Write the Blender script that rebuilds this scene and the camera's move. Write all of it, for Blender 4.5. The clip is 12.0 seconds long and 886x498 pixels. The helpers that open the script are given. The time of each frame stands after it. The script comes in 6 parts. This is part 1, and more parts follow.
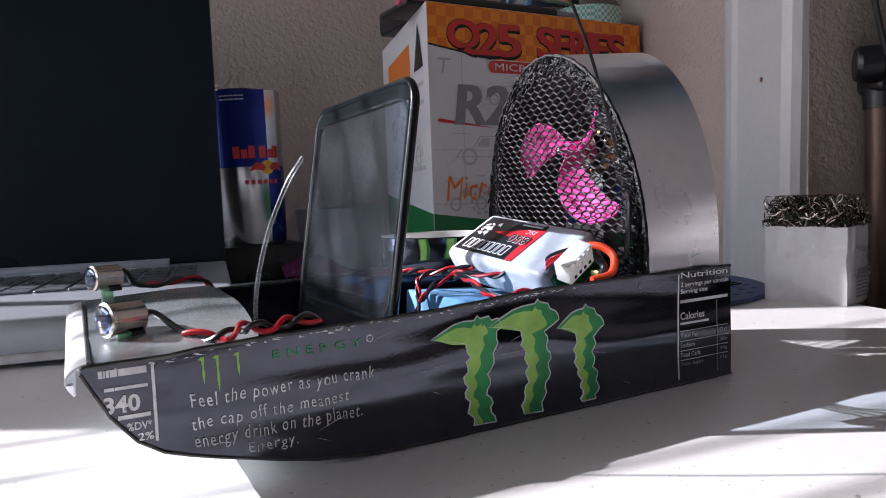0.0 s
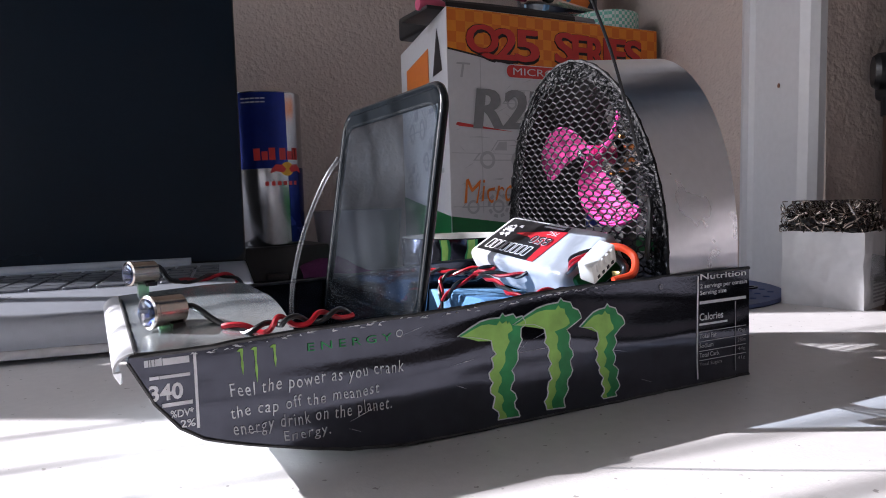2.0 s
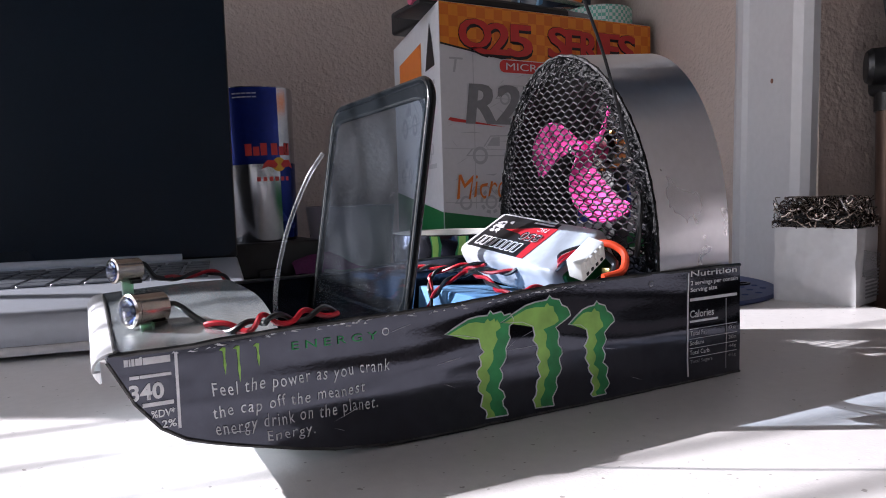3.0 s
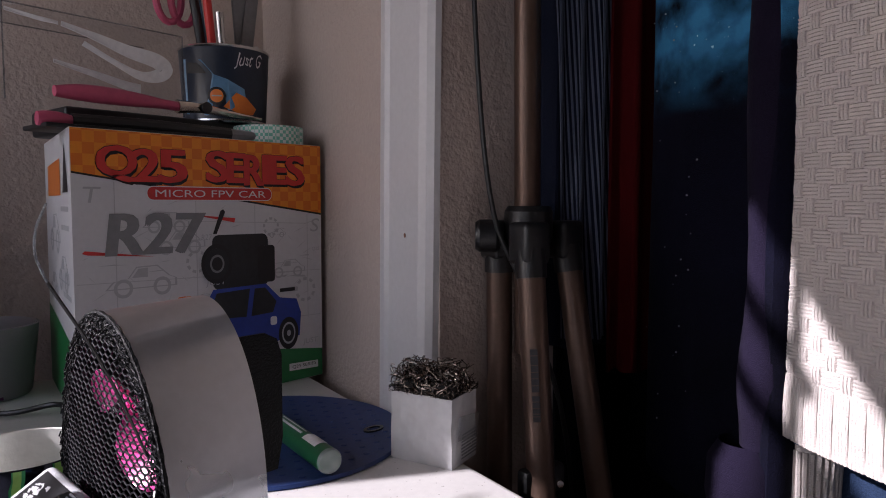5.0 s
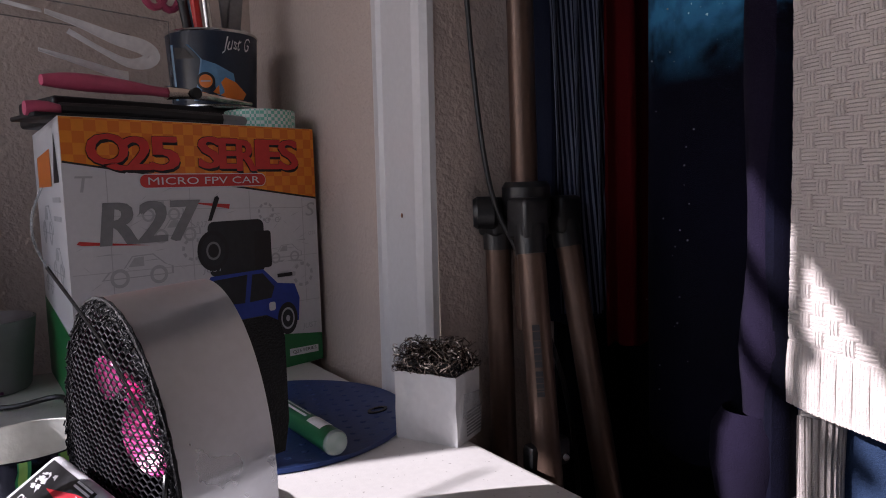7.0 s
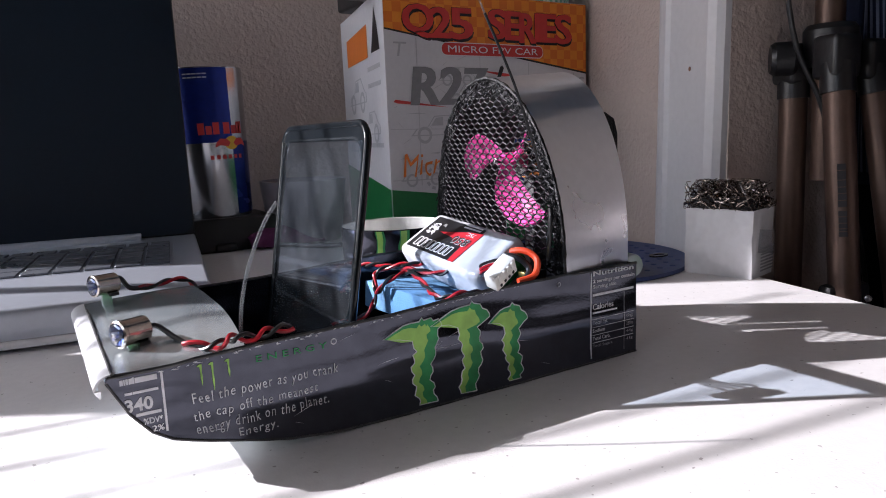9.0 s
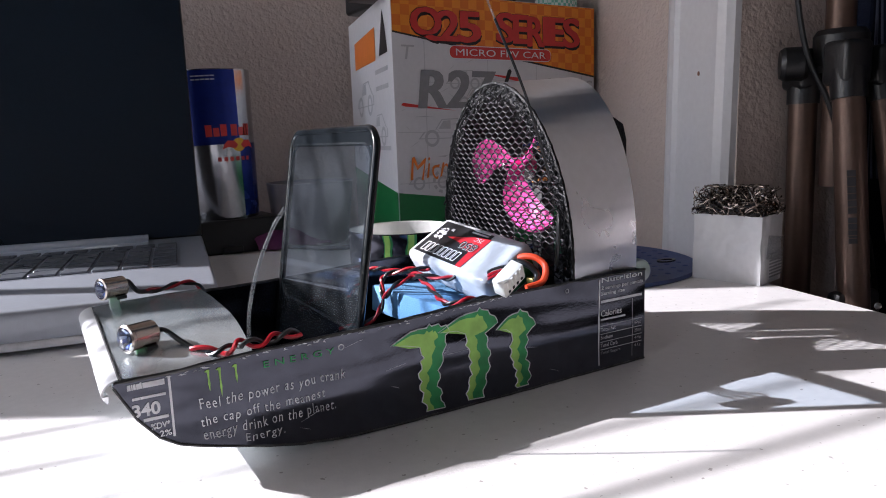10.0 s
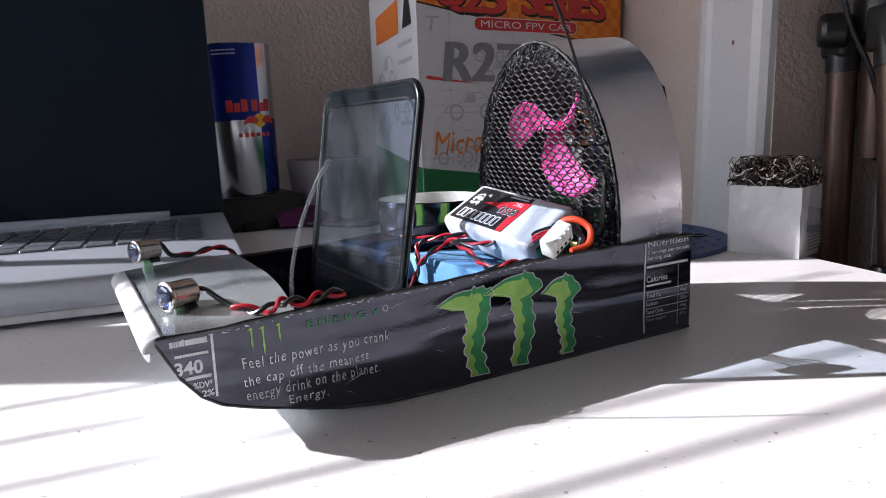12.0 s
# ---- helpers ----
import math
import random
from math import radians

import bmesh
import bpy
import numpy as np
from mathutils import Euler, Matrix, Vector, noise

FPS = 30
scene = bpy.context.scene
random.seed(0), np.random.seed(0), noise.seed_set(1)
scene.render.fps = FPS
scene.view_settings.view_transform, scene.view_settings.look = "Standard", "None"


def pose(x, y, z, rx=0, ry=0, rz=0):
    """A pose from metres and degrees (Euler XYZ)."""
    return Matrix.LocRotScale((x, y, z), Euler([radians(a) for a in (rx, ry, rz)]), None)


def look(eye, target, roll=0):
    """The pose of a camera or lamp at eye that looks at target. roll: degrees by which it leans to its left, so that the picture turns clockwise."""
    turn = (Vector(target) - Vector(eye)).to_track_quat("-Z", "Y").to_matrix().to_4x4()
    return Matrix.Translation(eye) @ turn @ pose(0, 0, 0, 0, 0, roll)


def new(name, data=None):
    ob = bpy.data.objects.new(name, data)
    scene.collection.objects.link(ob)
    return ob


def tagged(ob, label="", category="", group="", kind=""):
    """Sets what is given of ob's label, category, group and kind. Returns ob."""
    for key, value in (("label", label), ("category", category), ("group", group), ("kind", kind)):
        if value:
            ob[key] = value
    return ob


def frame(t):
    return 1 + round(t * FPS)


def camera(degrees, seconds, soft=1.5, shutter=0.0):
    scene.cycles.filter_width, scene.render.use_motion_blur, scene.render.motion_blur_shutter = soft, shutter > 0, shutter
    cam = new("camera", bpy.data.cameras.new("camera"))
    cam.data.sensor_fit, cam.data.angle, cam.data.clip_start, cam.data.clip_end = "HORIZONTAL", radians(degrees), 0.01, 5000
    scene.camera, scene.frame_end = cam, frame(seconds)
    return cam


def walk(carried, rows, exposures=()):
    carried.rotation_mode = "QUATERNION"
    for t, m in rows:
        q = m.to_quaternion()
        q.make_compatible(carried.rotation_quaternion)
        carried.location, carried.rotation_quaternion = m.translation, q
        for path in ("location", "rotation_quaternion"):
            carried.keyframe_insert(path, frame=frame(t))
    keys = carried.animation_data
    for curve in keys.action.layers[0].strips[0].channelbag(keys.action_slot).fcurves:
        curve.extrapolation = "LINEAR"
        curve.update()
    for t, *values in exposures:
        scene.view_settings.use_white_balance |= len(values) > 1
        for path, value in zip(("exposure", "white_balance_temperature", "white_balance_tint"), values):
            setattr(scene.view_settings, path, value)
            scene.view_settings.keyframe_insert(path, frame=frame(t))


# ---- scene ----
cam = camera(66.2, 12.0, soft=1.0)
PATH = [
    (0, (0.02994, 0.02356, 0.07274), (0.50495, 0.90005, -0.00557), -2.13),
    (0.5, (0.02839, 0.02000, 0.07310), (0.49965, 0.89904, 0.00104), -1.95),
    (1, (0.02471, 0.02038, 0.07187), (0.49157, 0.90184, 0.00072), -1.84),
    (1.5, (0.02283, 0.01989, 0.07254), (0.48527, 0.90366, 0.00123), -1.71),
    (2, (0.02252, 0.02003, 0.07196), (0.48305, 0.90473, -0.00037), -1.66),
    (2.5, (0.02171, 0.02041, 0.07253), (0.48031, 0.90593, -0.00198), -1.93),
    (2.7, (0.02158, 0.02116, 0.07188), (0.48134, 0.90607, -0.00263), -1.77),
    (4.3, (0.07335, 0.00545, 0.11898), (0.68099, 0.78970, -0.00642), -2.28),
    (4.5, (0.07782, -0.00609, 0.14219), (0.74460, 0.73099, 0.03210), -1.59),
    (4.7, (0.09337, -0.01272, 0.15788), (0.82615, 0.66259, 0.07428), 0.82),
    (5, (0.09849, -0.02653, 0.17225), (0.84014, 0.64082, 0.10445), 0.07),
    (5.5, (0.10238, -0.02231, 0.17011), (0.84919, 0.63899, 0.09964), -1.26),
    (6, (0.10044, -0.02293, 0.16923), (0.84777, 0.63641, 0.08700), -1.46),
    (6.5, (0.10198, -0.02284, 0.16806), (0.84660, 0.63874, 0.07946), -1.81),
    (6.7, (0.10025, -0.02123, 0.16845), (0.84728, 0.63727, 0.07721), -1.76),
    (8.3, (0.06320, -0.03061, 0.15043), (0.74509, 0.69520, 0.05972), -1.50),
    (8.5, (0.04616, -0.02857, 0.13533), (0.65993, 0.75380, 0.02954), -2.19),
    (8.7, (0.02718, -0.02409, 0.11804), (0.57871, 0.80048, -0.00807), -2.07),
    (9, (0.01548, -0.01602, 0.10191), (0.52907, 0.82656, -0.06023), -2.31),
    (9.5, (0.01445, -0.01440, 0.10192), (0.52354, 0.83139, -0.05768), -2.17),
    (10, (0.01518, -0.01451, 0.10341), (0.52241, 0.83239, -0.05618), -1.98),
    (10.5, (0.01425, -0.01566, 0.10283), (0.51934, 0.83290, -0.05477), -2.06),
    (11, (0.00962, -0.01257, 0.09858), (0.50660, 0.83886, -0.06898), -2.60),
    (11.5, (0.00718, -0.00263, 0.09009), (0.49972, 0.84950, -0.08677), -1.98),
    (12, (0.00810, -0.00147, 0.09230), (0.50002, 0.85104, -0.08446), -2.14),
]
walk(cam, [(t, look(eye, target, roll)) for t, eye, target, roll in PATH], [(0, 1.32, 5950, 17), (2.7, 1.32, 5950, 17), (4.3, 1.05, 6100, 22), (6.7, 1.05, 6100, 22), (8.5, 1.12, 6150, 21), (9.0, 1.31, 5980, 18), (12, 1.38, 5950, 16)])

# ---- light ----
SUN_WAY = Vector((0.84 * math.cos(radians(28.6)), -0.545 * math.cos(radians(28.6)), -math.sin(radians(28.6))))
sun = new("sun", bpy.data.lights.new("sun", "SUN"))
sun.data.energy, sun.data.angle, sun.data.color = 5.0, radians(0.45), (1.0, 0.95, 0.9)
sun.matrix_world = look((0, 0, 0), SUN_WAY)
world = bpy.data.worlds.new("sky")
scene.world = world
world.use_nodes = True
sky = world.node_tree.nodes.new("ShaderNodeTexSky")
sky.sky_type, sky.sun_disc = "NISHITA", False
sky.sun_elevation, sky.sun_rotation = radians(28.6), math.atan2(-SUN_WAY.x, -SUN_WAY.y)
world.node_tree.links.new(sky.outputs["Color"], world.node_tree.nodes["Background"].inputs["Color"])
world.node_tree.nodes["Background"].inputs["Strength"].default_value = 0.1

# the room's axes: x points at the closet wall, y at the back wall; the table's corner edge is at its origin
ROOM = pose(0.434, 0.242, 0, 0, 0, -14.8)
FLOOR, CEIL, LEFT, BACK, FRONT = -0.74, 1.70, -1.02, 0.47, -1.9
WIN_LO, WIN_HI, WIN_A, WIN_B = 0.08, 0.92, -0.80, 0.405
lamp = new("window_light", bpy.data.lights.new("window_light", "AREA"))
lamp.data.shape, lamp.data.size, lamp.data.size_y = "RECTANGLE", WIN_B - WIN_A, WIN_HI - WIN_LO
lamp.data.energy, lamp.data.color = 2.7, (0.93, 0.97, 1.0)
lamp.matrix_world = ROOM @ look((LEFT - 0.10, (WIN_A + WIN_B) / 2, (WIN_LO + WIN_HI) / 2), (0, (WIN_A + WIN_B) / 2, (WIN_LO + WIN_HI) / 2))


# ---- materials ----
def surf(name, color, rough=0.5, metal=0.0, var=0.12, big=8.0, fine=220.0, bump=0.15, bump_size=400.0, coat=0.0, spec=0.5, tint=None, rvar=0.1, sheen=0.0):
    """A surface with stains at a large scale, grain at a small one, uneven gloss and fine relief."""
    m = bpy.data.materials.new(name)
    m.use_nodes = True
    t = m.node_tree
    b = t.nodes["Principled BSDF"]
    co = t.nodes.new("ShaderNodeTexCoord")
    n1, n2, n3 = (t.nodes.new("ShaderNodeTexNoise") for _ in range(3))
    for n, s, d in ((n1, big, 4), (n2, fine, 3), (n3, bump_size, 3)):
        n.inputs["Scale"].default_value, n.inputs["Detail"].default_value = s, d
        t.links.new(co.outputs["Object"], n.inputs["Vector"])
    mx = t.nodes.new("ShaderNodeMath")
    mx.operation = "ADD"
    t.links.new(n1.outputs["Fac"], mx.inputs[0])
    t.links.new(n2.outputs["Fac"], mx.inputs[1])
    ramp = t.nodes.new("ShaderNodeMapRange")
    ramp.inputs[1].default_value, ramp.inputs[2].default_value = 0.65, 1.35
    t.links.new(mx.outputs[0], ramp.inputs[0])
    mix = t.nodes.new("ShaderNodeMix")
    mix.data_type = "RGBA"
    lo = [c * (1 - var) for c in color]
    hi = tint if tint else [min(1, c * (1 + var)) for c in color]
    mix.inputs[6].default_value, mix.inputs[7].default_value = (*lo, 1), (*hi, 1)
    t.links.new(ramp.outputs[0], mix.inputs[0])
    t.links.new(mix.outputs[2], b.inputs["Base Color"])
    r = t.nodes.new("ShaderNodeMapRange")
    r.inputs[3].default_value, r.inputs[4].default_value = max(0.02, rough - rvar), min(1, rough + rvar)
    t.links.new(n1.outputs["Fac"], r.inputs[0])
    t.links.new(r.outputs[0], b.inputs["Roughness"])
    b.inputs["Metallic"].default_value = metal
    b.inputs["Specular IOR Level"].default_value = spec
    b.inputs["Coat Weight"].default_value = coat
    b.inputs["Sheen Weight"].default_value = sheen
    if bump:
        bp = t.nodes.new("ShaderNodeBump")
        bp.inputs["Strength"].default_value, bp.inputs["Distance"].default_value = bump, 0.001
        t.links.new(n3.outputs["Fac"], bp.inputs["Height"])
        t.links.new(bp.outputs["Normal"], b.inputs["Normal"])
    return m


def clear(name, haze=0.08, tint=(0.9, 0.93, 0.95), rough=0.05, ior=1.45, dust=0.0):
    """Thin clear plastic: lets most light straight through, with a gloss, a haze and dust specks."""
    m = bpy.data.materials.new(name)
    m.use_nodes = True
    t = m.node_tree
    for n in list(t.nodes):
        t.nodes.remove(n)
    out = t.nodes.new("ShaderNodeOutputMaterial")
    tr, gl, df = (t.nodes.new(k) for k in ("ShaderNodeBsdfTransparent", "ShaderNodeBsdfGlossy", "ShaderNodeBsdfDiffuse"))
    tr.inputs[0].default_value = (*tint, 1)
    gl.inputs["Roughness"].default_value = rough
    df.inputs[0].default_value = (0.75, 0.8, 0.85, 1)
    m1, m2 = t.nodes.new("ShaderNodeMixShader"), t.nodes.new("ShaderNodeMixShader")
    lw, pw, fr = t.nodes.new("ShaderNodeLayerWeight"), t.nodes.new("ShaderNodeMath"), t.nodes.new("ShaderNodeMath")
    pw.operation, fr.operation = "POWER", "MULTIPLY_ADD"
    lw.inputs[0].default_value, pw.inputs[1].default_value = 0.5, 4.5
    f0 = ((ior - 1) / (ior + 1)) ** 2
    fr.inputs[1].default_value, fr.inputs[2].default_value = 1 - f0, f0
    t.links.new(lw.outputs["Facing"], pw.inputs[0])
    t.links.new(pw.outputs[0], fr.inputs[0])
    t.links.new(fr.outputs[0], m1.inputs[0])
    co, no, ns = t.nodes.new("ShaderNodeTexCoord"), t.nodes.new("ShaderNodeTexNoise"), t.nodes.new("ShaderNodeTexNoise")
    no.inputs["Scale"].default_value, ns.inputs["Scale"].default_value = 45, 1400
    for n in (no, ns):
        t.links.new(co.outputs["Object"], n.inputs["Vector"])
    r1, r2 = t.nodes.new("ShaderNodeMapRange"), t.nodes.new("ShaderNodeMapRange")
    r1.inputs[1].default_value, r1.inputs[2].default_value, r1.inputs[3].default_value, r1.inputs[4].default_value = 0.35, 0.75, haze * 0.4, haze * 1.8
    r2.inputs[1].default_value, r2.inputs[2].default_value, r2.inputs[4].default_value = 0.72, 0.76, dust
    t.links.new(no.outputs["Fac"], r1.inputs[0])
    t.links.new(ns.outputs["Fac"], r2.inputs[0])
    ad = t.nodes.new("ShaderNodeMath")
    t.links.new(r1.outputs[0], ad.inputs[0])
    t.links.new(r2.outputs[0], ad.inputs[1])
    t.links.new(tr.outputs[0], m1.inputs[1])
    t.links.new(gl.outputs[0], m1.inputs[2])
    t.links.new(ad.outputs[0], m2.inputs[0])
    t.links.new(m1.outputs[0], m2.inputs[1])
    t.links.new(df.outputs[0], m2.inputs[2])
    t.links.new(m2.outputs[0], out.inputs[0])
    return m


def rumpled(m, size, depth, stretch=(1, 1, 1)):
    """Adds long soft dents to a surface's relief."""
    t = m.node_tree
    co, mp, no, bp = (t.nodes.new(k) for k in ("ShaderNodeTexCoord", "ShaderNodeMapping", "ShaderNodeTexNoise", "ShaderNodeBump"))
    mp.inputs["Scale"].default_value = stretch
    no.inputs["Scale"].default_value, no.inputs["Detail"].default_value = size, 1.5
    bp.inputs["Strength"].default_value, bp.inputs["Distance"].default_value = 1.0, depth
    t.links.new(co.outputs["Object"], mp.inputs[0])
    t.links.new(mp.outputs[0], no.inputs["Vector"])
    t.links.new(no.outputs["Fac"], bp.inputs["Height"])
    b = t.nodes["Principled BSDF"]
    if b.inputs["Normal"].links:
        t.links.new(b.inputs["Normal"].links[0].from_socket, bp.inputs["Normal"])
    t.links.new(bp.outputs["Normal"], b.inputs["Normal"])
    return m


def specked(m, size, cut, color, depth=0.6):
    """Adds scattered dark specks."""
    t = m.node_tree
    b = t.nodes["Principled BSDF"]
    co, no, r, mix = t.nodes.new("ShaderNodeTexCoord"), t.nodes.new("ShaderNodeTexNoise"), t.nodes.new("ShaderNodeMapRange"), t.nodes.new("ShaderNodeMix")
    no.inputs["Scale"].default_value = size
    r.inputs[1].default_value, r.inputs[2].default_value, r.inputs[4].default_value = cut, cut + 0.03, depth
    mix.data_type = "RGBA"
    mix.inputs[7].default_value = (*color, 1)
    t.links.new(co.outputs["Object"], no.inputs["Vector"])
    t.links.new(no.outputs["Fac"], r.inputs[0])
    t.links.new(b.inputs["Base Color"].links[0].from_socket, mix.inputs[6])
    t.links.new(r.outputs[0], mix.inputs[0])
    t.links.new(mix.outputs[2], b.inputs["Base Color"])
    return m


def galaxy(m, low, high):
    """Prints soft blue star clouds with bright specks on a dark cloth, between two heights."""
    t = m.node_tree
    b = t.nodes["Principled BSDF"]
    co, sp, n1, n2 = (t.nodes.new(k) for k in ("ShaderNodeTexCoord", "ShaderNodeSeparateXYZ", "ShaderNodeTexNoise", "ShaderNodeTexNoise"))
    n1.inputs["Scale"].default_value, n1.inputs["Detail"].default_value = 22, 7
    n2.inputs["Scale"].default_value, n2.inputs["Detail"].default_value = 260, 2
    for n in (n1, n2):
        t.links.new(co.outputs["Object"], n.inputs["Vector"])
    t.links.new(co.outputs["Object"], sp.inputs[0])
    rz, r1, r2 = (t.nodes.new("ShaderNodeMapRange") for _ in range(3))
    rz.inputs[1].default_value, rz.inputs[2].default_value = low, high
    r1.inputs[1].default_value, r1.inputs[2].default_value = 0.42, 0.62
    r2.inputs[1].default_value, r2.inputs[2].default_value = 0.70, 0.76
    t.links.new(sp.outputs[2], rz.inputs[0])
    t.links.new(n1.outputs["Fac"], r1.inputs[0])
    t.links.new(n2.outputs["Fac"], r2.inputs[0])
    k1, k2 = t.nodes.new("ShaderNodeMath"), t.nodes.new("ShaderNodeMath")
    k1.operation = k2.operation = "MULTIPLY"
    t.links.new(rz.outputs[0], k1.inputs[0])
    t.links.new(r1.outputs[0], k1.inputs[1])
    t.links.new(k1.outputs[0], k2.inputs[0])
    t.links.new(r2.outputs[0], k2.inputs[1])
    base = b.inputs["Base Color"].links[0].from_socket
    for fac, color in ((k1, (0.035, 0.17, 0.33)), (k2, (0.45, 0.65, 0.75))):
        mix = t.nodes.new("ShaderNodeMix")
        mix.data_type = "RGBA"
        mix.inputs[7].default_value = (*color, 1)
        t.links.new(base, mix.inputs[6])
        t.links.new(fac.outputs[0], mix.inputs[0])
        base = mix.outputs[2]
    t.links.new(base, b.inputs["Base Color"])
    return m


def checked(m, size, other):
    """Lays a printed check of another colour over a surface."""
    t = m.node_tree
    b = t.nodes["Principled BSDF"]
    co, ck, mix = t.nodes.new("ShaderNodeTexCoord"), t.nodes.new("ShaderNodeTexChecker"), t.nodes.new("ShaderNodeMix")
    mp = t.nodes.new("ShaderNodeMapping")
    mp.inputs["Location"].default_value = (0, 0.003, 0)
    ck.inputs["Scale"].default_value = size
    mix.data_type = "RGBA"
    mix.inputs[7].default_value = (*other, 1)
    t.links.new(co.outputs["Object"], mp.inputs[0])
    t.links.new(mp.outputs[0], ck.inputs["Vector"])
    t.links.new(ck.outputs["Fac"], mix.inputs[0])
    t.links.new(b.inputs["Base Color"].links[0].from_socket, mix.inputs[6])
    t.links.new(mix.outputs[2], b.inputs["Base Color"])
    return m


M_TABLE = specked(surf("white laminate", (0.74, 0.72, 0.71), 0.38, var=0.05, big=5, bump=0.10, bump_size=900, rvar=0.08), 330, 0.70, (0.16, 0.13, 0.11))
M_WALL = rumpled(surf("textured wall paint", (0.495, 0.408, 0.360), 0.66, var=0.05, big=3, bump=0.5, bump_size=500), 210, 0.0017)
M_TRIM = surf("white gloss trim paint", (0.58, 0.57, 0.58), 0.35, var=0.05, big=9, bump=0.1, bump_size=200)
M_CEIL = surf("ceiling paint", (0.86, 0.85, 0.84), 0.9, var=0.04)
M_CARPET = surf("beige carpet", (0.30, 0.26, 0.22), 0.95, var=0.25, fine=600, bump=1.0, bump_size=700)
M_BLACKCAN = rumpled(surf("black printed aluminium", (0.078, 0.082, 0.104), 0.13, metal=0.95, var=0.15, big=30, bump=0.03, bump_size=900, rvar=0.04), 15, 0.0065, (0.45, 1, 2.2))
M_ALU = rumpled(surf("bare aluminium sheet", (0.70, 0.72, 0.77), 0.28, metal=1.0, var=0.05, big=25, bump=0, rvar=0.03), 130, 0.0003, (0.12, 1, 1))
M_DECK = rumpled(surf("plain sheet aluminium", (0.80, 0.89, 0.93), 0.23, metal=0.85, var=0.06, big=25, bump=0.08, bump_size=1500, rvar=0.08), 30, 0.007, (1, 0.35, 1))
M_ALU_IN = surf("lacquered can inside", (0.62, 0.62, 0.60), 0.45, metal=0.8, var=0.08, big=40)
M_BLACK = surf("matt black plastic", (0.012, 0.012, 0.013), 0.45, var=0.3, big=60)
M_GLUEBLACK = surf("dull black glue", (0.006, 0.006, 0.007), 0.42, var=0.3, big=300, bump=0.8, bump_size=900, spec=0.22)
M_GLOSSBLACK = surf("glossy black plastic", (0.010, 0.011, 0.012), 0.18, var=0.3, big=60, rvar=0.05)
M_RIMGLOSS = surf("dark moulded rim", (0.007, 0.009, 0.011), 0.16, var=0.3, big=60, spec=0.5, rvar=0.06)
M_NET = surf("black plastic net", (0.015, 0.015, 0.018), 0.50, var=0.2, spec=0.14)
M_PINK = surf("pink plastic", (0.80, 0.085, 0.36), 0.28, var=0.1, big=60, bump=0.05)
M_WHITEPRINT = surf("white print", (0.72, 0.72, 0.74), 0.4, var=0.12, big=300, bump=0)
M_GREYPRINT = surf("faded white print", (0.74, 0.74, 0.77), 0.4, var=0.22, big=300, bump=0)
M_DIMPRINT = surf("dim grey print", (0.40, 0.40, 0.42), 0.4, var=0.3, big=300, bump=0)
M_LIME = surf("lime print", (0.31, 0.56, 0.12), 0.35, metal=0.3, var=0.2, big=90, bump=0.05)
M_GREEN = surf("green print", (0.03, 0.27, 0.085), 0.35, metal=0.3, var=0.3, big=90, bump=0.05)
M_RIMDARK = surf("worn dark rim", (0.02, 0.02, 0.022), 0.35, metal=0.3, var=0.4, big=200, tint=(0.09, 0.09, 0.09))
M_REDWIRE = surf("red wire insulation", (0.42, 0.008, 0.018), 0.35, var=0.15, big=90, bump=0.05)
M_BLACKWIRE = surf("black wire insulation", (0.012, 0.012, 0.013), 0.35, var=0.2, bump=0.05)
M_ORANGEWIRE = surf("orange red silicone wire", (0.75, 0.07, 0.02), 0.4, var=0.1, bump=0.05)
M_CHROME = surf("plated metal", (0.62, 0.56, 0.50), 0.18, metal=1.0, var=0.15, big=200, bump=0.05)
M_STEEL = surf("bright steel", (0.65, 0.65, 0.66), 0.22, metal=1.0, var=0.1, bump=0.05)
M_GLUE = clear("clear green glue", haze=0.35, tint=(0.45, 0.85, 0.5), rough=0.2)
M_LENS = clear("clear lens", haze=0.03, tint=(0.75, 0.85, 1.0), rough=0.03, dust=0.3)
M_REFLECT = surf("faceted reflector", (0.06, 0.08, 0.22), 0.10, metal=1.0, var=0.7, big=500, bump=1.0, bump_size=650)
M_PANE = clear("dusty clear plastic", haze=0.0095, tint=(0.82, 0.88, 0.94), rough=0.04, dust=0.72)
M_STEP = clear("moulded clear edge", haze=0.025, tint=(0.6, 0.65, 0.68), rough=0.06)
M_STRING = clear("clear plastic filament", haze=0.06, tint=(0.72, 0.74, 0.76), rough=0.2)
M_POUCH = rumpled(surf("white shrink wrap", (0.52, 0.53, 0.56), 0.28, var=0.04, bump=0.05, rvar=0.05), 90, 0.002)
M_LABELBLACK = surf("black label", (0.014, 0.014, 0.016), 0.3, var=0.3, bump=0.05)
M_LABELRED = surf("red label", (0.55, 0.02, 0.03), 0.35, var=0.15, bump=0.05)
M_BLUEFOAM = surf("blue foam", (0.11, 0.26, 0.46), 0.7, var=0.08, bump=0.6, bump_size=1500)
M_WHITEPLASTIC = surf("white nylon", (0.78, 0.76, 0.72), 0.4, var=0.05, bump=0.05)
M_CARD = surf("white printed card", (0.66, 0.65, 0.67), 0.45, var=0.05, big=12, bump=0.1)
M_ORANGE = checked(surf("orange print", (0.80, 0.26, 0.015), 0.4, var=0.06, big=12, bump=0.05), 115, (0.72, 0.17, 0.01))
M_REDPRINT = surf("red print", (0.60, 0.035, 0.03), 0.4, var=0.08, bump=0.05)
M_BLACKPRINT = surf("black print", (0.012, 0.01, 0.012), 0.45, var=0.2, bump=0.05)
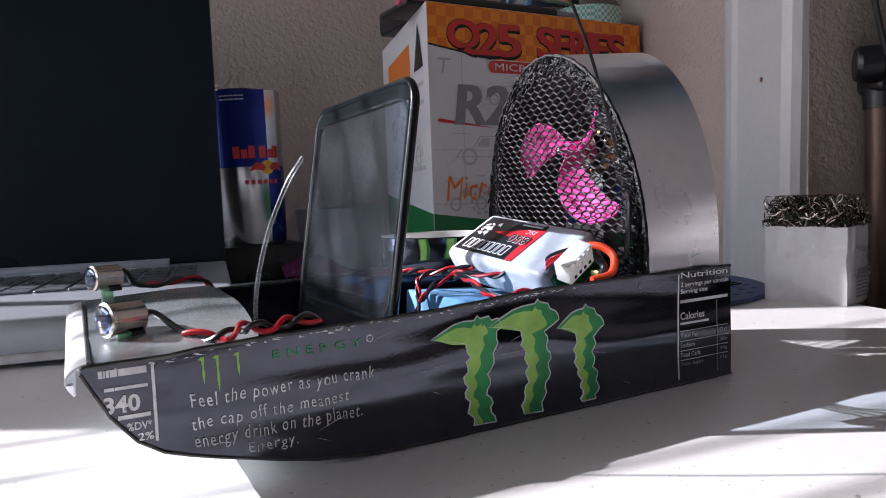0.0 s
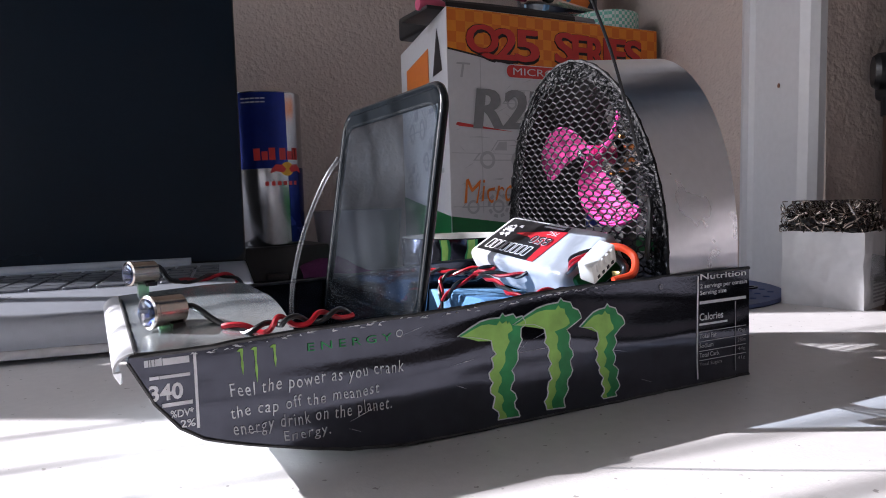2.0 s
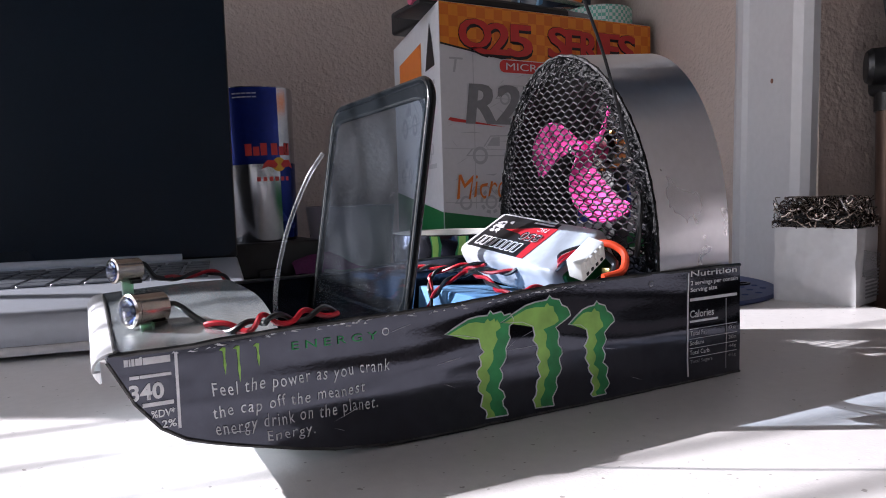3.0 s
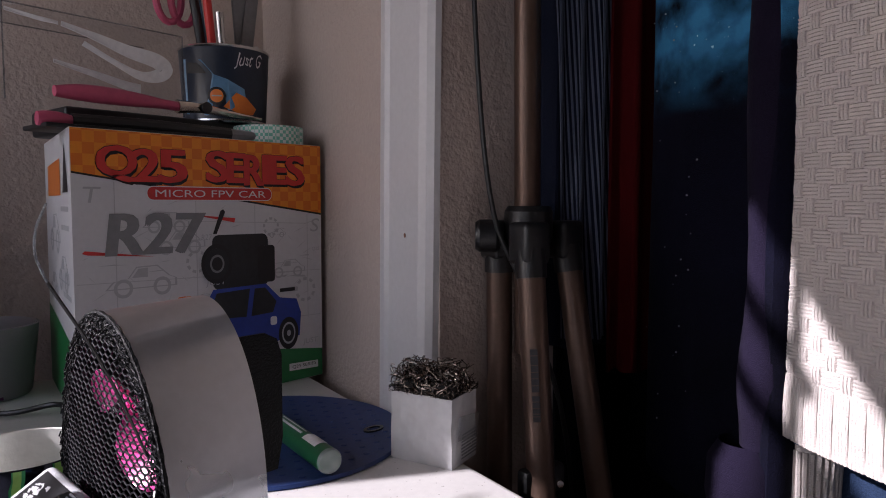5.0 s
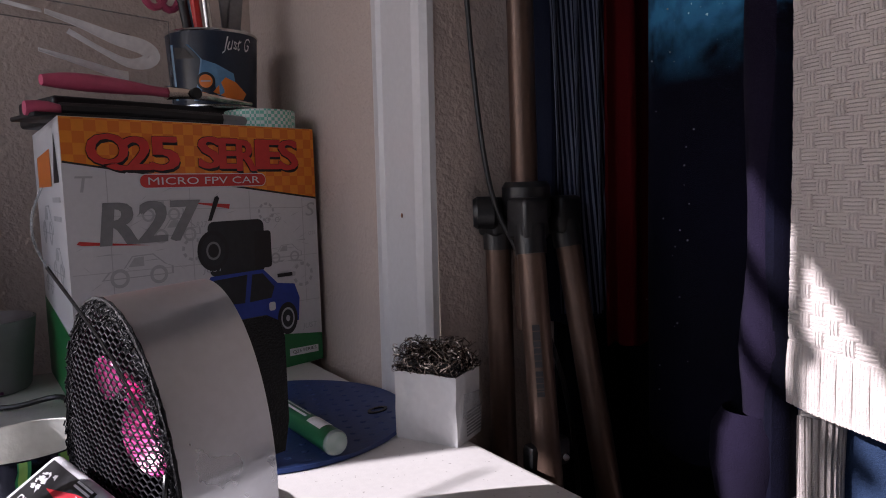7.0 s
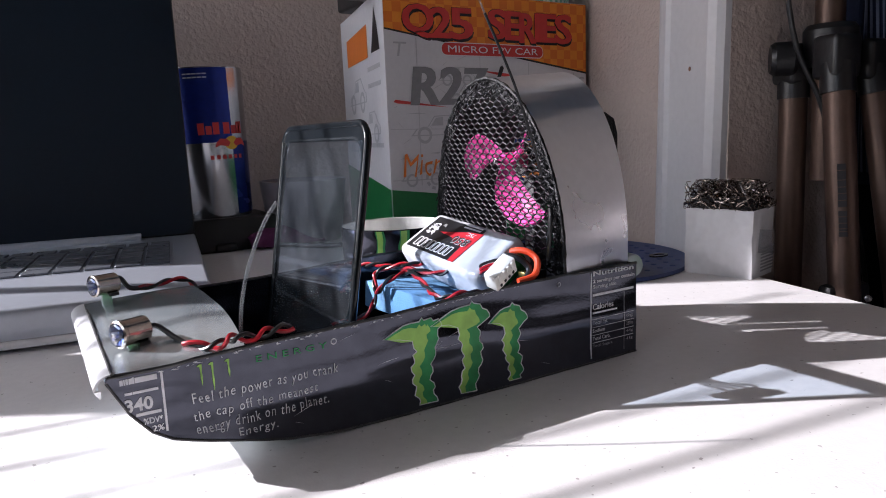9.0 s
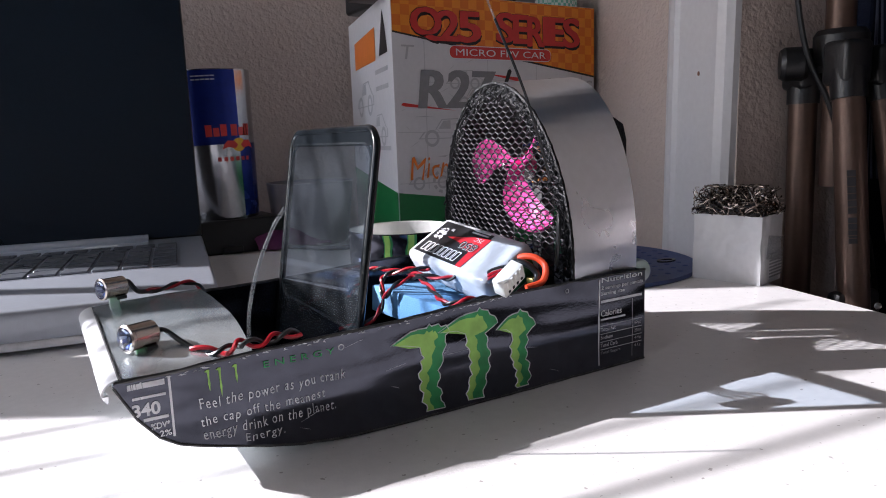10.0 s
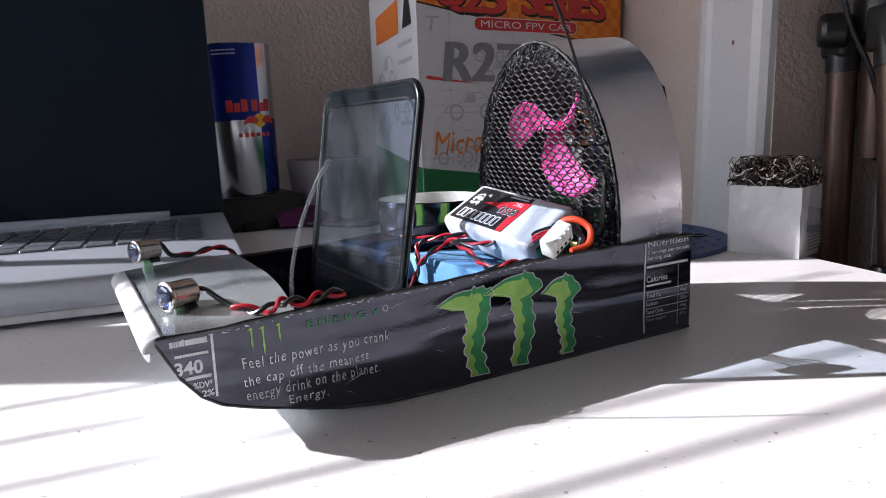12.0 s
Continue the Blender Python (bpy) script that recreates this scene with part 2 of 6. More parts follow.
M_GREENPRINT = surf("bottle green print", (0.012, 0.16, 0.045), 0.4, var=0.1, bump=0.05)
M_ORANGEPRINT = surf("plain orange print", (0.78, 0.20, 0.02), 0.4, var=0.06, bump=0.05)
M_PALEGREY = surf("pale grey print", (0.45, 0.45, 0.47), 0.45, var=0.08, bump=0.05)
M_MIDGREY = surf("mid grey print", (0.22, 0.22, 0.23), 0.45, var=0.12, bump=0.05)
M_BLUEPRINT = surf("car blue print", (0.02, 0.05, 0.32), 0.4, var=0.15, big=40, bump=0.05)
M_DARKGLASS = surf("dark window print", (0.015, 0.016, 0.02), 0.4, var=0.3, bump=0.05)
M_CANBLUE = surf("blue can print", (0.012, 0.03, 0.24), 0.25, metal=0.55, var=0.15, big=40, bump=0.05)
M_CANSILVER = surf("silver can print", (0.55, 0.56, 0.58), 0.22, metal=1.0, var=0.1, big=40, bump=0.05)
M_YELLOW = surf("yellow print", (0.75, 0.42, 0.03), 0.35, metal=0.2, var=0.1, bump=0.05)
M_LAPTOP = surf("silver laptop metal", (0.55, 0.585, 0.65), 0.31, metal=0.6, var=0.05, big=10, bump=0.1, bump_size=1500)
M_KEY = surf("silver key caps", (0.13, 0.14, 0.16), 0.30, metal=0.4, var=0.06, big=60, bump=0.1)
M_SCREEN = surf("black laptop screen", (0.0035, 0.0095, 0.0185), 0.30, var=0.15, big=6, bump=0)
M_BLUEMAT = surf("navy rubber mat", (0.02, 0.045, 0.16), 0.5, var=0.15, big=15, bump=0.2)
M_PAPER = rumpled(surf("white paper carton", (0.60, 0.60, 0.61), 0.4, var=0.05, big=40, bump=0.1), 48, 0.010)
M_WOOL = surf("steel wool", (0.24, 0.205, 0.18), 0.22, metal=1.0, var=0.3, big=300, bump=0)
M_PENGREEN = surf("green marker", (0.012, 0.115, 0.045), 0.35, var=0.1, bump=0.05)
M_TRIPOD = surf("bronze anodised tube", (0.105, 0.066, 0.050), 0.42, metal=0.6, var=0.12, big=30, bump=0.1)
M_TRIPODBLACK = surf("black tripod plastic", (0.008, 0.008, 0.009), 0.4, var=0.25, big=60)
M_WHITEDISH = surf("white plastic dish", (0.24, 0.22, 0.235), 0.3, var=0.05, bump=0.05)
M_PURPLE = surf("purple fabric", (0.10, 0.012, 0.075), 0.8, var=0.25, fine=500, bump=0.6, bump_size=900)
M_CUP = surf("navy enamel", (0.018, 0.028, 0.05), 0.3, var=0.15, bump=0.05)
M_PALEBLUE = surf("pale blue print", (0.11, 0.25, 0.42), 0.35, var=0.15, bump=0.05)
M_PINKGRIP = surf("pink rubber grip", (0.55, 0.09, 0.17), 0.45, var=0.1, bump=0.1)
M_CLEARCASE = clear("clear case plastic", haze=0.004, tint=(0.985, 0.985, 0.985), rough=0.08, ior=1.2)
M_MINT = checked(surf("white tape backing", (0.62, 0.68, 0.66), 0.5, var=0.05, bump=0.05), 330, (0.16, 0.47, 0.36))
M_JACKET = galaxy(surf("dark galaxy print fabric", (0.002, 0.002, 0.006), 0.8, var=0.6, big=9, fine=700, bump=0.5, bump_size=1200, tint=(0.004, 0.004, 0.013), sheen=0.01, spec=0.06), 0.235, 0.285)
M_VIOLET = surf("violet lining fabric", (0.0095, 0.0070, 0.018), 0.85, var=0.3, big=25, fine=900, bump=0.6, bump_size=1500, sheen=0.02, spec=0.06)
M_REDCLOTH = surf("dark red fabric", (0.055, 0.003, 0.004), 0.9, var=0.2, fine=900, bump=0.5, bump_size=1200, spec=0.06)
M_NAVYCLOTH = surf("navy shirt fabric", (0.014, 0.018, 0.036), 0.85, var=0.2, fine=900, bump=0.4, bump_size=1200, spec=0.06)
M_STRIPE = surf("pale blue stripe fabric", (0.125, 0.145, 0.205), 0.85, var=0.15, fine=900, bump=0.4, bump_size=1200, spec=0.06)
M_KNIT = surf("cream knit", (0.52, 0.47, 0.45), 0.9, var=0.07, big=30, fine=900, bump=0.9, bump_size=900, sheen=0.1)
M_DENIM = surf("dark denim", (0.02, 0.035, 0.075), 0.85, var=0.3, fine=900, bump=0.6, bump_size=1500, spec=0.06)
M_BLACKCLOTH = surf("black wool cloth", (0.006, 0.006, 0.008), 0.95, var=0.3, fine=900, bump=0.5, bump_size=1200, spec=0.06)
# for the added sun blockers; translucent so that they also brighten the room
M_BLOCKER = surf("white translucent sun blocker", (0.7, 0.7, 0.68), 0.5, var=0.04)
tree = M_BLOCKER.node_tree
through_light, blend = tree.nodes.new("ShaderNodeBsdfTranslucent"), tree.nodes.new("ShaderNodeMixShader")
through_light.inputs["Color"].default_value = (0.75, 0.74, 0.70, 1)
blend.inputs[0].default_value = 0.5
tree.links.new(tree.nodes["Principled BSDF"].outputs[0], blend.inputs[1])
tree.links.new(through_light.outputs[0], blend.inputs[2])
tree.links.new(blend.outputs[0], tree.nodes["Material Output"].inputs[0])


# ---- building tools ----
def thing(name, label, category, at=None, group="", kind=""):
    """An empty at a thing's base, which its parts hang under."""
    ob = new(name)
    ob.empty_display_size = 0.02
    ob.matrix_basis = at if at is not None else Matrix()
    return tagged(ob, label, category, group, kind)


def finish(bm, name, mat, smooth=30):
    bmesh.ops.recalc_face_normals(bm, faces=bm.faces)
    me = bpy.data.meshes.new(name)
    bm.to_mesh(me)
    bm.free()
    for m in mat if isinstance(mat, (list, tuple)) else (mat,):
        me.materials.append(m)
    if smooth:
        me.shade_smooth()
        me.set_sharp_from_angle(angle=radians(smooth))
    return me


def part(name, bm, mat, parent, label="", world=False, smooth=30, kind=""):
    """One mesh under a thing or a part; world: its points are in the world's axes, else in the thing's."""
    ob = new(name, finish(bm, name, mat, smooth))
    ob.parent = parent
    if world and parent.type == "EMPTY":
        ob.matrix_parent_inverse = parent.matrix_basis.inverted()
    return tagged(ob, label, kind=kind)


def single(name, bm, mat, label, category, at=None, kind="", group="", smooth=30):
    ob = new(name, finish(bm, name, mat, smooth))
    if at is not None:
        ob.matrix_basis = at
    return tagged(ob, label, category, group, kind)


def block(lo, hi, bevel=0.0, seg=2, bm=None, m=None):
    bm = bm or bmesh.new()
    size = [b - a for a, b in zip(lo, hi)]
    mid = [(a + b) / 2 for a, b in zip(lo, hi)]
    g = bmesh.ops.create_cube(bm, size=1.0, matrix=(m or Matrix()) @ Matrix.Translation(mid) @ Matrix.Diagonal((*size, 1)))
    if bevel:
        vs = set(g["verts"])
        es = [e for e in bm.edges if e.verts[0] in vs and e.verts[1] in vs]
        bmesh.ops.bevel(bm, geom=es, offset=bevel, segments=seg, profile=0.5, affect="EDGES")
    return bm


def smooth_path(pts, n=6):
    """A soft curve through points."""
    pts = [Vector(p) for p in pts]
    if len(pts) < 3:
        return pts
    out = []
    ext = [2 * pts[0] - pts[1], *pts, 2 * pts[-1] - pts[-2]]
    for i in range(1, len(ext) - 2):
        a, b, c, d = ext[i - 1:i + 3]
        for k in range(n):
            t = k / n
            out.append(0.5 * (2 * b + (c - a) * t + (2 * a - 5 * b + 4 * c - d) * t * t + (3 * b - a - 3 * c + d) * t ** 3))
    return out + [pts[-1]]


def tube(pts, r, seg=8, bm=None, soft=6, caps=True):
    """A round rod along a path; r: one radius or a function of 0..1."""
    bm = bm or bmesh.new()
    pts = smooth_path(pts, soft) if soft else [Vector(p) for p in pts]
    up = None
    rings = []
    for i, p in enumerate(pts):
        d = (pts[min(i + 1, len(pts) - 1)] - pts[max(i - 1, 0)]).normalized()
        if up is None:
            up = d.orthogonal().normalized()
        up = (up - d * up.dot(d)).normalized()
        side = d.cross(up)
        rr = r(i / (len(pts) - 1)) if callable(r) else r
        rings.append([bm.verts.new(p + rr * (math.cos(a) * up + math.sin(a) * side)) for a in (2 * math.pi * k / seg for k in range(seg))])
    for a, b in zip(rings, rings[1:]):
        for k in range(seg):
            bm.faces.new((a[k], a[(k + 1) % seg], b[(k + 1) % seg], b[k]))
    if caps:
        bm.faces.new(rings[0][::-1])
        bm.faces.new(rings[-1])
    return bm


def lathe(profile, seg=40, bm=None, m=None):
    """A turned shape round z from (radius, height) pairs."""
    bm = bm or bmesh.new()
    m = m or Matrix()
    rings = []
    for r, z in profile:
        if r < 1e-6:
            rings.append([bm.verts.new(m @ Vector((0, 0, z)))])
        else:
            rings.append([bm.verts.new(m @ Vector((r * math.cos(a), r * math.sin(a), z))) for a in (2 * math.pi * k / seg for k in range(seg))])
    for a, b in zip(rings, rings[1:]):
        for k in range(seg):
            j = (k + 1) % seg
            if len(a) == 1 and len(b) == 1:
                continue
            if len(a) == 1:
                bm.faces.new((a[0], b[k], b[j]))
            elif len(b) == 1:
                bm.faces.new((a[k], a[j], b[0]))
            else:
                bm.faces.new((a[k], a[j], b[j], b[k]))
    return bm


def sheet(fn, nu, nv, thick=0.0005, bm=None):
    """A curved sheet with thickness: fn(u, v) for u, v in 0..1."""
    bm = bm or bmesh.new()
    g = [[Vector(fn(i / nu, j / nv)) for j in range(nv + 1)] for i in range(nu + 1)]
    front, back = [], []
    for i in range(nu + 1):
        fr, bk = [], []
        for j in range(nv + 1):
            du = g[min(i + 1, nu)][j] - g[max(i - 1, 0)][j]
            dv = g[i][min(j + 1, nv)] - g[i][max(j - 1, 0)]
            n = du.cross(dv)
            n = n.normalized() if n.length > 1e-12 else Vector((0, 0, 1))
            fr.append(bm.verts.new(g[i][j] + n * thick / 2))
            bk.append(bm.verts.new(g[i][j] - n * thick / 2))
        front.append(fr)
        back.append(bk)
    for i in range(nu):
        for j in range(nv):
            bm.faces.new((front[i][j], front[i + 1][j], front[i + 1][j + 1], front[i][j + 1]))
            bm.faces.new((back[i][j], back[i][j + 1], back[i + 1][j + 1], back[i + 1][j]))
    rim = [(i, 0) for i in range(nu)] + [(nu, j) for j in range(nv)] + [(i, nv) for i in range(nu, 0, -1)] + [(0, j) for j in range(nv, 0, -1)]
    for (a, b), (c, d) in zip(rim, rim[1:] + rim[:1]):
        bm.faces.new((front[a][b], back[a][b], back[c][d], front[c][d]))
    return bm


def plate(poly, depth, m=None, bm=None):
    """A flat shape, from points (x, y) in order, with thickness towards its own z."""
    bm = bm or bmesh.new()
    m = m or Matrix()
    a = [bm.verts.new(m @ Vector((x, y, 0))) for x, y in poly]
    b = [bm.verts.new(m @ Vector((x, y, depth))) for x, y in poly]
    f1, f2 = bm.faces.new(a[::-1]), bm.faces.new(b)
    n = len(poly)
    for k in range(n):
        bm.faces.new((a[k], a[(k + 1) % n], b[(k + 1) % n], b[k]))
    bm.normal_update()
    bmesh.ops.triangulate(bm, faces=[f1, f2])
    return bm


def rounded(w, h, r, n=6, x=0.0, y=0.0):
    """The outline of a rounded rectangle whose lower left corner is at x, y."""
    out = []
    for cx, cy, a0 in ((x + w - r, y + r, -90), (x + w - r, y + h - r, 0), (x + r, y + h - r, 90), (x + r, y + r, 180)):
        out += [(cx + r * math.cos(radians(a0 + 90 * k / n)), cy + r * math.sin(radians(a0 + 90 * k / n))) for k in range(n + 1)]
    return out


def disc(r, n=28, x=0.0, y=0.0, sx=1.0, a0=0, a1=360):
    k = n if a1 - a0 >= 360 else n + 1
    return [(x + sx * r * math.cos(radians(a0 + (a1 - a0) * i / n)), y + r * math.sin(radians(a0 + (a1 - a0) * i / n))) for i in range(k)]


def words(text, w, h, m, mat, parent, name="lettering", depth=0.00012, bend=None, world=False, shear=0.0, wobble=0.0, bold=0.0, space=1.0):
    """Raised print that fills w by h; m takes its plane (x right, y up) to the parent's axes; bend moves single points."""
    cu = bpy.data.curves.new("print", "FONT")
    cu.body, cu.shear, cu.offset, cu.space_character = text, shear, bold, space
    cu.resolution_u = 3
    tmp = new("print", cu)
    dg = bpy.context.evaluated_depsgraph_get()
    me = bpy.data.meshes.new_from_object(tmp.evaluated_get(dg))
    bpy.data.objects.remove(tmp)
    bpy.data.curves.remove(cu)
    bm = bmesh.new()
    bm.from_mesh(me)
    bpy.data.meshes.remove(me)
    xs, ys = [v.co.x for v in bm.verts], [v.co.y for v in bm.verts]
    x0, x1, y0, y1 = min(xs), max(xs), min(ys), max(ys)
    for v in bm.verts:
        x, y = (v.co.x - x0) / (x1 - x0) * w, (v.co.y - y0) / (y1 - y0) * h
        if wobble:
            y += wobble * h * math.sin(x / w * 23 + len(text))
            x += wobble * h * 0.6 * math.sin(y / h * 4 + x / w * 17)
        p = m @ Vector((x, y, depth))
        v.co = bend(p) if bend else p
    return part(name, bm, mat, parent, world=world, smooth=0)


def bars(x, y, w, h, n, m, mat, parent, name="lettering", seed=1, depth=0.00012, bend=None, world=False):
    """A line of unreadable print as plain bars."""
    rnd = random.Random(seed)
    bm = bmesh.new()
    cuts = sorted(rnd.random() for _ in range(n - 1))
    cuts = [0.0, *cuts, 1.0]
    for a, b in zip(cuts, cuts[1:]):
        if b - a > 0.02:
            block((x + w * a, y, 0), (x + w * (b - 0.015), y + h, depth), bm=bm, m=m)
    if bend:
        for v in bm.verts:
            v.co = bend(v.co)
    return part(name, bm, mat, parent, world=world, smooth=0)


def lerp(a, b, t):
    return a + (b - a) * t


def curve_at(pairs, x):
    """Straight lines between (x, value) pairs."""
    if x <= pairs[0][0]:
        return pairs[0][1]
    for (a, va), (b, vb) in zip(pairs, pairs[1:]):
        if x <= b:
            return va + (vb - va) * (x - a) / (b - a)
    return pairs[-1][1]


# ---- the room ----
def wall_with_gap(name, a, b, lo, hi, gap, thick, along, at, out):
    """A wall in the room's axes, from a to b along one axis, with one opening (a0, a1, z0, z1)."""
    bm = bmesh.new()

    def put(a0, a1, z0, z1):
        if a1 - a0 < 1e-4 or z1 - z0 < 1e-4:
            return
        if along == "y":
            block((min(at, at + out * thick), a0, z0), (max(at, at + out * thick), a1, z1), bm=bm)
        else:
            block((a0, min(at, at + out * thick), z0), (a1, max(at, at + out * thick), z1), bm=bm)
    if gap:
        put(a, gap[0], lo, hi)
        put(gap[1], b, lo, hi)
        put(gap[0], gap[1], lo, gap[2])
        put(gap[0], gap[1], gap[3], hi)
    else:
        put(a, b, lo, hi)
    return single(name, bm, M_WALL, "beige painted wall with orange peel texture", "wall", ROOM, "structure", smooth=0)


WALLX = 0.019
wall_with_gap("wall_back", LEFT, 0.85, FLOOR, CEIL, None, 0.1, "x", BACK, 1)
wall_with_gap("wall_left", FRONT, BACK, FLOOR, CEIL, (WIN_A, WIN_B, WIN_LO, WIN_HI), 0.1, "y", LEFT, -1)
wall_with_gap("wall_front", LEFT, 0.85, FLOOR, CEIL, None, 0.1, "x", FRONT, -1)
wall_with_gap("wall_right", FRONT, BACK, FLOOR, CEIL, (-1.45, 0.0788, FLOOR, 1.30), 0.1, "y", WALLX, 1)
wall_with_gap("wall_closet_back", -1.6, 0.2, FLOOR, CEIL, None, 0.1, "y", 0.72, 1)
wall_with_gap("wall_closet_side", WALLX + 0.1, 0.72, FLOOR, CEIL, None, 0.1, "x", 0.078, 1)
wall_with_gap("wall_closet_end", WALLX + 0.1, 0.72, FLOOR, CEIL, None, 0.1, "x", -1.47, -1)
single("floor", block((LEFT - 0.1, FRONT - 0.1, FLOOR - 0.05), (0.85, BACK + 0.1, FLOOR)), M_CARPET, "beige cut-pile carpet floor", "floor", ROOM, "structure", smooth=0)
single("ceiling", block((LEFT - 0.1, FRONT - 0.1, CEIL), (0.85, BACK + 0.1, CEIL + 0.05)), M_CEIL, "flat white painted ceiling", "ceiling", ROOM, "structure", smooth=0)

# door casing of the closet, with its stepped profile
trim = thing("trim", "white painted door casing with a stepped profile", "trim", ROOM, kind="structure")
CASING = [(0.0, 0.0), (0.0, -0.009), (0.008, -0.0125), (0.016, -0.0132), (0.020, -0.0105), (0.026, -0.010), (0.060, -0.0112), (0.072, -0.0118), (0.080, -0.0095), (0.0845, -0.0050), (0.0850, 0.0)]
bm = bmesh.new()
for z0, z1 in ((FLOOR, 1.30),):
    lo = [bm.verts.new((WALLX + d, 0.156 - w - 0.018 * (z0 - 0.15), z0)) for w, d in ((0.905 * w, d) for w, d in CASING)]
    hi = [bm.verts.new((WALLX + d, 0.156 - w - 0.018 * (z1 - 0.15), z1)) for w, d in ((0.905 * w, d) for w, d in CASING)]
    n = len(CASING)
    for k in range(n):
        bm.faces.new((lo[k], lo[(k + 1) % n], hi[(k + 1) % n], hi[k]))
    bm.faces.new(lo[::-1])
    bm.faces.new(hi)
part("casing", bm, M_TRIM, trim, smooth=20)
part("paint_chip", plate(disc(0.0018, 9, sx=0.7), 0.0004, Matrix.Translation((0.0078, 0.1112, 0.147)) @ pose(0, 0, 0, 90, 0, -90)), surf("brown nick", (0.22, 0.10, 0.06), 0.8), trim, "small brown chip in the paint")

# the unseen window that the sun comes through, with blockers added to shape its light
window = thing("window_1", "unseen white framed window with added sun blockers", "window", ROOM, kind="structure")
for lo, hi in (((WIN_A, WIN_LO), (WIN_A + 0.04, WIN_HI)), ((WIN_B - 0.04, WIN_LO), (WIN_B, WIN_HI)), ((WIN_A + 0.04, WIN_LO), (WIN_B - 0.04, WIN_LO + 0.04)), ((WIN_A + 0.04, WIN_HI - 0.04), (WIN_B - 0.04, WIN_HI))):
    part("window_frame", block((LEFT - 0.08, lo[0], lo[1]), (LEFT - 0.03, hi[0], hi[1]), 0.003), M_TRIM, window)
SUN_R = ROOM.inverted().to_3x3() @ SUN_WAY


def blocker_at(n):
    """Where, along the left wall, the sun passes that later falls at n across its way."""
    p = ROOM.inverted() @ Vector((0.545 * n, 0.84 * n, 0))
    s = (LEFT - 0.02 - p.x) / SUN_R.x
    return p.y + s * SUN_R.y


# unseen plates, added to cut the sun into strips on table and clothes
for n0, n1, z0, z1 in ((0.452, 1.0, WIN_LO, WIN_HI), (0.358, 0.370, 0.42, WIN_HI), (0.3685, 0.3850, WIN_LO, 0.50), (0.4010, 0.452, 0.56, WIN_HI), (0.4405, 0.4525, 0.46, 0.655), (0.2450, 0.3245, WIN_LO, 0.50), (-0.4, 0.06, WIN_LO, WIN_HI)):
    y0, y1 = sorted((blocker_at(n0), blocker_at(n1)))
    y0, y1 = max(y0, WIN_A + 0.041), min(y1, WIN_B - 0.041)
    if y1 > y0:
        part("sun_blocker_plate", block((LEFT - 0.021, y0, z0 + 0.045), (LEFT - 0.019, y1, z1 - 0.045)), M_BLOCKER, window)

# an unseen askew plate and slanting rods, added to shape the sun patches
UP = Matrix(((0, 0, 1, LEFT - 0.0235), (1, 0, 0, 0), (0, 1, 0, 0), (0, 0, 0, 1)))
part("sun_blocker_upper", plate([(WIN_A + 0.041, 0.655), (0.150, 0.655), (0.2825, 0.8310), (0.300, 0.862), (WIN_B - 0.041, 0.862), (WIN_B - 0.041, WIN_HI - 0.041), (WIN_A + 0.041, WIN_HI - 0.041)], 0.002, UP), M_BLOCKER, window, "unseen askew plate, added to cut the sun")
for c, r, lo, hi in ((0.206, 0.0016, 0.14, 0.60), (0.247, 0.0018, 0.14, 0.60), (0.289, 0.0016, 0.14, 0.60), (0.327, 0.0018, 0.14, 0.60), (0.374, 0.0020, 0.14, 0.60), (0.374, 0.0060, 0.695, 0.77), (0.428, 0.0065, 0.752, 0.82)):
    part("sun_blocker_rod", tube([(LEFT - 0.05, (z - c) / 1.25, z) for z in (lo, hi)], r, 8, soft=0), M_BLOCKER, window, "unseen slanting rod, added to cast a shadow band")

# the table
table = thing("table", "white speckled laminate folding table", "table", ROOM)
part("tabletop", block((-1.45, -0.36, -0.03), (0.0, 0.415, 0.0), 0.006, 3), M_TABLE, table)
for x in (-1.38, -0.06):
    for y in (-0.30, 0.36):
        part("leg", tube([(x, y, FLOOR), (x, y, -0.03)], 0.014, 12, soft=0), M_PALEGREY, table)


# ---- the boat ----
YN, YF, XB, XS = 0.198, 0.300, 0.029, 0.2485
KEEL = [(0.029, 0.0350), (0.032, 0.0285), (0.036, 0.0215), (0.041, 0.0160), (0.047, 0.0125), (0.060, 0.0088), (0.071, 0.0060), (0.082, 0.0032), (0.100, 0.0012), (0.120, 0.0006), (0.250, 0.0006)]
GUNWALE = [(0.029, 0.0362), (0.045, 0.0365), (0.070, 0.0380), (0.106, 0.0388), (0.128, 0.0395), (0.147, 0.0410), (0.170, 0.0420), (0.250, 0.0422)]


def far_y(x):
    return YF - 0.019 * max(0.0, min(1.0, (0.075 - x) / 0.045)) ** 1.5


def dent(x, z):
    """The soft dents of the near side."""
    edge = min(1.0, max(0.0, (z - 0.002) / 0.006))
    return edge * (0.00030 * noise.noise((x * 38, 1.7, z * 60)) + 0.00016 * math.sin(x * 60 + z * 90))


def skin(p):
    """Lays print on the near side."""
    return Vector((p.x, p.y + dent(p.x, p.z), p.z))


boat = thing("model_boat", "home-made model airboat cut from black drink cans", "model boat", Matrix.Translation((0.14, 0.25, 0)))


def hull_side(near):
    def fn(u, v):
        x = lerp(XB, XS, u)
        z = lerp(curve_at(KEEL, x), curve_at(GUNWALE, x), v)
        return (x, YN + dent(x, z), z) if near else (x, far_y(x), z + 0.001 * v)
    return sheet(fn, 90, 12, 0.0006)


hull = part("hull_side", hull_side(True), M_BLACKCAN, boat, "black glossy printed can sheet with green claw marks", world=True)
part("hull_side", hull_side(False), M_BLACKCAN, boat, world=True)


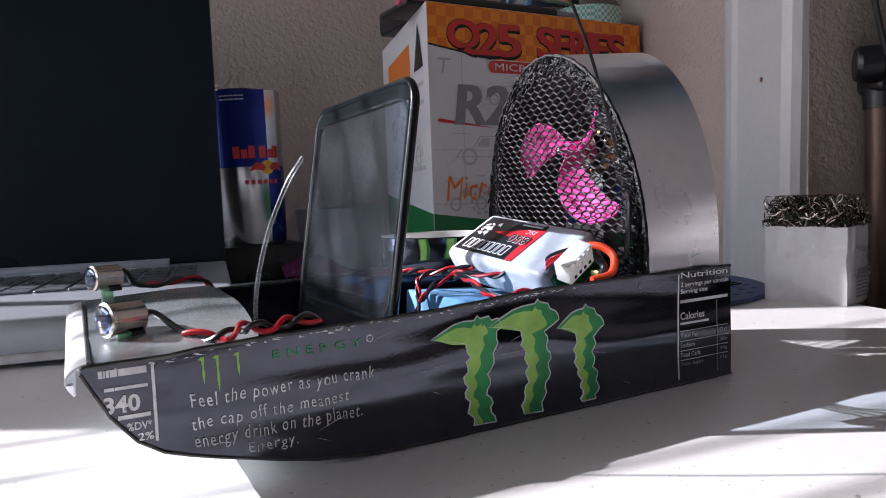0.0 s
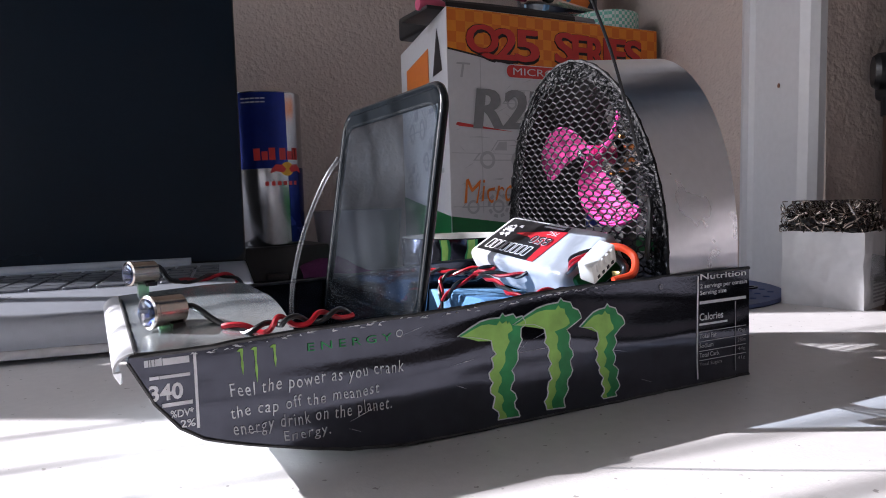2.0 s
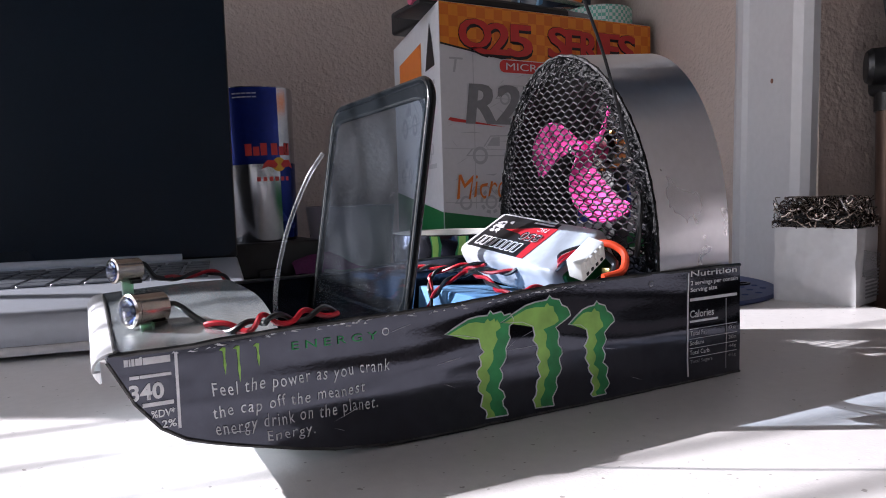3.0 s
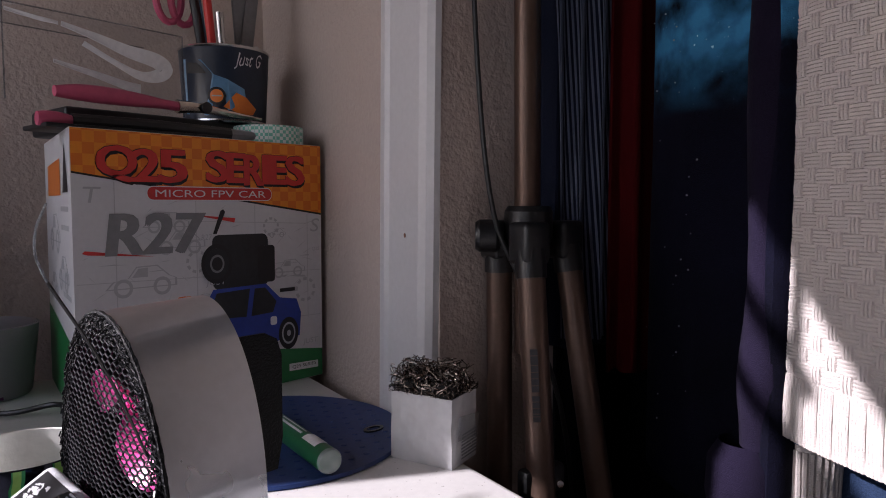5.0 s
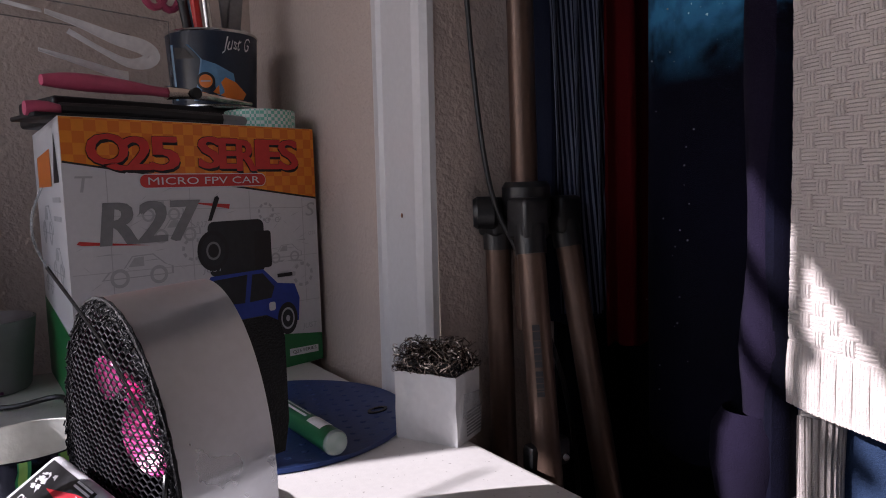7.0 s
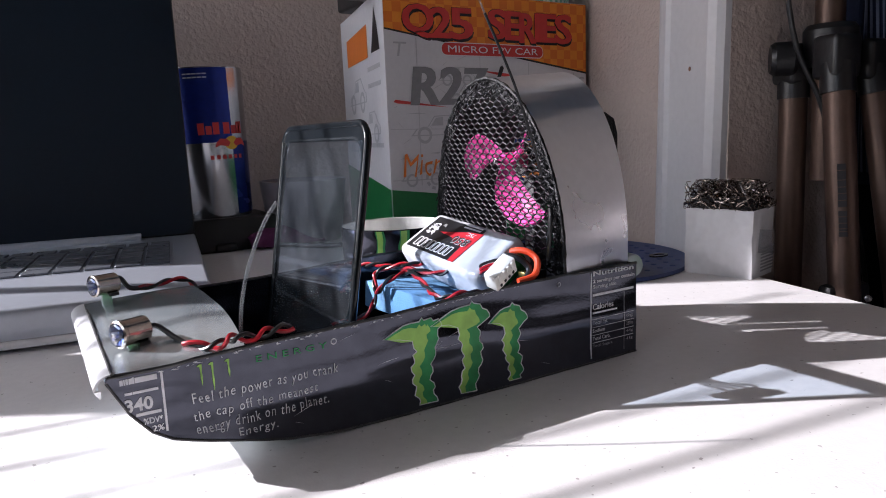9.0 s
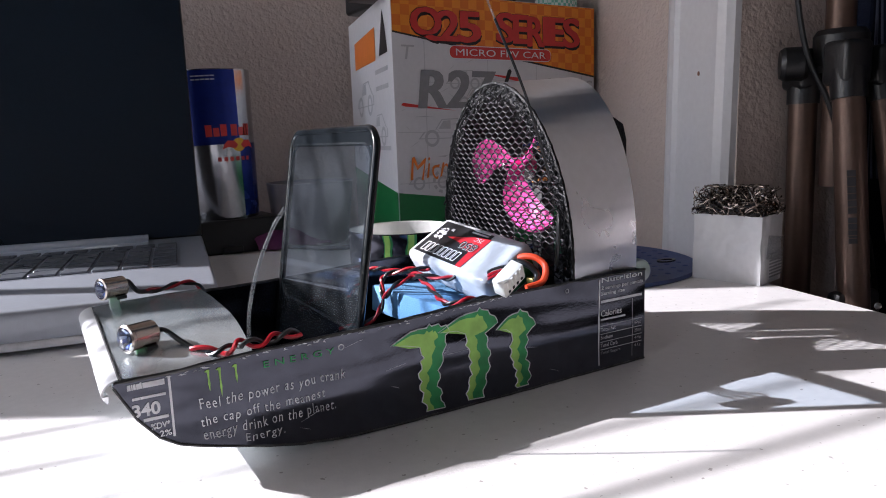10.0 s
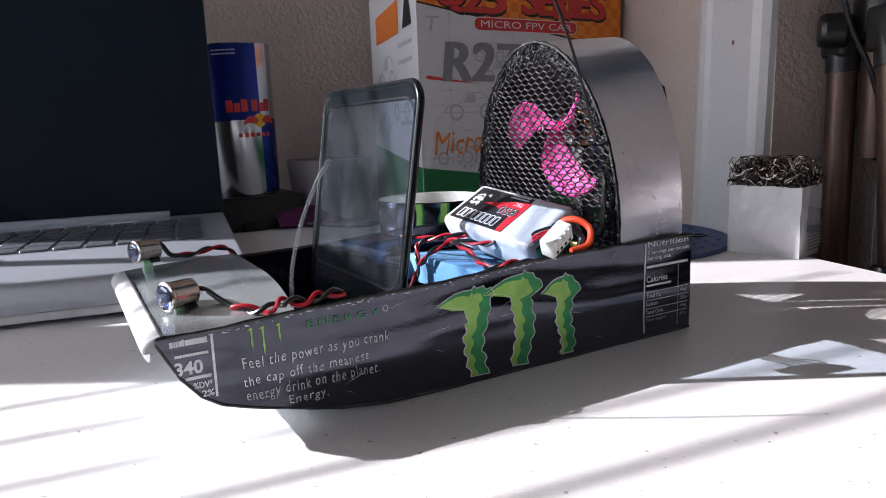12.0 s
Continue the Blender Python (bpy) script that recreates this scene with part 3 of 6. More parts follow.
def bottom(u, v):
    x = lerp(XB, XS, u ** 1.3)
    return (x, lerp(YN + 0.0006, far_y(x) - 0.0006, v), curve_at(KEEL, x) + 0.0004)


part("hull_bottom", sheet(bottom, 60, 10, 0.0006), M_DECK, boat, "bare aluminium hull bottom", world=True)
part("hull_floor", block((0.075, YN + 0.001, 0.004), (XS - 0.001, YF - 0.001, 0.006)), M_BLACK, boat, world=True)
part("transom", block((XS - 0.0003, YN, 0.001), (XS + 0.0003, YF, 0.042)), M_BLACKCAN, boat, world=True)
for near in (True, False):
    pts = []
    for k in range(36):
        x = lerp(XB + 0.0005, XS, k / 35)
        pts.append((x, (YN if near else far_y(x)) + 0.0004 * noise.noise((x * 90, near, 0)), curve_at(GUNWALE, x) + (0 if near else 0.001) + 0.0003 * noise.noise((x * 120, 5, near))))
    part("gunwale", tube(pts, 0.0007, 6, soft=0), M_RIMDARK, boat, "crimped and scratched upper edge", world=True)
pts = [(lerp(XB, XS, k / 40), YN - 0.0003, curve_at(KEEL, lerp(XB, XS, k / 40)) + 0.0003 * noise.noise((k * 1.3, 0, 0))) for k in range(41)]
part("chine", tube(pts, 0.0005, 6, soft=0), M_RIMDARK, boat, "glued lower seam", world=True)


def deck(u, v):
    """The aluminium fore deck: rolled over the bow, arched across."""
    y = lerp(YN + 0.0008, far_y(0.05) + 0.001, v)
    arch = 0.0425 - 0.0065 * max(0.0, (0.243 - y) / 0.045) ** 2 - 0.0015 * max(0.0, (y - 0.27) / 0.03) ** 2
    front = lerp(0.0368, 0.0400, v)
    x = lerp(XB + 0.0016, 0.0735 - 0.003 * (1 - v) ** 3, u)
    return (x, y, lerp(front, arch, min(1, u * 1.4) ** 0.8))


def fold(u, v):
    """The sheet's front edge, rolled over the bow and hanging down before it."""
    y = lerp(YN + 0.0006, far_y(0.05) + 0.001, v)
    a = min(1.57, u * 2.6)
    hang = lerp(0.0052, 0.0032, v) * math.sqrt(max(0.0, 1 - max(0.0, (0.12 - v) / 0.12) ** 2))
    low = max(0.0, u - 0.604) / 0.396
    return (XB + 0.0017 - 0.0048 * math.sin(a) + 0.0016 * low ** 2, y, lerp(0.0369, 0.0401, v) - 0.0040 * (1 - math.cos(a)) - hang * low)


part("fore_deck", sheet(deck, 40, 30, 0.0006), M_DECK, boat, "arched bare aluminium fore deck, dented", world=True)
# same sheet as the deck; the fold's sun glare is put into its pale colour
part("bow_fold", sheet(fold, 20, 30, 0.0006), surf("deck sheet paled for sun glare", (0.66, 0.67, 0.69), 0.34, metal=0.25, var=0.05, big=40, bump=0.05), boat, "rolled front edge of the deck sheet, coloured pale for sun glare", world=True)
part("deck_seam", tube([(XB + 0.0018, lerp(YN, far_y(XB), k / 14), lerp(0.0372, 0.0405, k / 14) + 0.0004 * noise.noise((k * 2.1, 3, 0))) for k in range(15)], 0.00045, 6, soft=2), M_RIMDARK, boat, "ragged glued seam", world=True)

# fan shroud, an arch of bare aluminium
AC, AR, AZ = 0.2485, 0.0520, 0.0500


def arch(t, r=AR, back=0.0):
    """The arch's outline, from the near foot over the top to the far foot, t in 0..1; back: 0 at the net, 1 at the narrower rear end."""
    a, h = lerp(0.0506, 0.0460, back) - (AR - r), lerp(0.0785, 0.0812, back) - (AR - r)
    leg, bow = AZ - 0.041, 2.42 * (a + h) / 1.54
    s = t * (2 * leg + bow)
    if s < leg:
        return AC + 0.0012 - a, 0.041 + s
    if s < leg + bow:
        q = math.pi * (s - leg) / bow
        q -= 0.10 * math.sin(2 * q)
        return AC + 0.0012 - a * math.cos(q) + 0.0055 * (1 - back) * math.sin(q) ** 1.5, AZ + h * math.sin(q)
    return AC + 0.0012 + a, 0.041 + (2 * leg + bow - s)


XR = 0.2075
part("shroud", sheet(lambda u, v: (lerp(XR, XS + 0.0005, v), *arch(u, AR, v)), 96, 10, 0.0006), M_ALU, boat, "brushed bare aluminium fan shroud", world=True)
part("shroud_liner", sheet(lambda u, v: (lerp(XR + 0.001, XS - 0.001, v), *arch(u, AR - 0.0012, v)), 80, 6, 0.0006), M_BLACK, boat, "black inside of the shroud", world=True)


# ---- the boat's fittings ----
# the claw marks on the near side
PRINT = Matrix.Translation((0, YN - 0.00042, 0)) @ pose(0, 0, 0, 90, 0, 0)


def claw(x, w, top, hook, shoulder, seed, inner=0.0):
    """Outline of one torn claw mark: a ragged stem down to the seam under a head that runs from a hook up to a point and down to a shoulder."""
    rnd = random.Random(seed)
    left, right = [], []
    rows = 17
    join = shoulder[1] - 0.0045
    for k in range(rows + 1):
        t = k / rows
        z = lerp(0.0026, join, t)
        half = w * lerp(0.42, 0.56, t)
        lean = 0.16 * w * math.sin(t * 5.5 + seed * 2.3)
        left.append((x + lean - half - 0.0007 * math.sin(k * 1.9 + seed * 2) - rnd.uniform(0, 0.0006), z + rnd.uniform(-0.0003, 0.0003)))
        right.append((x + lean + half + 0.0007 * math.sin(k * 1.6 + seed) + rnd.uniform(0, 0.0006) - inner * w * 0.62, z + rnd.uniform(-0.0003, 0.0003)))
    peak, tip, side = Vector(top), Vector(hook), Vector(shoulder)
    if inner:
        peak += Vector((-0.0012, -0.0022))
        tip += Vector((0.0012, -0.0002))
        side += Vector((-0.0050, -0.0012))
    head = [side + Vector((-0.0016, -0.0022)), side + Vector((0.0002, -0.0012)), side, side + Vector((-0.0010, 0.0016)), side.lerp(peak, 0.45) + Vector((0.0004, -0.0002)), side.lerp(peak, 0.62) + Vector((0.0008, 0.0006)), peak + Vector((0.0008, -0.0010)), peak, peak + Vector((-0.0012, -0.0013)), peak.lerp(tip, 0.30) + Vector((0, 0.0004)), peak.lerp(tip, 0.50) + Vector((0, 0.0010)), peak.lerp(tip, 0.75) + Vector((0, 0.0006)), tip, tip.lerp(peak, 0.25) + Vector((0, -0.0021)), tip.lerp(peak, 0.42) + Vector((0, -0.0035)), Vector((x - w * 0.66, tip.y - 0.0026)), Vector((x - w * 0.58, tip.y - 0.0055))]
    return right + [tuple(p) for p in head] + [p for p in left[::-1] if p[1] < tip.y - 0.0062]


def printed(name, poly, level, mat, parent, label=""):
    bm = plate(poly, 0.00006, PRINT @ Matrix.Translation((0, 0, level * 0.00008)))
    bm.normal_update()
    bmesh.ops.triangulate(bm, faces=bm.faces)
    for _ in range(4):
        long = [e for e in bm.edges if e.calc_length() > 0.0026]
        if long:
            bmesh.ops.subdivide_edges(bm, edges=long, cuts=1)
            bm.normal_update()
            bmesh.ops.triangulate(bm, faces=bm.faces)
    for v in bm.verts:
        v.co = skin(v.co)
    return part(name, bm, mat, parent, label, smooth=0)


for x, w, top, hook, shoulder, seed in ((0.1356, 0.0076, (0.1350, 0.0362), (0.1190, 0.0308), (0.1432, 0.0330), 1), (0.1560, 0.0080, (0.1578, 0.0388), (0.1385, 0.0322), (0.1658, 0.0326), 2), (0.1772, 0.0066, (0.1775, 0.0350), (0.1652, 0.0285), (0.1848, 0.0285), 3)):
    shape = claw(x, w, top, hook, shoulder, seed)
    edge = [skin(PRINT @ Vector((a, b, 0.00003))) for a, b in shape + shape[:1]]
    part("claw_edge", tube(edge, 0.00030, 4, soft=0), M_WHITEPRINT, hull, "thin white printed outline")
    printed("claw_mark", shape, 1, M_GREEN, hull)
    printed("claw_mark", claw(x, w, top, hook, shoulder, seed, 1.0), 2, M_LIME, hull)
for x, l in ((0.0555, 0.0055), (0.0590, 0.0075), (0.0640, 0.0048)):
    printed("small_mark", [(x - 0.0011, 0.0347), (x - 0.0003, 0.0353), (x + 0.0005, 0.0352), (x + 0.0003, 0.0352 - l * 0.5), (x + 0.0005, 0.0352 - l * 0.8), (x + 0.0002, 0.0352 - l * 1.25), (x - 0.0002, 0.0352 - l * 0.8), (x - 0.0001, 0.0352 - l * 0.5), (x - 0.0003, 0.0344)], 1, M_LIME, hull, "small green claw mark")
words("E N E R G Y", 0.0245, 0.0022, PRINT @ Matrix.Translation((0.0730, 0.0322, 0)), M_GREEN, hull, bend=skin)
for text, x, z, w, h in (("Feel the power as you crank", 0.0522, 0.0218, 0.0488, 0.0046), ("the cap off the meanest", 0.0520, 0.0165, 0.0412, 0.0042), ("energy drink on the planet.", 0.0525, 0.0116, 0.0445, 0.0046), ("Energy.", 0.0655, 0.0080, 0.0130, 0.0036)):
    words(text, w, h, PRINT @ Matrix.Translation((x, z, 0.0)), M_GREYPRINT if z > 0.015 else M_DIMPRINT, hull, bend=skin, wobble=0.05, space=1.22)
for x in (0.0438, 0.2200):
    printed("panel_line", [(x, 0.0025 if x > 0.1 else 0.0165), (x + 0.0007, 0.0025 if x > 0.1 else 0.0165), (x + 0.0007, 0.0412 if x > 0.1 else 0.0355), (x, 0.0412 if x > 0.1 else 0.0355)], 0, M_GREYPRINT, hull, "thin white panel line")
words("340", 0.0078, 0.0042, PRINT @ Matrix.Translation((0.0332, 0.0247, 0)), M_WHITEPRINT, hull, bend=skin, bold=0.03)
bars(0.0335, 0.0302, 0.0095, 0.0008, 2, PRINT, M_GREYPRINT, hull, bend=skin, seed=3)
bars(0.0325, 0.0335, 0.0105, 0.0017, 5, PRINT, M_GREYPRINT, hull, bend=skin, seed=4)
words("%DV*", 0.0055, 0.0021, PRINT @ Matrix.Translation((0.0378, 0.0200, 0)), M_GREYPRINT, hull, bend=skin, bold=0.02)
words("2%", 0.0035, 0.0020, PRINT @ Matrix.Translation((0.0400, 0.0172, 0)), M_GREYPRINT, hull, bend=skin, bold=0.02)
bars(0.0360, 0.0230, 0.0072, 0.0010, 1, PRINT, M_WHITEPRINT, hull, bend=skin, seed=5)
for text, z, w, h, mat in (("Nutrition", 0.0396, 0.0250, 0.0022, M_WHITEPRINT), ("2 servings per contain", 0.0360, 0.0255, 0.0021, M_WHITEPRINT), ("Serving size", 0.0335, 0.0140, 0.0021, M_WHITEPRINT), ("Calories", 0.0243, 0.0125, 0.0028, M_WHITEPRINT), ("Total Fat", 0.0176, 0.0088, 0.0017, M_WHITEPRINT), ("Sodium", 0.0140, 0.0072, 0.0017, M_WHITEPRINT), ("Total Carb.", 0.0104, 0.0105, 0.0017, M_WHITEPRINT), ("Total Sugars", 0.0068, 0.0118, 0.0017, M_DIMPRINT)):
    words(text, w, h, PRINT @ Matrix.Translation((0.2214, z, 0)), mat, hull, bend=skin, bold=0.012 if h > 0.002 else 0)
for z, h, w in ((0.0305, 0.0011, 0.0255), (0.0225, 0.0008, 0.0150), (0.0200, 0.0002, 0.0255), (0.0163, 0.0002, 0.0255), (0.0127, 0.0002, 0.0255), (0.0092, 0.0002, 0.0255)):
    bars(0.2214, z, w, h, 1, PRINT, M_GREYPRINT, hull, "rule_line", bend=skin)
printed("panel_line", [(0.2405, 0.003), (0.2408, 0.003), (0.2408, 0.030), (0.2405, 0.030)], 0, M_DIMPRINT, hull)
for k, z in enumerate((0.0176, 0.0140, 0.0104, 0.0068)):
    words(("0g", "280m", "44g", "41g")[k], 0.0042, 0.0016, PRINT @ Matrix.Translation((0.2418, z, 0)), M_DIMPRINT, hull, bend=skin)
ring = disc(0.0011, 16, 0.1000, 0.0340)
printed("round_mark", ring, 0, M_GREYPRINT, hull, "tiny round print mark")
printed("round_mark", disc(0.0008, 16, 0.1000, 0.0340), 1, M_BLACKCAN, hull)
printed("round_mark", disc(0.0010, 16, 0.2020, 0.0388), 0, M_DIMPRINT, hull)
printed("round_mark", disc(0.0007, 16, 0.2020, 0.0388), 1, M_BLACKCAN, hull)
rnd = random.Random(8)
bm = bmesh.new()
for k in range(90):
    x = rnd.uniform(0.034, 0.18)
    z = curve_at(GUNWALE, x) - rnd.uniform(0.0003, 0.0016)
    plate([(x, z), (x + rnd.uniform(0.0004, 0.0022), z + rnd.uniform(-0.0003, 0.0005)), (x + rnd.uniform(0.0002, 0.0010), z + rnd.uniform(0.0002, 0.0006))], 0.00008, PRINT, bm)
for k in range(15):
    x, z = rnd.uniform(0.05, 0.235), rnd.uniform(0.006, 0.036)
    z = max(z, curve_at(KEEL, x) + 0.003)
    dx, dz = rnd.uniform(0.003, 0.011), rnd.uniform(-0.003, 0.004)
    if z + dz < curve_at(GUNWALE, x) - 0.003 and z + dz > curve_at(KEEL, x) + 0.002:
        plate([(x, z), (x + dx, z + dz), (x + dx * 0.5, z + dz * 0.5 + 0.00011)], 0.00003, PRINT, bm)
for v in bm.verts:
    v.co = skin(v.co)
part("scuff", bm, M_GREYPRINT, hull, "bare metal scuffs along the edge", smooth=0, kind="stuff")

# headlamps with their wires
def headlamp(c, aim, up, s):
    at = Matrix.Translation(c) @ Vector(aim).to_track_quat("Z", "Y").to_matrix().to_4x4() @ Matrix.Scale(s, 4)
    lamp_ob = part("headlamp", lathe([(0.0040, -0.0050), (0.0044, -0.0046), (0.0044, 0.0038), (0.0047, 0.0042), (0.0047, 0.0052), (0.0041, 0.0056), (0.0039, 0.0050), (0.0039, -0.0030), (0.0, -0.0046)], 28, m=at), M_CHROME, boat, "small plated metal headlamp", world=True)
    part("reflector", lathe([(0.0039, 0.0049), (0.0031, 0.0022), (0.0018, 0.0004), (0.0, 0.0)], 24, m=at), M_REFLECT, lamp_ob)
    for i, j in ((-1, -1), (0, -1), (1, -1), (-1, 0), (0, 0), (1, 0), (-1, 1), (0, 1), (1, 1)):
        part("led", lathe([(0.00062, 0.0), (0.00050, 0.0004), (0.0, 0.0006)], 10, m=at @ Matrix.Translation((0.0018 * i, 0.0018 * j, 0.0034))), M_LENS, lamp_ob)
    part("lens", lathe([(0.0041, 0.0050), (0.0034, 0.0059), (0.0018, 0.0064), (0.0, 0.0066)], 24, m=at), M_LENS, lamp_ob)
    for k in range(14):
        f = 2 * math.pi * k / 14
        part("facet", block((-0.0005, -0.0001, -0.0012), (0.0005, 0.0001, 0.0012), m=at @ Matrix.Translation((0.0029 * math.cos(f), 0.0029 * math.sin(f), 0.0040)) @ pose(0, 0, 0, 0, 0, 360 * k / 14 + 90) @ pose(0, 0, 0, 38 + 14 * (k % 3), 0, 0)), M_STEEL if k % 2 else M_REFLECT, lamp_ob)
    part("slot", block((0.0006, -0.0050, -0.0040), (0.0036, -0.0036, 0.0), m=at), M_BLACK, lamp_ob)
    foot = block((c[0] - 0.0018, c[1] - 0.0022, up), (c[0] + 0.0020, c[1] + 0.0022, c[2] - 0.0038 * s), 0.0008, 3)
    part("glue_foot", foot, M_GLUE, lamp_ob, "blob of clear green glue", world=True)
    return lamp_ob


near_lamp = headlamp((0.0398, 0.2200, 0.0438), (-0.885, -0.465, 0.02), 0.0355, 0.98)
far_lamp = headlamp((0.0385, 0.2840, 0.0490), (-0.90, -0.43, 0.02), 0.0395, 0.94)


def twisted(path, r, turns, name, labels=("twisted red wire", "twisted black wire"), parent=None, spread=0.9, mats=None):
    """A red and a black wire twisted round each other along a path."""
    pts = smooth_path(path, 10)
    obs = []
    for k, (mat, label) in enumerate(zip(mats or (M_REDWIRE, M_BLACKWIRE), labels)):
        out = []
        for i, p in enumerate(pts):
            t = i / (len(pts) - 1)
            d = (pts[min(i + 1, len(pts) - 1)] - pts[max(i - 1, 0)]).normalized()
            s = d.cross(Vector((0, 0, 1)))
            s = s.normalized() if s.length > 1e-6 else Vector((1, 0, 0))
            u = s.cross(d)
            a = 2 * math.pi * turns * t + math.pi * k
            out.append(p + r * spread * (math.cos(a) * s + math.sin(a) * u))
        obs.append(part(name, tube(out, r, 7, soft=2), mat, parent, label, world=True))
    return obs


part("wire", tube([(0.0440, 0.2225, 0.0435), (0.0475, 0.2215, 0.0440), (0.0520, 0.2150, 0.0405), (0.0560, 0.2085, 0.0385), (0.0620, 0.2040, 0.0385)], 0.0009, 8), M_BLACKWIRE, boat, "black lamp wire", world=True)
twisted([(0.0540, 0.2100, 0.0395), (0.0600, 0.2035, 0.0385), (0.0650, 0.2010, 0.0400), (0.0680, 0.2000, 0.0412), (0.0740, 0.1995, 0.0400), (0.0800, 0.2000, 0.0415), (0.0870, 0.2010, 0.0405)], 0.00078, 3.0, "wire", parent=boat, spread=1.5)
part("wire", tube([(0.0415, 0.2850, 0.0500), (0.0445, 0.2855, 0.0505), (0.0480, 0.2880, 0.0455), (0.0540, 0.2920, 0.0440)], 0.0010, 8), M_BLACKWIRE, boat, "black lamp wire", world=True)
twisted([(0.0500, 0.2900, 0.0446), (0.0580, 0.2935, 0.0440), (0.0660, 0.2965, 0.0450), (0.0730, 0.2975, 0.0435), (0.0765, 0.2970, 0.0380)], 0.0007, 2.0, "wire", parent=boat)
part("filament", tube([(0.0700, 0.2018, 0.0385), (0.0706, 0.2010, 0.0500), (0.0735, 0.1985, 0.0640), (0.0785, 0.1958, 0.0770), (0.0826, 0.1938, 0.0839)], 0.00062, 8), M_STRING, boat, "bent clear plastic filament", world=True)

# windscreen: a thin clear moulding with a dark raised rim
WS = Matrix(((0, 0.158, -0.987, 0.1073), (1, 0, 0, 0.2060), (0, 0.987, 0.158, 0.0080), (0, 0, 0, 1)))
WW, WH = 0.0930, 0.1030
screen = part("windscreen", plate(rounded(WW - 0.004, WH - 0.003, 0.007, 6, 0.002, 0.001), 0.0005, WS @ Matrix.Translation((0, 0, 0.0002))), M_PANE, boat, "dusty clear plastic windscreen with dark raised rim", world=True)


def frame_ring(outer, inner, depth, m):
    """A flat frame between two outlines with the same number of points."""
    bm = bmesh.new()
    n = len(outer)
    rows = []
    for poly, z in ((outer, 0), (outer, depth), (inner, depth), (inner, 0)):
        rows.append([bm.verts.new(m @ Vector((x, y, z))) for x, y in poly])
    for a, b in zip(rows, rows[1:] + rows[:1]):
        for k in range(n):
            bm.faces.new((a[k], a[(k + 1) % n], b[(k + 1) % n], b[k]))
    return bm


bead = [WS @ Vector((x, y, 0.0002)) for x, y in rounded(WW - 0.0030, WH - 0.0030, 0.0085, 10, 0.0015, 0.0015)]
bm = bmesh.new()
tube(bead + bead[:1], 0.0015, 10, bm, soft=0, caps=False)
part("rim", bm, M_RIMGLOSS, screen, "glossy dark rounded rim", smooth=60)
part("rim_lip", frame_ring(rounded(WW - 0.0034, WH - 0.0034, 0.0080, 8, 0.0017, 0.0017), rounded(WW - 0.0085, WH - 0.0085, 0.0065, 8, 0.00425, 0.00425), 0.0009, WS @ Matrix.Translation((0, 0, -0.0001))), M_RIMGLOSS, screen, "flat inner lip of the rim")
part("inner_step", frame_ring(rounded(WW - 0.0062, 0.070, 0.009, 8, 0.0031, 0.0265), rounded(WW - 0.0078, 0.0685, 0.008, 8, 0.0039, 0.0272), 0.0012, WS @ Matrix.Translation((0, 0, 0.0001))), M_STEP, screen, "moulded step in the clear sheet")
part("top_band", plate(rounded(WW - 0.0056, 0.0050, 0.0015, 4, 0.0028, WH - 0.0078), 0.0003, WS @ Matrix.Translation((0, 0, 0.0008))), M_RIMGLOSS, screen, "dark band along the upper edge")

# blue foam block with the battery lying askew on it
part("foam_block", block((-0.020, -0.043, -0.0065), (0.020, 0.043, 0.0065), 0.0008, m=pose(0.1785, 0.2500, 0.0245, 0, 4, 4)), M_BLUEFOAM, boat, "pale blue foam block", world=True)
BAT = pose(0.1870, 0.2480, 0.0470, 6.0, -31, -2)
BW, BL, BT = 0.0295, 0.0660, 0.0165
battery = thing("battery", "white shrink-wrapped battery pack with red and black label", "battery", BAT)


def cushion(w, l, t, r):
    bm = block((-w / 2, -l / 2, -t / 2), (w / 2, l / 2, t / 2), r, 5)
    return bm


part("pouch", cushion(BW, BL, BT, 0.0036), M_POUCH, battery)
LAB = Matrix.Translation((0, 0, BT / 2 + 0.00005))


def on_pack(u, v):
    """A place on the pack's upper face: u along it from the far end, v across it."""
    return ((v - 0.5) * (BW - 0.0055), BL / 2 - 0.0034 - u * 1.06 * (BL - 0.006))


def pack_print(name, corners, level, mat, label=""):
    part(name, plate([on_pack(u, v) for u, v in corners], 0.00010, LAB @ Matrix.Translation((0, 0, 0.00018 * level))), mat, battery, label, smooth=0)


pack_print("label", [(0.02, 0.02), (0.64, 0.02), (0.64, 0.98), (0.02, 0.98)], 0, M_LABELBLACK, "black printed label")
pack_print("label", [(0.66, 0.02), (0.66, 0.86), (0.50, 0.80), (0.22, 0.60), (0.40, 0.56), (0.44, 0.44), (0.58, 0.42), (0.60, 0.02)], 1, M_LABELRED, "red printed flash")
for k in range(38):
    rr = random.Random(60 + k)
    u, v = rr.uniform(0.05, 0.23), rr.uniform(0.44, 0.80)
    if u > 0.16 and v < 0.7:
        continue
    du, dv = rr.uniform(0.012, 0.045), rr.uniform(0.02, 0.07)
    pack_print("label_mottle", [(u, v), (u + du, v + rr.uniform(-0.04, 0.04)), (u + du * 0.6, v + dv), (u - 0.01, v + dv * 0.6)], 1 + 0.01 * k, M_PALEGREY if k % 3 else M_WHITEPRINT)
FLIPPED = LAB @ Matrix.Translation((0, 0, 0.0007)) @ pose(0, 0, 0, 0, 0, 90)
x, y = on_pack(0.63, 0.62)
words("850", 0.0125, 0.0052, FLIPPED @ Matrix.Translation((y, -x, 0)), M_WHITEPRINT, battery, bold=0.03)
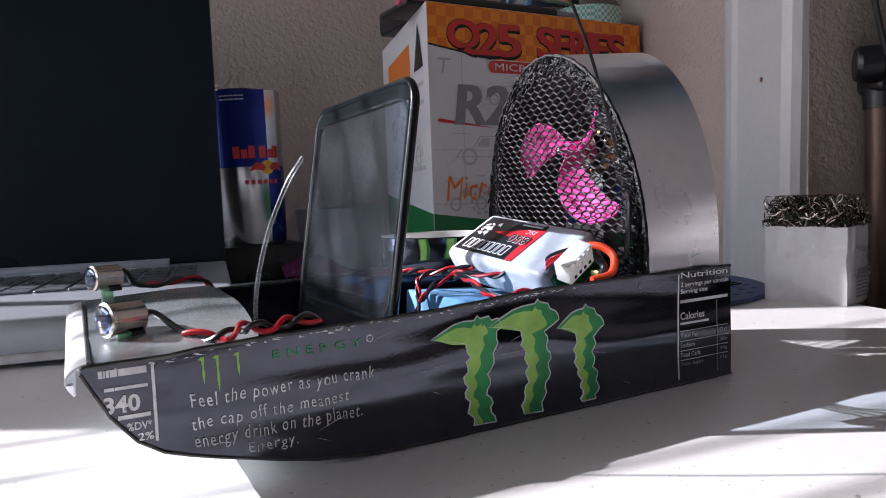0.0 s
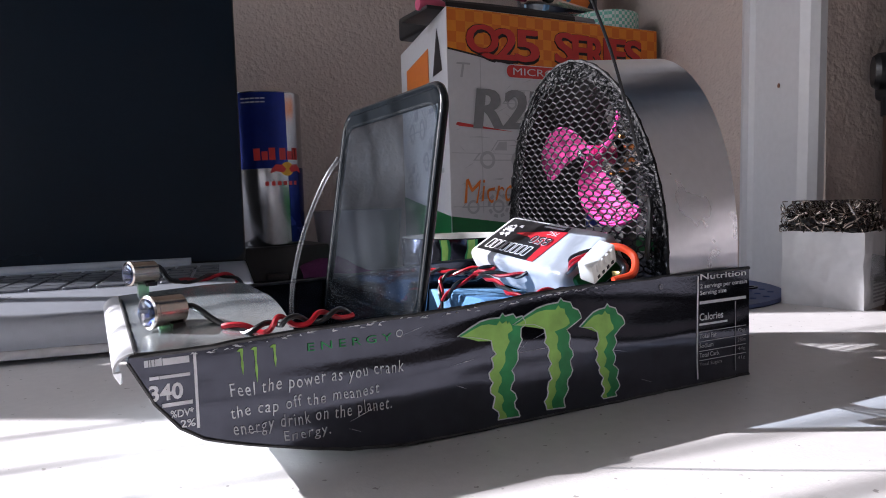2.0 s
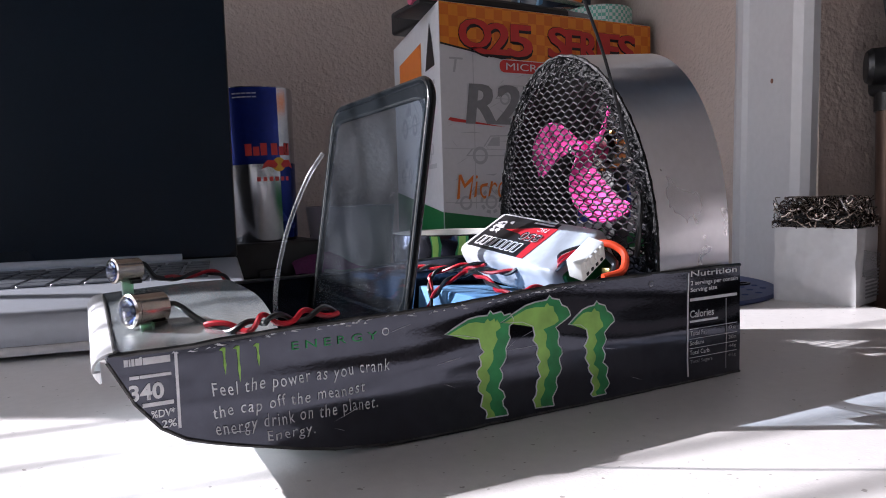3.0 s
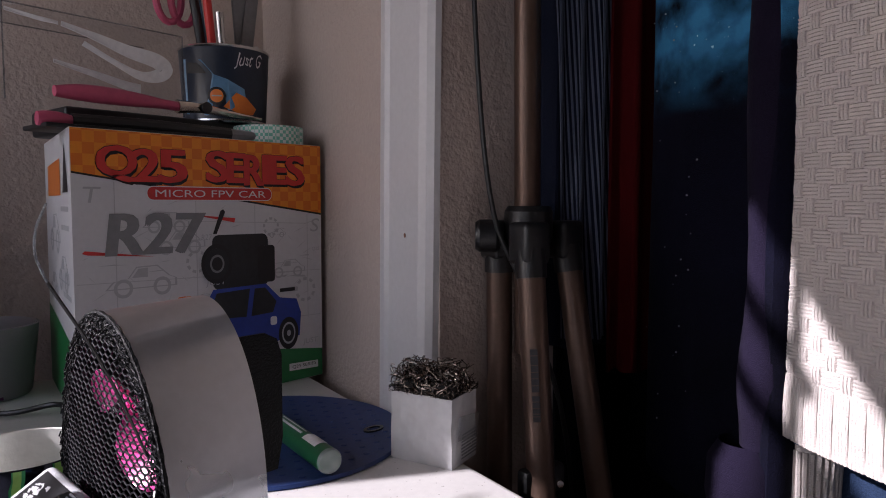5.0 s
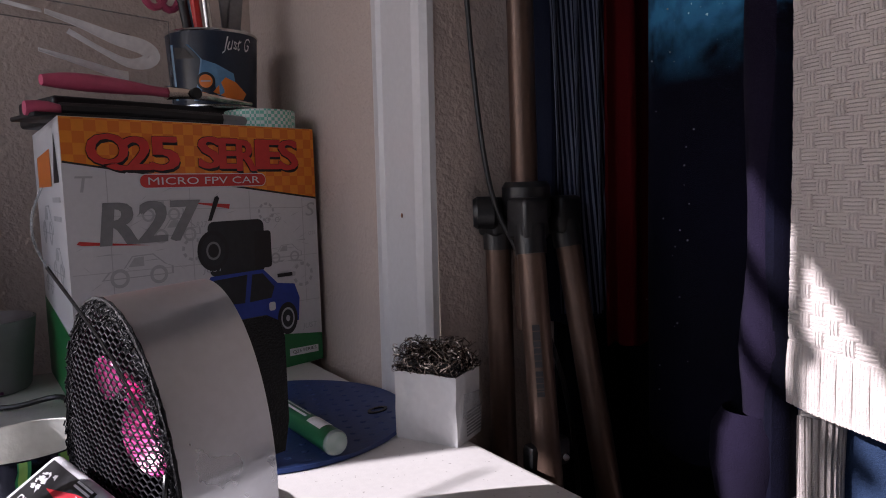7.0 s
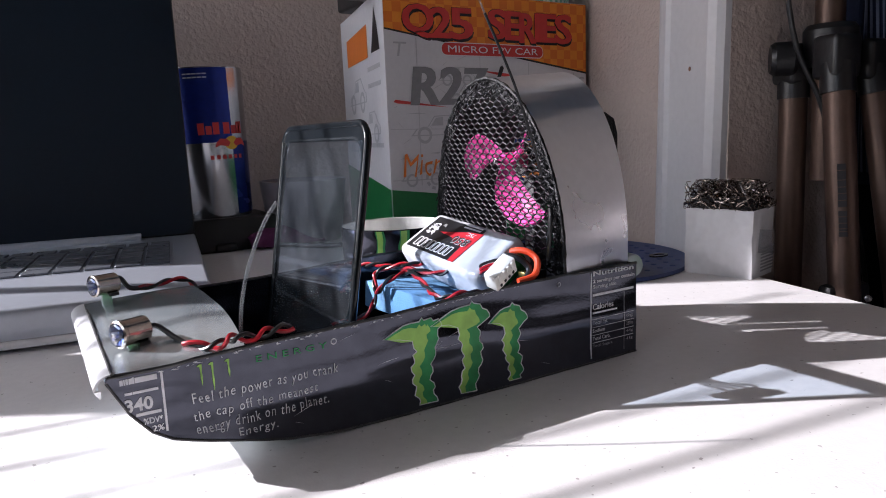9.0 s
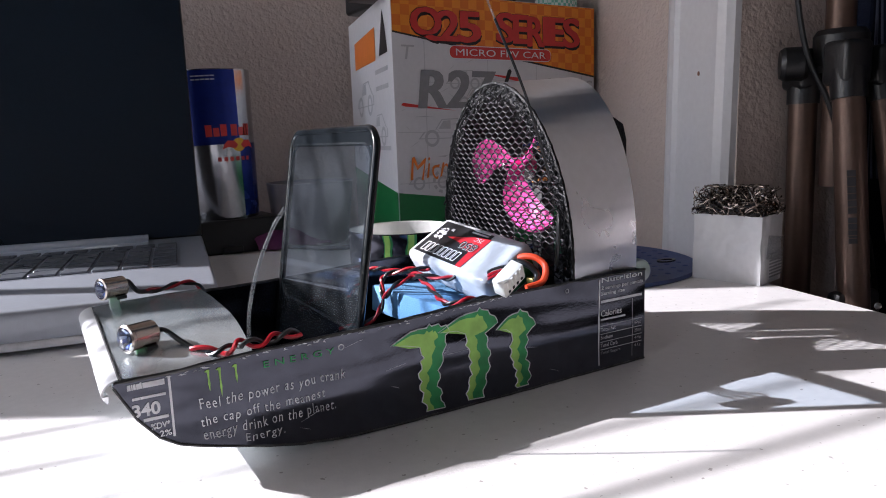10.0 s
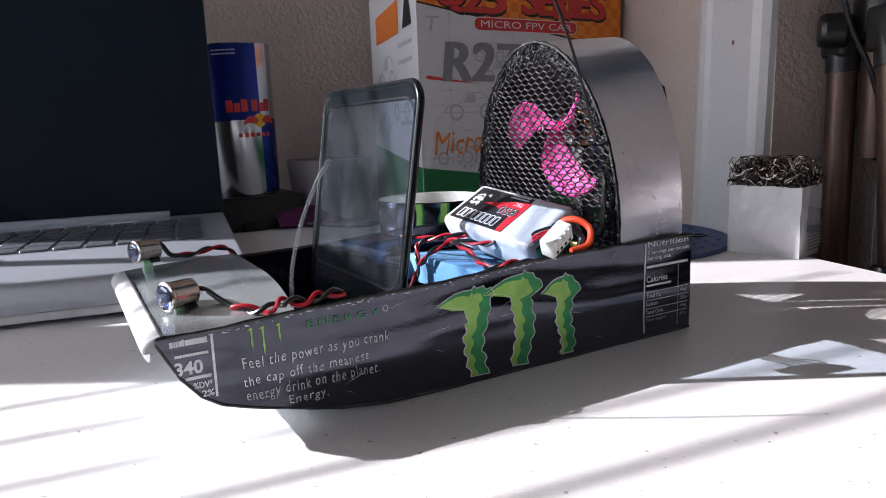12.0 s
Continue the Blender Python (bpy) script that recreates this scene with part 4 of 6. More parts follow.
words("850", 0.0121, 0.0048, FLIPPED @ Matrix.Translation((y + 0.0002, -x + 0.0002, 0.0002)), M_BLACKPRINT, battery, bold=-0.005)
x, y = on_pack(0.62, 0.78)
words("75C", 0.0062, 0.0024, FLIPPED @ Matrix.Translation((y, -x, 0)), M_WHITEPRINT, battery)
for k, v in enumerate((0.90, 0.97)):
    x, y = on_pack(0.62, v)
    bars(y, -x, 0.0130, 0.0009, 4, FLIPPED, M_WHITEPRINT, battery, seed=2 + k)
for k in range(8):
    x, y = on_pack(0.55 - 0.058 * k, 0.33)
    part("maker_mark", frame_ring(rounded(0.0030, 0.0062, 0.0006, 2, y, -x), rounded(0.0021, 0.0053, 0.0005, 2, y + 0.00045, -x + 0.00045), 0.0001, FLIPPED), M_WHITEPRINT, battery, "outlined white maker's mark", smooth=0)
part("circuit_end", block((-BW / 2 + 0.004, -BL / 2 - 0.002, -BT / 2 + 0.003), (BW / 2 - 0.004, -BL / 2 + 0.001, BT / 2 - 0.004), 0.001), surf("green circuit board", (0.01, 0.12, 0.03), 0.3), battery, "green circuit board edge")

plug = thing("balance_plug", "white four-pin plug on thin battery wires", "plug", Matrix.Translation((0.1635, 0.1865, 0.042)))
PM = Matrix.Translation((0.1640, 0.1868, 0.0510)) @ pose(0, 0, 0, 18, -32, 8)
body = part("plug_body", block((-0.0062, -0.0028, -0.0036), (0.0062, 0.0028, 0.0036), 0.0005, m=PM), M_WHITEPLASTIC, plug, world=True)
for k in range(4):
    x = -0.00375 + 0.0025 * k
    part("socket", block((x - 0.0005, -0.0031, -0.0024), (x + 0.0005, -0.00275, -0.0014), m=PM), M_BLACK, body, world=True)
    part("rib", block((x - 0.0006, -0.0034, 0.0002), (x + 0.0006, -0.0026, 0.0034), 0.0002, m=PM), M_WHITEPLASTIC, body, world=True)
for k, mat in enumerate((M_BLACKWIRE, M_REDWIRE, M_REDWIRE, M_BLACKWIRE)):
    o = PM @ Vector((-0.00375 + 0.0025 * k, 0.0027, 0))
    part("thin_wire", tube([o, o + Vector((0.002, 0.005, 0.0005)), o + Vector((0.006 - 0.002 * k, 0.014, -0.003)), (0.1800 + 0.002 * k, 0.2240, 0.0425)], 0.00055, 6), mat, plug, world=True)
part("power_wire", tube([(0.1860, 0.2260, 0.0475), (0.1920, 0.2120, 0.0530), (0.1960, 0.2050, 0.0500), (0.1920, 0.2010, 0.0440), (0.1840, 0.2020, 0.0420)], 0.0014, 10), M_ORANGEWIRE, battery, "thick orange red wire", world=True)
part("power_wire", tube([(0.1820, 0.2260, 0.0460), (0.1880, 0.2120, 0.0510), (0.1930, 0.2060, 0.0460), (0.1880, 0.2035, 0.0400)], 0.0014, 10), M_BLACKWIRE, battery, "thick black wire", world=True)
part("connector", block((0.190, 0.2055, 0.0400), (0.197, 0.2100, 0.0445), 0.0006), surf("gold plated connector", (0.75, 0.55, 0.20), 0.25, metal=1.0), battery, "gold plated connector", world=True)

# loose red and black wires across the foam
for path, turns in (([(0.1560, 0.2940, 0.0400), (0.1600, 0.2840, 0.0410), (0.1660, 0.2720, 0.0400), (0.1640, 0.2560, 0.0420), (0.1700, 0.2420, 0.0415), (0.1750, 0.2340, 0.0440)], 4), ([(0.1520, 0.2700, 0.0300), (0.1560, 0.2640, 0.0370), (0.1640, 0.2600, 0.0400), (0.1600, 0.2420, 0.0400), (0.1560, 0.2260, 0.0380), (0.1540, 0.2140, 0.0375), (0.1590, 0.2070, 0.0400), (0.1680, 0.2050, 0.0395)], 5), ([(0.1300, 0.2740, 0.0180), (0.1440, 0.2700, 0.0200), (0.1520, 0.2720, 0.0270), (0.1560, 0.2780, 0.0380), (0.1650, 0.2700, 0.0420), (0.1720, 0.2600, 0.0430)], 4)):
    twisted(path, 0.00075, turns, "loose_wire", parent=boat)
part("receiver", block((0.1400, 0.2200, 0.0061), (0.1560, 0.2450, 0.0180), 0.001), M_BLACK, boat, "black receiver box", world=True)
part("speed_control", block((0.2020, 0.2080, 0.0061), (0.2300, 0.2800, 0.0300), 0.002), M_BLACK, boat, "black wrapped speed control", world=True)

# net over the fan, glued round the arch
def inside(y, z, d):
    if z < 0.0415:
        return False
    k = max(0.0, (z - AZ) / 0.0785)
    if k >= 1:
        return False
    y -= AC + 0.0012 + 0.0055 * k ** 1.5
    return abs(y) < 0.0506 * math.sqrt(1 - k * k) - d


bm = bmesh.new()
P, Q = 0.0052, 0.0024


def strand(a, b):
    if not (inside(*a, 0.0005) and inside(*b, 0.0005)):
        return
    bulge = lambda y, z: XR - 0.0006 - 0.0035 * max(0.0, 1 - ((y - AC) / AR) ** 2) * max(0.0, min(1.0, (0.128 - z) / 0.05))
    tube([(bulge(*a), *a), (bulge(*b), *b)], 0.00038, 5, bm, soft=0, caps=False)


rows, cols = 38, 22
for i in range(rows):
    for j in range(cols):
        y = AC - AR + (j + 0.5 * (i % 2)) * P
        z = 0.041 + i * Q
        jig = lambda yy, zz: (yy + 0.00025 * noise.noise((yy * 300, zz * 300, 1)), zz + 0.00025 * noise.noise((yy * 300, zz * 300, 7)))
        top = (y, z + Q * 0.5)
        strand(jig(y, z), jig(*top))
        strand(jig(*top), jig(y - P / 2, z + Q))
        strand(jig(*top), jig(y + P / 2, z + Q))
part("net", bm, M_NET, boat, "black diamond plastic net", world=True, kind="stuff")
rnd = random.Random(4)
bm = bmesh.new()
for k in range(900):
    t = rnd.random()
    d = 0.0006 + rnd.random() ** 1.3 * 0.0088
    y, z = arch(t, AR - d)
    y2, z2 = arch(min(1, t + rnd.uniform(0.002, 0.010)), AR - d - rnd.uniform(-0.0004, 0.0016))
    if z > 0.0415 and z2 > 0.0415:
        tube([(XR - 0.001 - rnd.random() * 0.0018, y, z), (XR - 0.001 - rnd.random() * 0.0022, y2, z2)], rnd.uniform(0.0002, 0.0004), 4, bm, soft=0)
part("net_hem", bm, M_GLUEBLACK, boat, "ragged folded hem of the net", world=True)
part("hem_band", sheet(lambda u, v: (XR - 0.0006, *arch(u, AR - 0.0002 - 0.0062 * v)), 90, 3, 0.0007), M_GLUEBLACK, boat, "black glue band round the net", world=True)
part("edge_bead", tube([(XR - 0.0008, *arch(k / 90, AR - 0.0001)) for k in range(91)], lambda t: 0.0009 + 0.00025 * math.sin(170 * t), 6, soft=0), M_GLUEBLACK, boat, "bead of black glue", world=True)

# propeller at rest, with its motor
HUB = Vector((0.2160, 0.2495, 0.0895))
prop = part("propeller", lathe([(0.0, -0.0052), (0.0022, -0.0048), (0.0038, -0.0030), (0.0040, 0.0030), (0.0, 0.0032)], 24, m=Matrix.Translation(HUB) @ pose(0, 0, 0, 0, 90, 0)), M_PINK, boat, "bright pink three-bladed propeller", world=True)
for ang in (157, 37, 277):
    def blade(u, v, ang=ang):
        r = lerp(0.0030, 0.0360, u)
        chord = 0.0060 + 0.0130 * math.sin(min(1, u * 1.05) * 2.3) * (1 - 0.3 * u ** 4)
        twist = radians(lerp(50, 22, u))
        c = (v - 0.5) * chord * (1 - 0.55 * max(0, (u - 0.88) / 0.12) ** 2)
        a = radians(ang) - 0.85 * u ** 1.3
        er, et = Vector((0, math.cos(a), math.sin(a))), Vector((0, -math.sin(a), math.cos(a)))
        return HUB + er * r + et * c * math.cos(twist) + Vector((1, 0, 0)) * (-c * math.sin(twist) + 0.0012 * math.sin(v * 3.1))
    part("blade", sheet(blade, 16, 8, 0.0011), M_PINK, prop)
motor = part("motor", lathe([(0.0, -0.008), (0.0070, -0.0075), (0.0080, -0.005), (0.0080, 0.0060), (0.0068, 0.0085), (0.0, 0.0090)], 28, m=Matrix.Translation(HUB + Vector((0.0145, 0, 0))) @ pose(0, 0, 0, 0, 90, 0)), M_CHROME, boat, "plated motor can", world=True)
for k in range(9):
    a = 2 * math.pi * k / 9
    c = HUB + Vector((0.0128, 0.0079 * math.cos(a), 0.0079 * math.sin(a)))
    part("winding", block(c - Vector((0.0025, 0.0012, 0.0012)), c + Vector((0.0025, 0.0012, 0.0012)), 0.0005), surf("copper winding", (0.70, 0.28, 0.10), 0.3, metal=1.0) if k == 0 else bpy.data.materials["copper winding"], motor)
part("spinner_nut", lathe([(0.0, -0.0085), (0.0016, -0.0078), (0.0026, -0.0050), (0.0026, -0.0046), (0.0, -0.0046)], 16, m=Matrix.Translation(HUB) @ pose(0, 0, 0, 0, 90, 0)), M_STEEL, prop, "steel nut")
part("motor_post", block((0.2280, 0.2450, 0.006), (0.2360, 0.2530, 0.0830), 0.001), M_BLACK, boat, "black motor post", world=True)
part("rudder", plate([(0.2500, 0.045), (0.2820, 0.045), (0.2850, 0.060), (0.2850, 0.100), (0.2825, 0.108), (0.2760, 0.1115), (0.2500, 0.1115)], 0.0012, Matrix.Translation((0, 0.2460, 0)) @ pose(0, 0, 0, 90, 0, 0)), M_GLUEBLACK, boat, "black rudder plate with rounded corner", world=True)
part("antenna", tube([(0.2025, 0.2080, 0.0840), (0.1960, 0.2065, 0.1000), (0.1860, 0.2045, 0.1220), (0.1715, 0.2028, 0.1477)], 0.00055, 8), M_BLACKWIRE, boat, "thin black aerial wire", world=True)
part("antenna_tip", tube([(0.1715, 0.2028, 0.1477), (0.1692, 0.2050, 0.1560), (0.1718, 0.2120, 0.1640), (0.1775, 0.2200, 0.1718)], 0.0004, 6), M_STRING, boat, "bare pale end of the aerial", world=True)
part("wire_loop", tube([(0.2045, 0.2070, 0.0480), (0.2030, 0.2045, 0.0560), (0.2035, 0.2040, 0.0660), (0.2050, 0.2060, 0.0700)], 0.0010, 8), M_BLACKWIRE, boat, "black cable up the net", world=True)


# ---- things on the table ----
# laptop
LAP = pose(0.1004, 0.377, 0.010, 0, 0, -9.8)
laptop = thing("laptop", "open silver laptop with a dark switched-off screen", "laptop", LAP)
part("base", block((-0.370, -0.0020, -0.0080), (0.0, 0.262, 0.0135), 0.0025, 3), M_LAPTOP, laptop, "silver metal base")
part("front_lip", block((-0.367, -0.0034, -0.0076), (-0.003, -0.0010, -0.0030), 0.0008), surf("polished edge", (0.88, 0.88, 0.90), 0.22, metal=0.4), laptop, "bright chamfered front edge")
well = part("key_well", block((-0.355, 0.096, 0.0128), (-0.020, 0.213, 0.0138), 0.0004), M_LAPTOP, laptop, "shallow keyboard well")
for r in range(6):
    n = 18 if r else 20
    kw = 0.333 / n
    for c in range(n):
        if r == 5 and 4 < c < 10:
            continue
        x, y = -0.354 + c * kw, 0.2120 - (r + 1) * 0.0192
        part("key", block((x + 0.0011, y + 0.0012, 0.0138), (x + kw - 0.0011, y + 0.0180, 0.0153), 0.0005, 1), M_KEY, well)
x0 = -0.354 + 5 * 0.333 / 18
part("key", block((x0 + 0.0011, 0.0980, 0.0138), (x0 + 5 * 0.333 / 18 - 0.0011, 0.1148, 0.0153), 0.0005, 1), M_KEY, well)
part("touchpad", block((-0.255, 0.010, 0.0133), (-0.135, 0.080, 0.0138), 0.0003), M_LAPTOP, laptop)
part("hinge", tube([(-0.32, 0.249, 0.0150), (-0.045, 0.249, 0.0150)], 0.0042, 12, soft=0), M_LAPTOP, laptop, "long silver hinge bar")
LID = Matrix.Translation((0, 0.255, 0.0135)) @ pose(0, 0, 0, -3.5, 0, 0)
lid = part("lid", block((-0.370, 0.0, 0.0), (0.0, 0.006, 0.250), 0.0025, 2, m=LID), M_BLACK, laptop, "thin dark lid")
part("screen", plate(rounded(0.367, 0.246, 0.010, 6, -0.3685, 0.002), 0.0006, LID @ Matrix.Translation((0, -0.0001, 0)) @ pose(0, 0, 0, 90, 0, 0)), M_SCREEN, lid, "black unlit screen")
part("sticker", plate([(-0.095, 0.226), (-0.070, 0.228), (-0.069, 0.236), (-0.092, 0.234)], 0.0003, Matrix.Translation((0, 0, 0.0136))), M_WHITEPRINT, laptop, "torn white paper scrap")

for x in (-0.34, -0.03):
    for y in (0.03, 0.235):
        part("rubber_foot", lathe([(0.0, -0.0100), (0.006, -0.0100), (0.007, -0.0080), (0.0, -0.0078)], 14, m=Matrix.Translation((x, y, 0))), M_BLACK, laptop)

# black block with the blue and silver can on it, keys and pouch in front
single("power_brick", block((0.141, 0.652, 0), (0.229, 0.722, 0.033), 0.003, 3), M_BLACK, "matt black power brick under a can", "power brick")
CAN = Matrix.Translation((0.1815, 0.688, 0.033)) @ pose(0, 0, 0, 0, -1.5, 0) @ Matrix.Diagonal((1.05, 1.05, 0.945, 1))
can = thing("drink_can", "blue and silver cut-open energy drink can", "can", CAN)


def can_r(z):
    return 0.0305 + 0.0035 * min(1, z / 0.15)


def can_patch(a0, a1, z0, z1, lift=0.0002, slant=0.0):
    """A panel of print round the can."""
    return sheet(lambda u, v: ((can_r(lerp(z0, z1, v)) + lift) * math.cos(radians(lerp(a0, a1, u) + slant * v)), (can_r(lerp(z0, z1, v)) + lift) * math.sin(radians(lerp(a0, a1, u) + slant * v)), lerp(z0, z1, v)), 24, 6, 0.0002)


part("can_wall", lathe([(0.0, 0.0), (0.0295, 0.0), (0.0305, 0.002), (0.0340, 0.150), (0.0337, 0.1515), (0.0332, 0.150), (0.0298, 0.002), (0.0, 0.002)], 48), M_CANSILVER, can)
part("printed_panel", can_patch(150, 292, 0.077, 0.1505), M_CANBLUE, can, "deep blue panel")
part("printed_panel", can_patch(292, 420, 0.003, 0.077), M_CANBLUE, can)


def round_can(p):
    """Wraps flat print (x along the wall, z up) round the can from its seam."""
    a = radians(288) + p.x / 0.033
    r = can_r(p.z) + 0.0005 - p.y
    return Vector((r * math.cos(a), r * math.sin(a), p.z))


for k, (x, w, h) in enumerate(((-0.0285, 0.0058, 0.0115), (-0.0215, 0.0052, 0.0085), (-0.0152, 0.0055, 0.0118), (-0.0060, 0.0060, 0.0115), (0.0015, 0.0052, 0.0085), (0.0080, 0.0022, 0.0118), (0.0115, 0.0022, 0.0118))):
    bm = block((x, -0.0001, 0.0850), (x + w, 0.0001, 0.0850 + h))
    bmesh.ops.subdivide_edges(bm, edges=bm.edges, cuts=2)
    for v in bm.verts:
        v.co = round_can(v.co)
    part("maker_mark", bm, M_REDPRINT, can, "red block of maker's print", smooth=0)
for poly, mat, lift in ((disc(0.0068, 24), M_YELLOW, 0.0), ([(-0.016, -0.004), (-0.011, -0.002), (-0.004, -0.0035), (-0.0015, 0.0), (-0.005, 0.004), (-0.011, 0.0045), (-0.014, 0.001)], M_REDPRINT, 0.0003), ([(0.016, -0.004), (0.011, -0.002), (0.004, -0.0035), (0.0015, 0.0), (0.005, 0.004), (0.011, 0.0045), (0.014, 0.001)], M_REDPRINT, 0.0003)):
    bm = plate([(x + 0.001, z + 0.0760) for x, z in poly], 0.00015, pose(0, -lift - 0.0002, 0, 90, 0, 0))
    for v in bm.verts:
        v.co = round_can(v.co)
    part("emblem", bm, mat, can, smooth=0)
bm = bmesh.new()
for k in range(6):
    block((-0.020 + k * 0.0056, -0.0001, 0.0600), (-0.0168 + k * 0.0056, 0.0001, 0.0640), bm=bm)
for v in bm.verts:
    v.co = round_can(v.co)
part("small_print", bm, M_REDPRINT, can, smooth=0)
bm = bmesh.new()
for z in (0.1405, 0.1440):
    for k in range(5):
        block((-0.036 + k * 0.0042, -0.0001, z), (-0.0325 + k * 0.0042, 0.0001, z + 0.0012), bm=bm)
for v in bm.verts:
    v.co = round_can(v.co)
part("small_print", bm, M_PALEGREY, can, smooth=0)

pouch = thing("pouch", "small dark purple fabric pouch with a key ring", "pouch", Matrix.Translation((0.235, 0.655, 0)))
part("bag", sheet(lambda u, v: (0.198 + 0.075 * u, 0.640 + 0.03 * v, 0.002 + 0.017 * math.sin(math.pi * v) ** 0.6 * (0.55 + 0.45 * math.sin(math.pi * u) ** 0.5) + 0.002 * noise.noise((u * 6, v * 5, 0))), 24, 12, 0.002), M_PURPLE, pouch, world=True)
part("key_ring", tube([(0.184 + 0.0095 * math.cos(a), 0.664, 0.0165 + 0.0115 * math.sin(a)) for a in (2 * math.pi * k / 24 for k in range(25))], 0.0008, 8, soft=0), M_TRIPOD, pouch, "dull split ring", world=True)
part("clip", block((0.166, 0.6480, 0.0005), (0.186, 0.6640, 0.0080), 0.002), M_TRIPODBLACK, pouch, "dull dark clip", world=True)
single("black_cable", tube([(0.226, 0.640, 0.0030), (0.262, 0.590, 0.0035), (0.292, 0.560, 0.0100), (0.282, 0.500, 0.0030)], 0.0022, 8), M_BLACKWIRE, "thin black cable lying on the table", "cable")
single("dish", lathe([(0.0, 0.0), (0.036, 0.0), (0.038, 0.003), (0.0445, 0.054), (0.0450, 0.058), (0.0430, 0.0585), (0.0415, 0.054), (0.034, 0.006), (0.0, 0.005)], 56), M_WHITEDISH, "plain white plastic tub beside the box", "tub", Matrix.Translation((0.2680, 0.6780, 0)) @ Matrix.Diagonal((1, 1, 1.1, 1)))

# lower half of a black can
stub = thing("cut_can", "cut-down black drink can with green claw marks", "can", Matrix.Translation((0.2015, 0.3440, 0)) @ Matrix.Diagonal((0.955, 0.955, 0.935, 1)))
part("can_wall", lathe([(0.0, 0.004), (0.024, 0.002), (0.029, 0.0), (0.0325, 0.006), (0.0330, 0.0555), (0.0327, 0.0559)], 56), M_BLACKCAN, stub)
part("can_lining", lathe([(0.0327, 0.0560), (0.0323, 0.0555), (0.0318, 0.008), (0.0, 0.007)], 56), M_ALU_IN, stub, "pale lacquered inside")
for a, w, l, s in ((228, 0.0055, 0.040, 1), (252, 0.0062, 0.036, 2), (283, 0.0055, 0.040, 3), (305, 0.0050, 0.037, 4)):
    rnd = random.Random(s)
    left = [(-w / 2 + rnd.uniform(-0.0008, 0.0008), 0.0553 - l * k / 8) for k in range(9)]
    right = [(w / 2 * (1 - 0.5 * k / 8) + rnd.uniform(-0.0008, 0.0008), 0.0553 - l * k / 8) for k in range(9)]
    for poly, lift, mat in ((left + right[::-1], 0.0003, M_GREEN), ([(x * 0.62 - 0.0003, z) for x, z in left + right[::-1]], 0.0005, M_LIME)):
        bm = plate(poly, 0.00015)
        for v in bm.verts:
            an = radians(a) + v.co.x / 0.033
            r = 0.0330 + lift + v.co.z
            v.co = Vector((r * math.cos(an), r * math.sin(an), v.co.y))
        part("claw_mark", bm, mat, stub, smooth=0)

# the big printed box: front face 230 mm wide, 228 mm high
carton = thing("toy_box", "printed cardboard box of a toy car, orange, white and green", "box", Matrix.Translation((0.289, 0.515, 0)))
BOXW, BOXH = 0.2300, 0.2280
FOOT = [(0.0, 0.0), (BOXW, 0.0), (0.256, 0.150), (0.042, 0.183)]
shell = part("carton", plate(FOOT, BOXH), M_CARD, carton, smooth=0)
FACE = Matrix.Translation((0, -0.0001, 0)) @ pose(0, 0, 0, 90, 0, 0)


def on_box(name, poly, level, mat, label="", face=FACE):
    return part(name, plate(poly, 0.00008, face @ Matrix.Translation((0, 0, level * 0.0003))), mat, shell, label, smooth=0)


on_box("orange_band", [(0.0004, 0.1955), (BOXW - 0.0004, 0.1620), (BOXW - 0.0004, BOXH - 0.0004), (0.0004, BOXH - 0.0004)], 1, M_ORANGE, "orange chequered band")
on_box("black_rule", [(0.0004, 0.1940), (BOXW - 0.0004, 0.1602), (BOXW - 0.0004, 0.1620), (0.0004, 0.1955)], 1, M_BLACKPRINT)
on_box("green_band", [(0.0004, 0.0004), (BOXW - 0.0004, 0.0004), (BOXW - 0.0004, 0.0270), (0.0004, 0.0580)], 1, M_GREENPRINT, "bottle green band")
for text, x, z, w, h in (("Q", 0.0180, 0.1880, 0.0300, 0.0280), ("2", 0.0455, 0.1885, 0.0215, 0.0260), ("5", 0.0660, 0.1880, 0.0240, 0.0270), ("S", 0.1080, 0.1895, 0.0200, 0.0270), ("E", 0.1275, 0.1895, 0.0175, 0.0260), ("R", 0.1445, 0.1875, 0.0190, 0.0270), ("I", 0.1635, 0.1890, 0.0080, 0.0265), ("E", 0.1720, 0.1890, 0.0170, 0.0265), ("S", 0.1885, 0.1880, 0.0205, 0.0280)):
    for k, (dx, dz) in enumerate(((0.0020, -0.0022), (-0.0008, -0.0012), (0.0014, 0.0008), (0.0006, -0.0018), (-0.0008, 0.0006))):
        words(text, w, h, FACE @ Matrix.Translation((x + dx, z + dz, 0.0004 + 0.00007 * k)), M_BLACKPRINT, shell, bold=0.012, name="letter_shadow")
    for k, dx in enumerate((-0.0008, 0.0002, 0.0012)):
        words(text, w, h, FACE @ Matrix.Translation((x + dx, z + 0.0002 * k, 0.0012 + 0.00007 * k)), M_REDPRINT, shell, bold=0.012, name="letter")
on_box("red_pill", rounded(0.1170, 0.0118, 0.0055, 6, 0.0560, 0.1738), 2, M_WHITEPRINT)
on_box("red_pill", rounded(0.1156, 0.0104, 0.0049, 6, 0.0567, 0.1745), 3, M_REDPRINT, "red rounded label")
words("MICRO FPV CAR", 0.1030, 0.0060, FACE @ Matrix.Translation((0.0630, 0.1767, 0.0012)), M_WHITEPRINT, shell)
for k, dx in enumerate((-0.0016, 0.0, 0.0016)):
    words("R27", 0.0815, 0.0340, FACE @ Matrix.Translation((0.0240 + dx, 0.1300, 0.0006 + 0.00007 * k)), M_MIDGREY, shell, shear=0.12, bold=0.012)
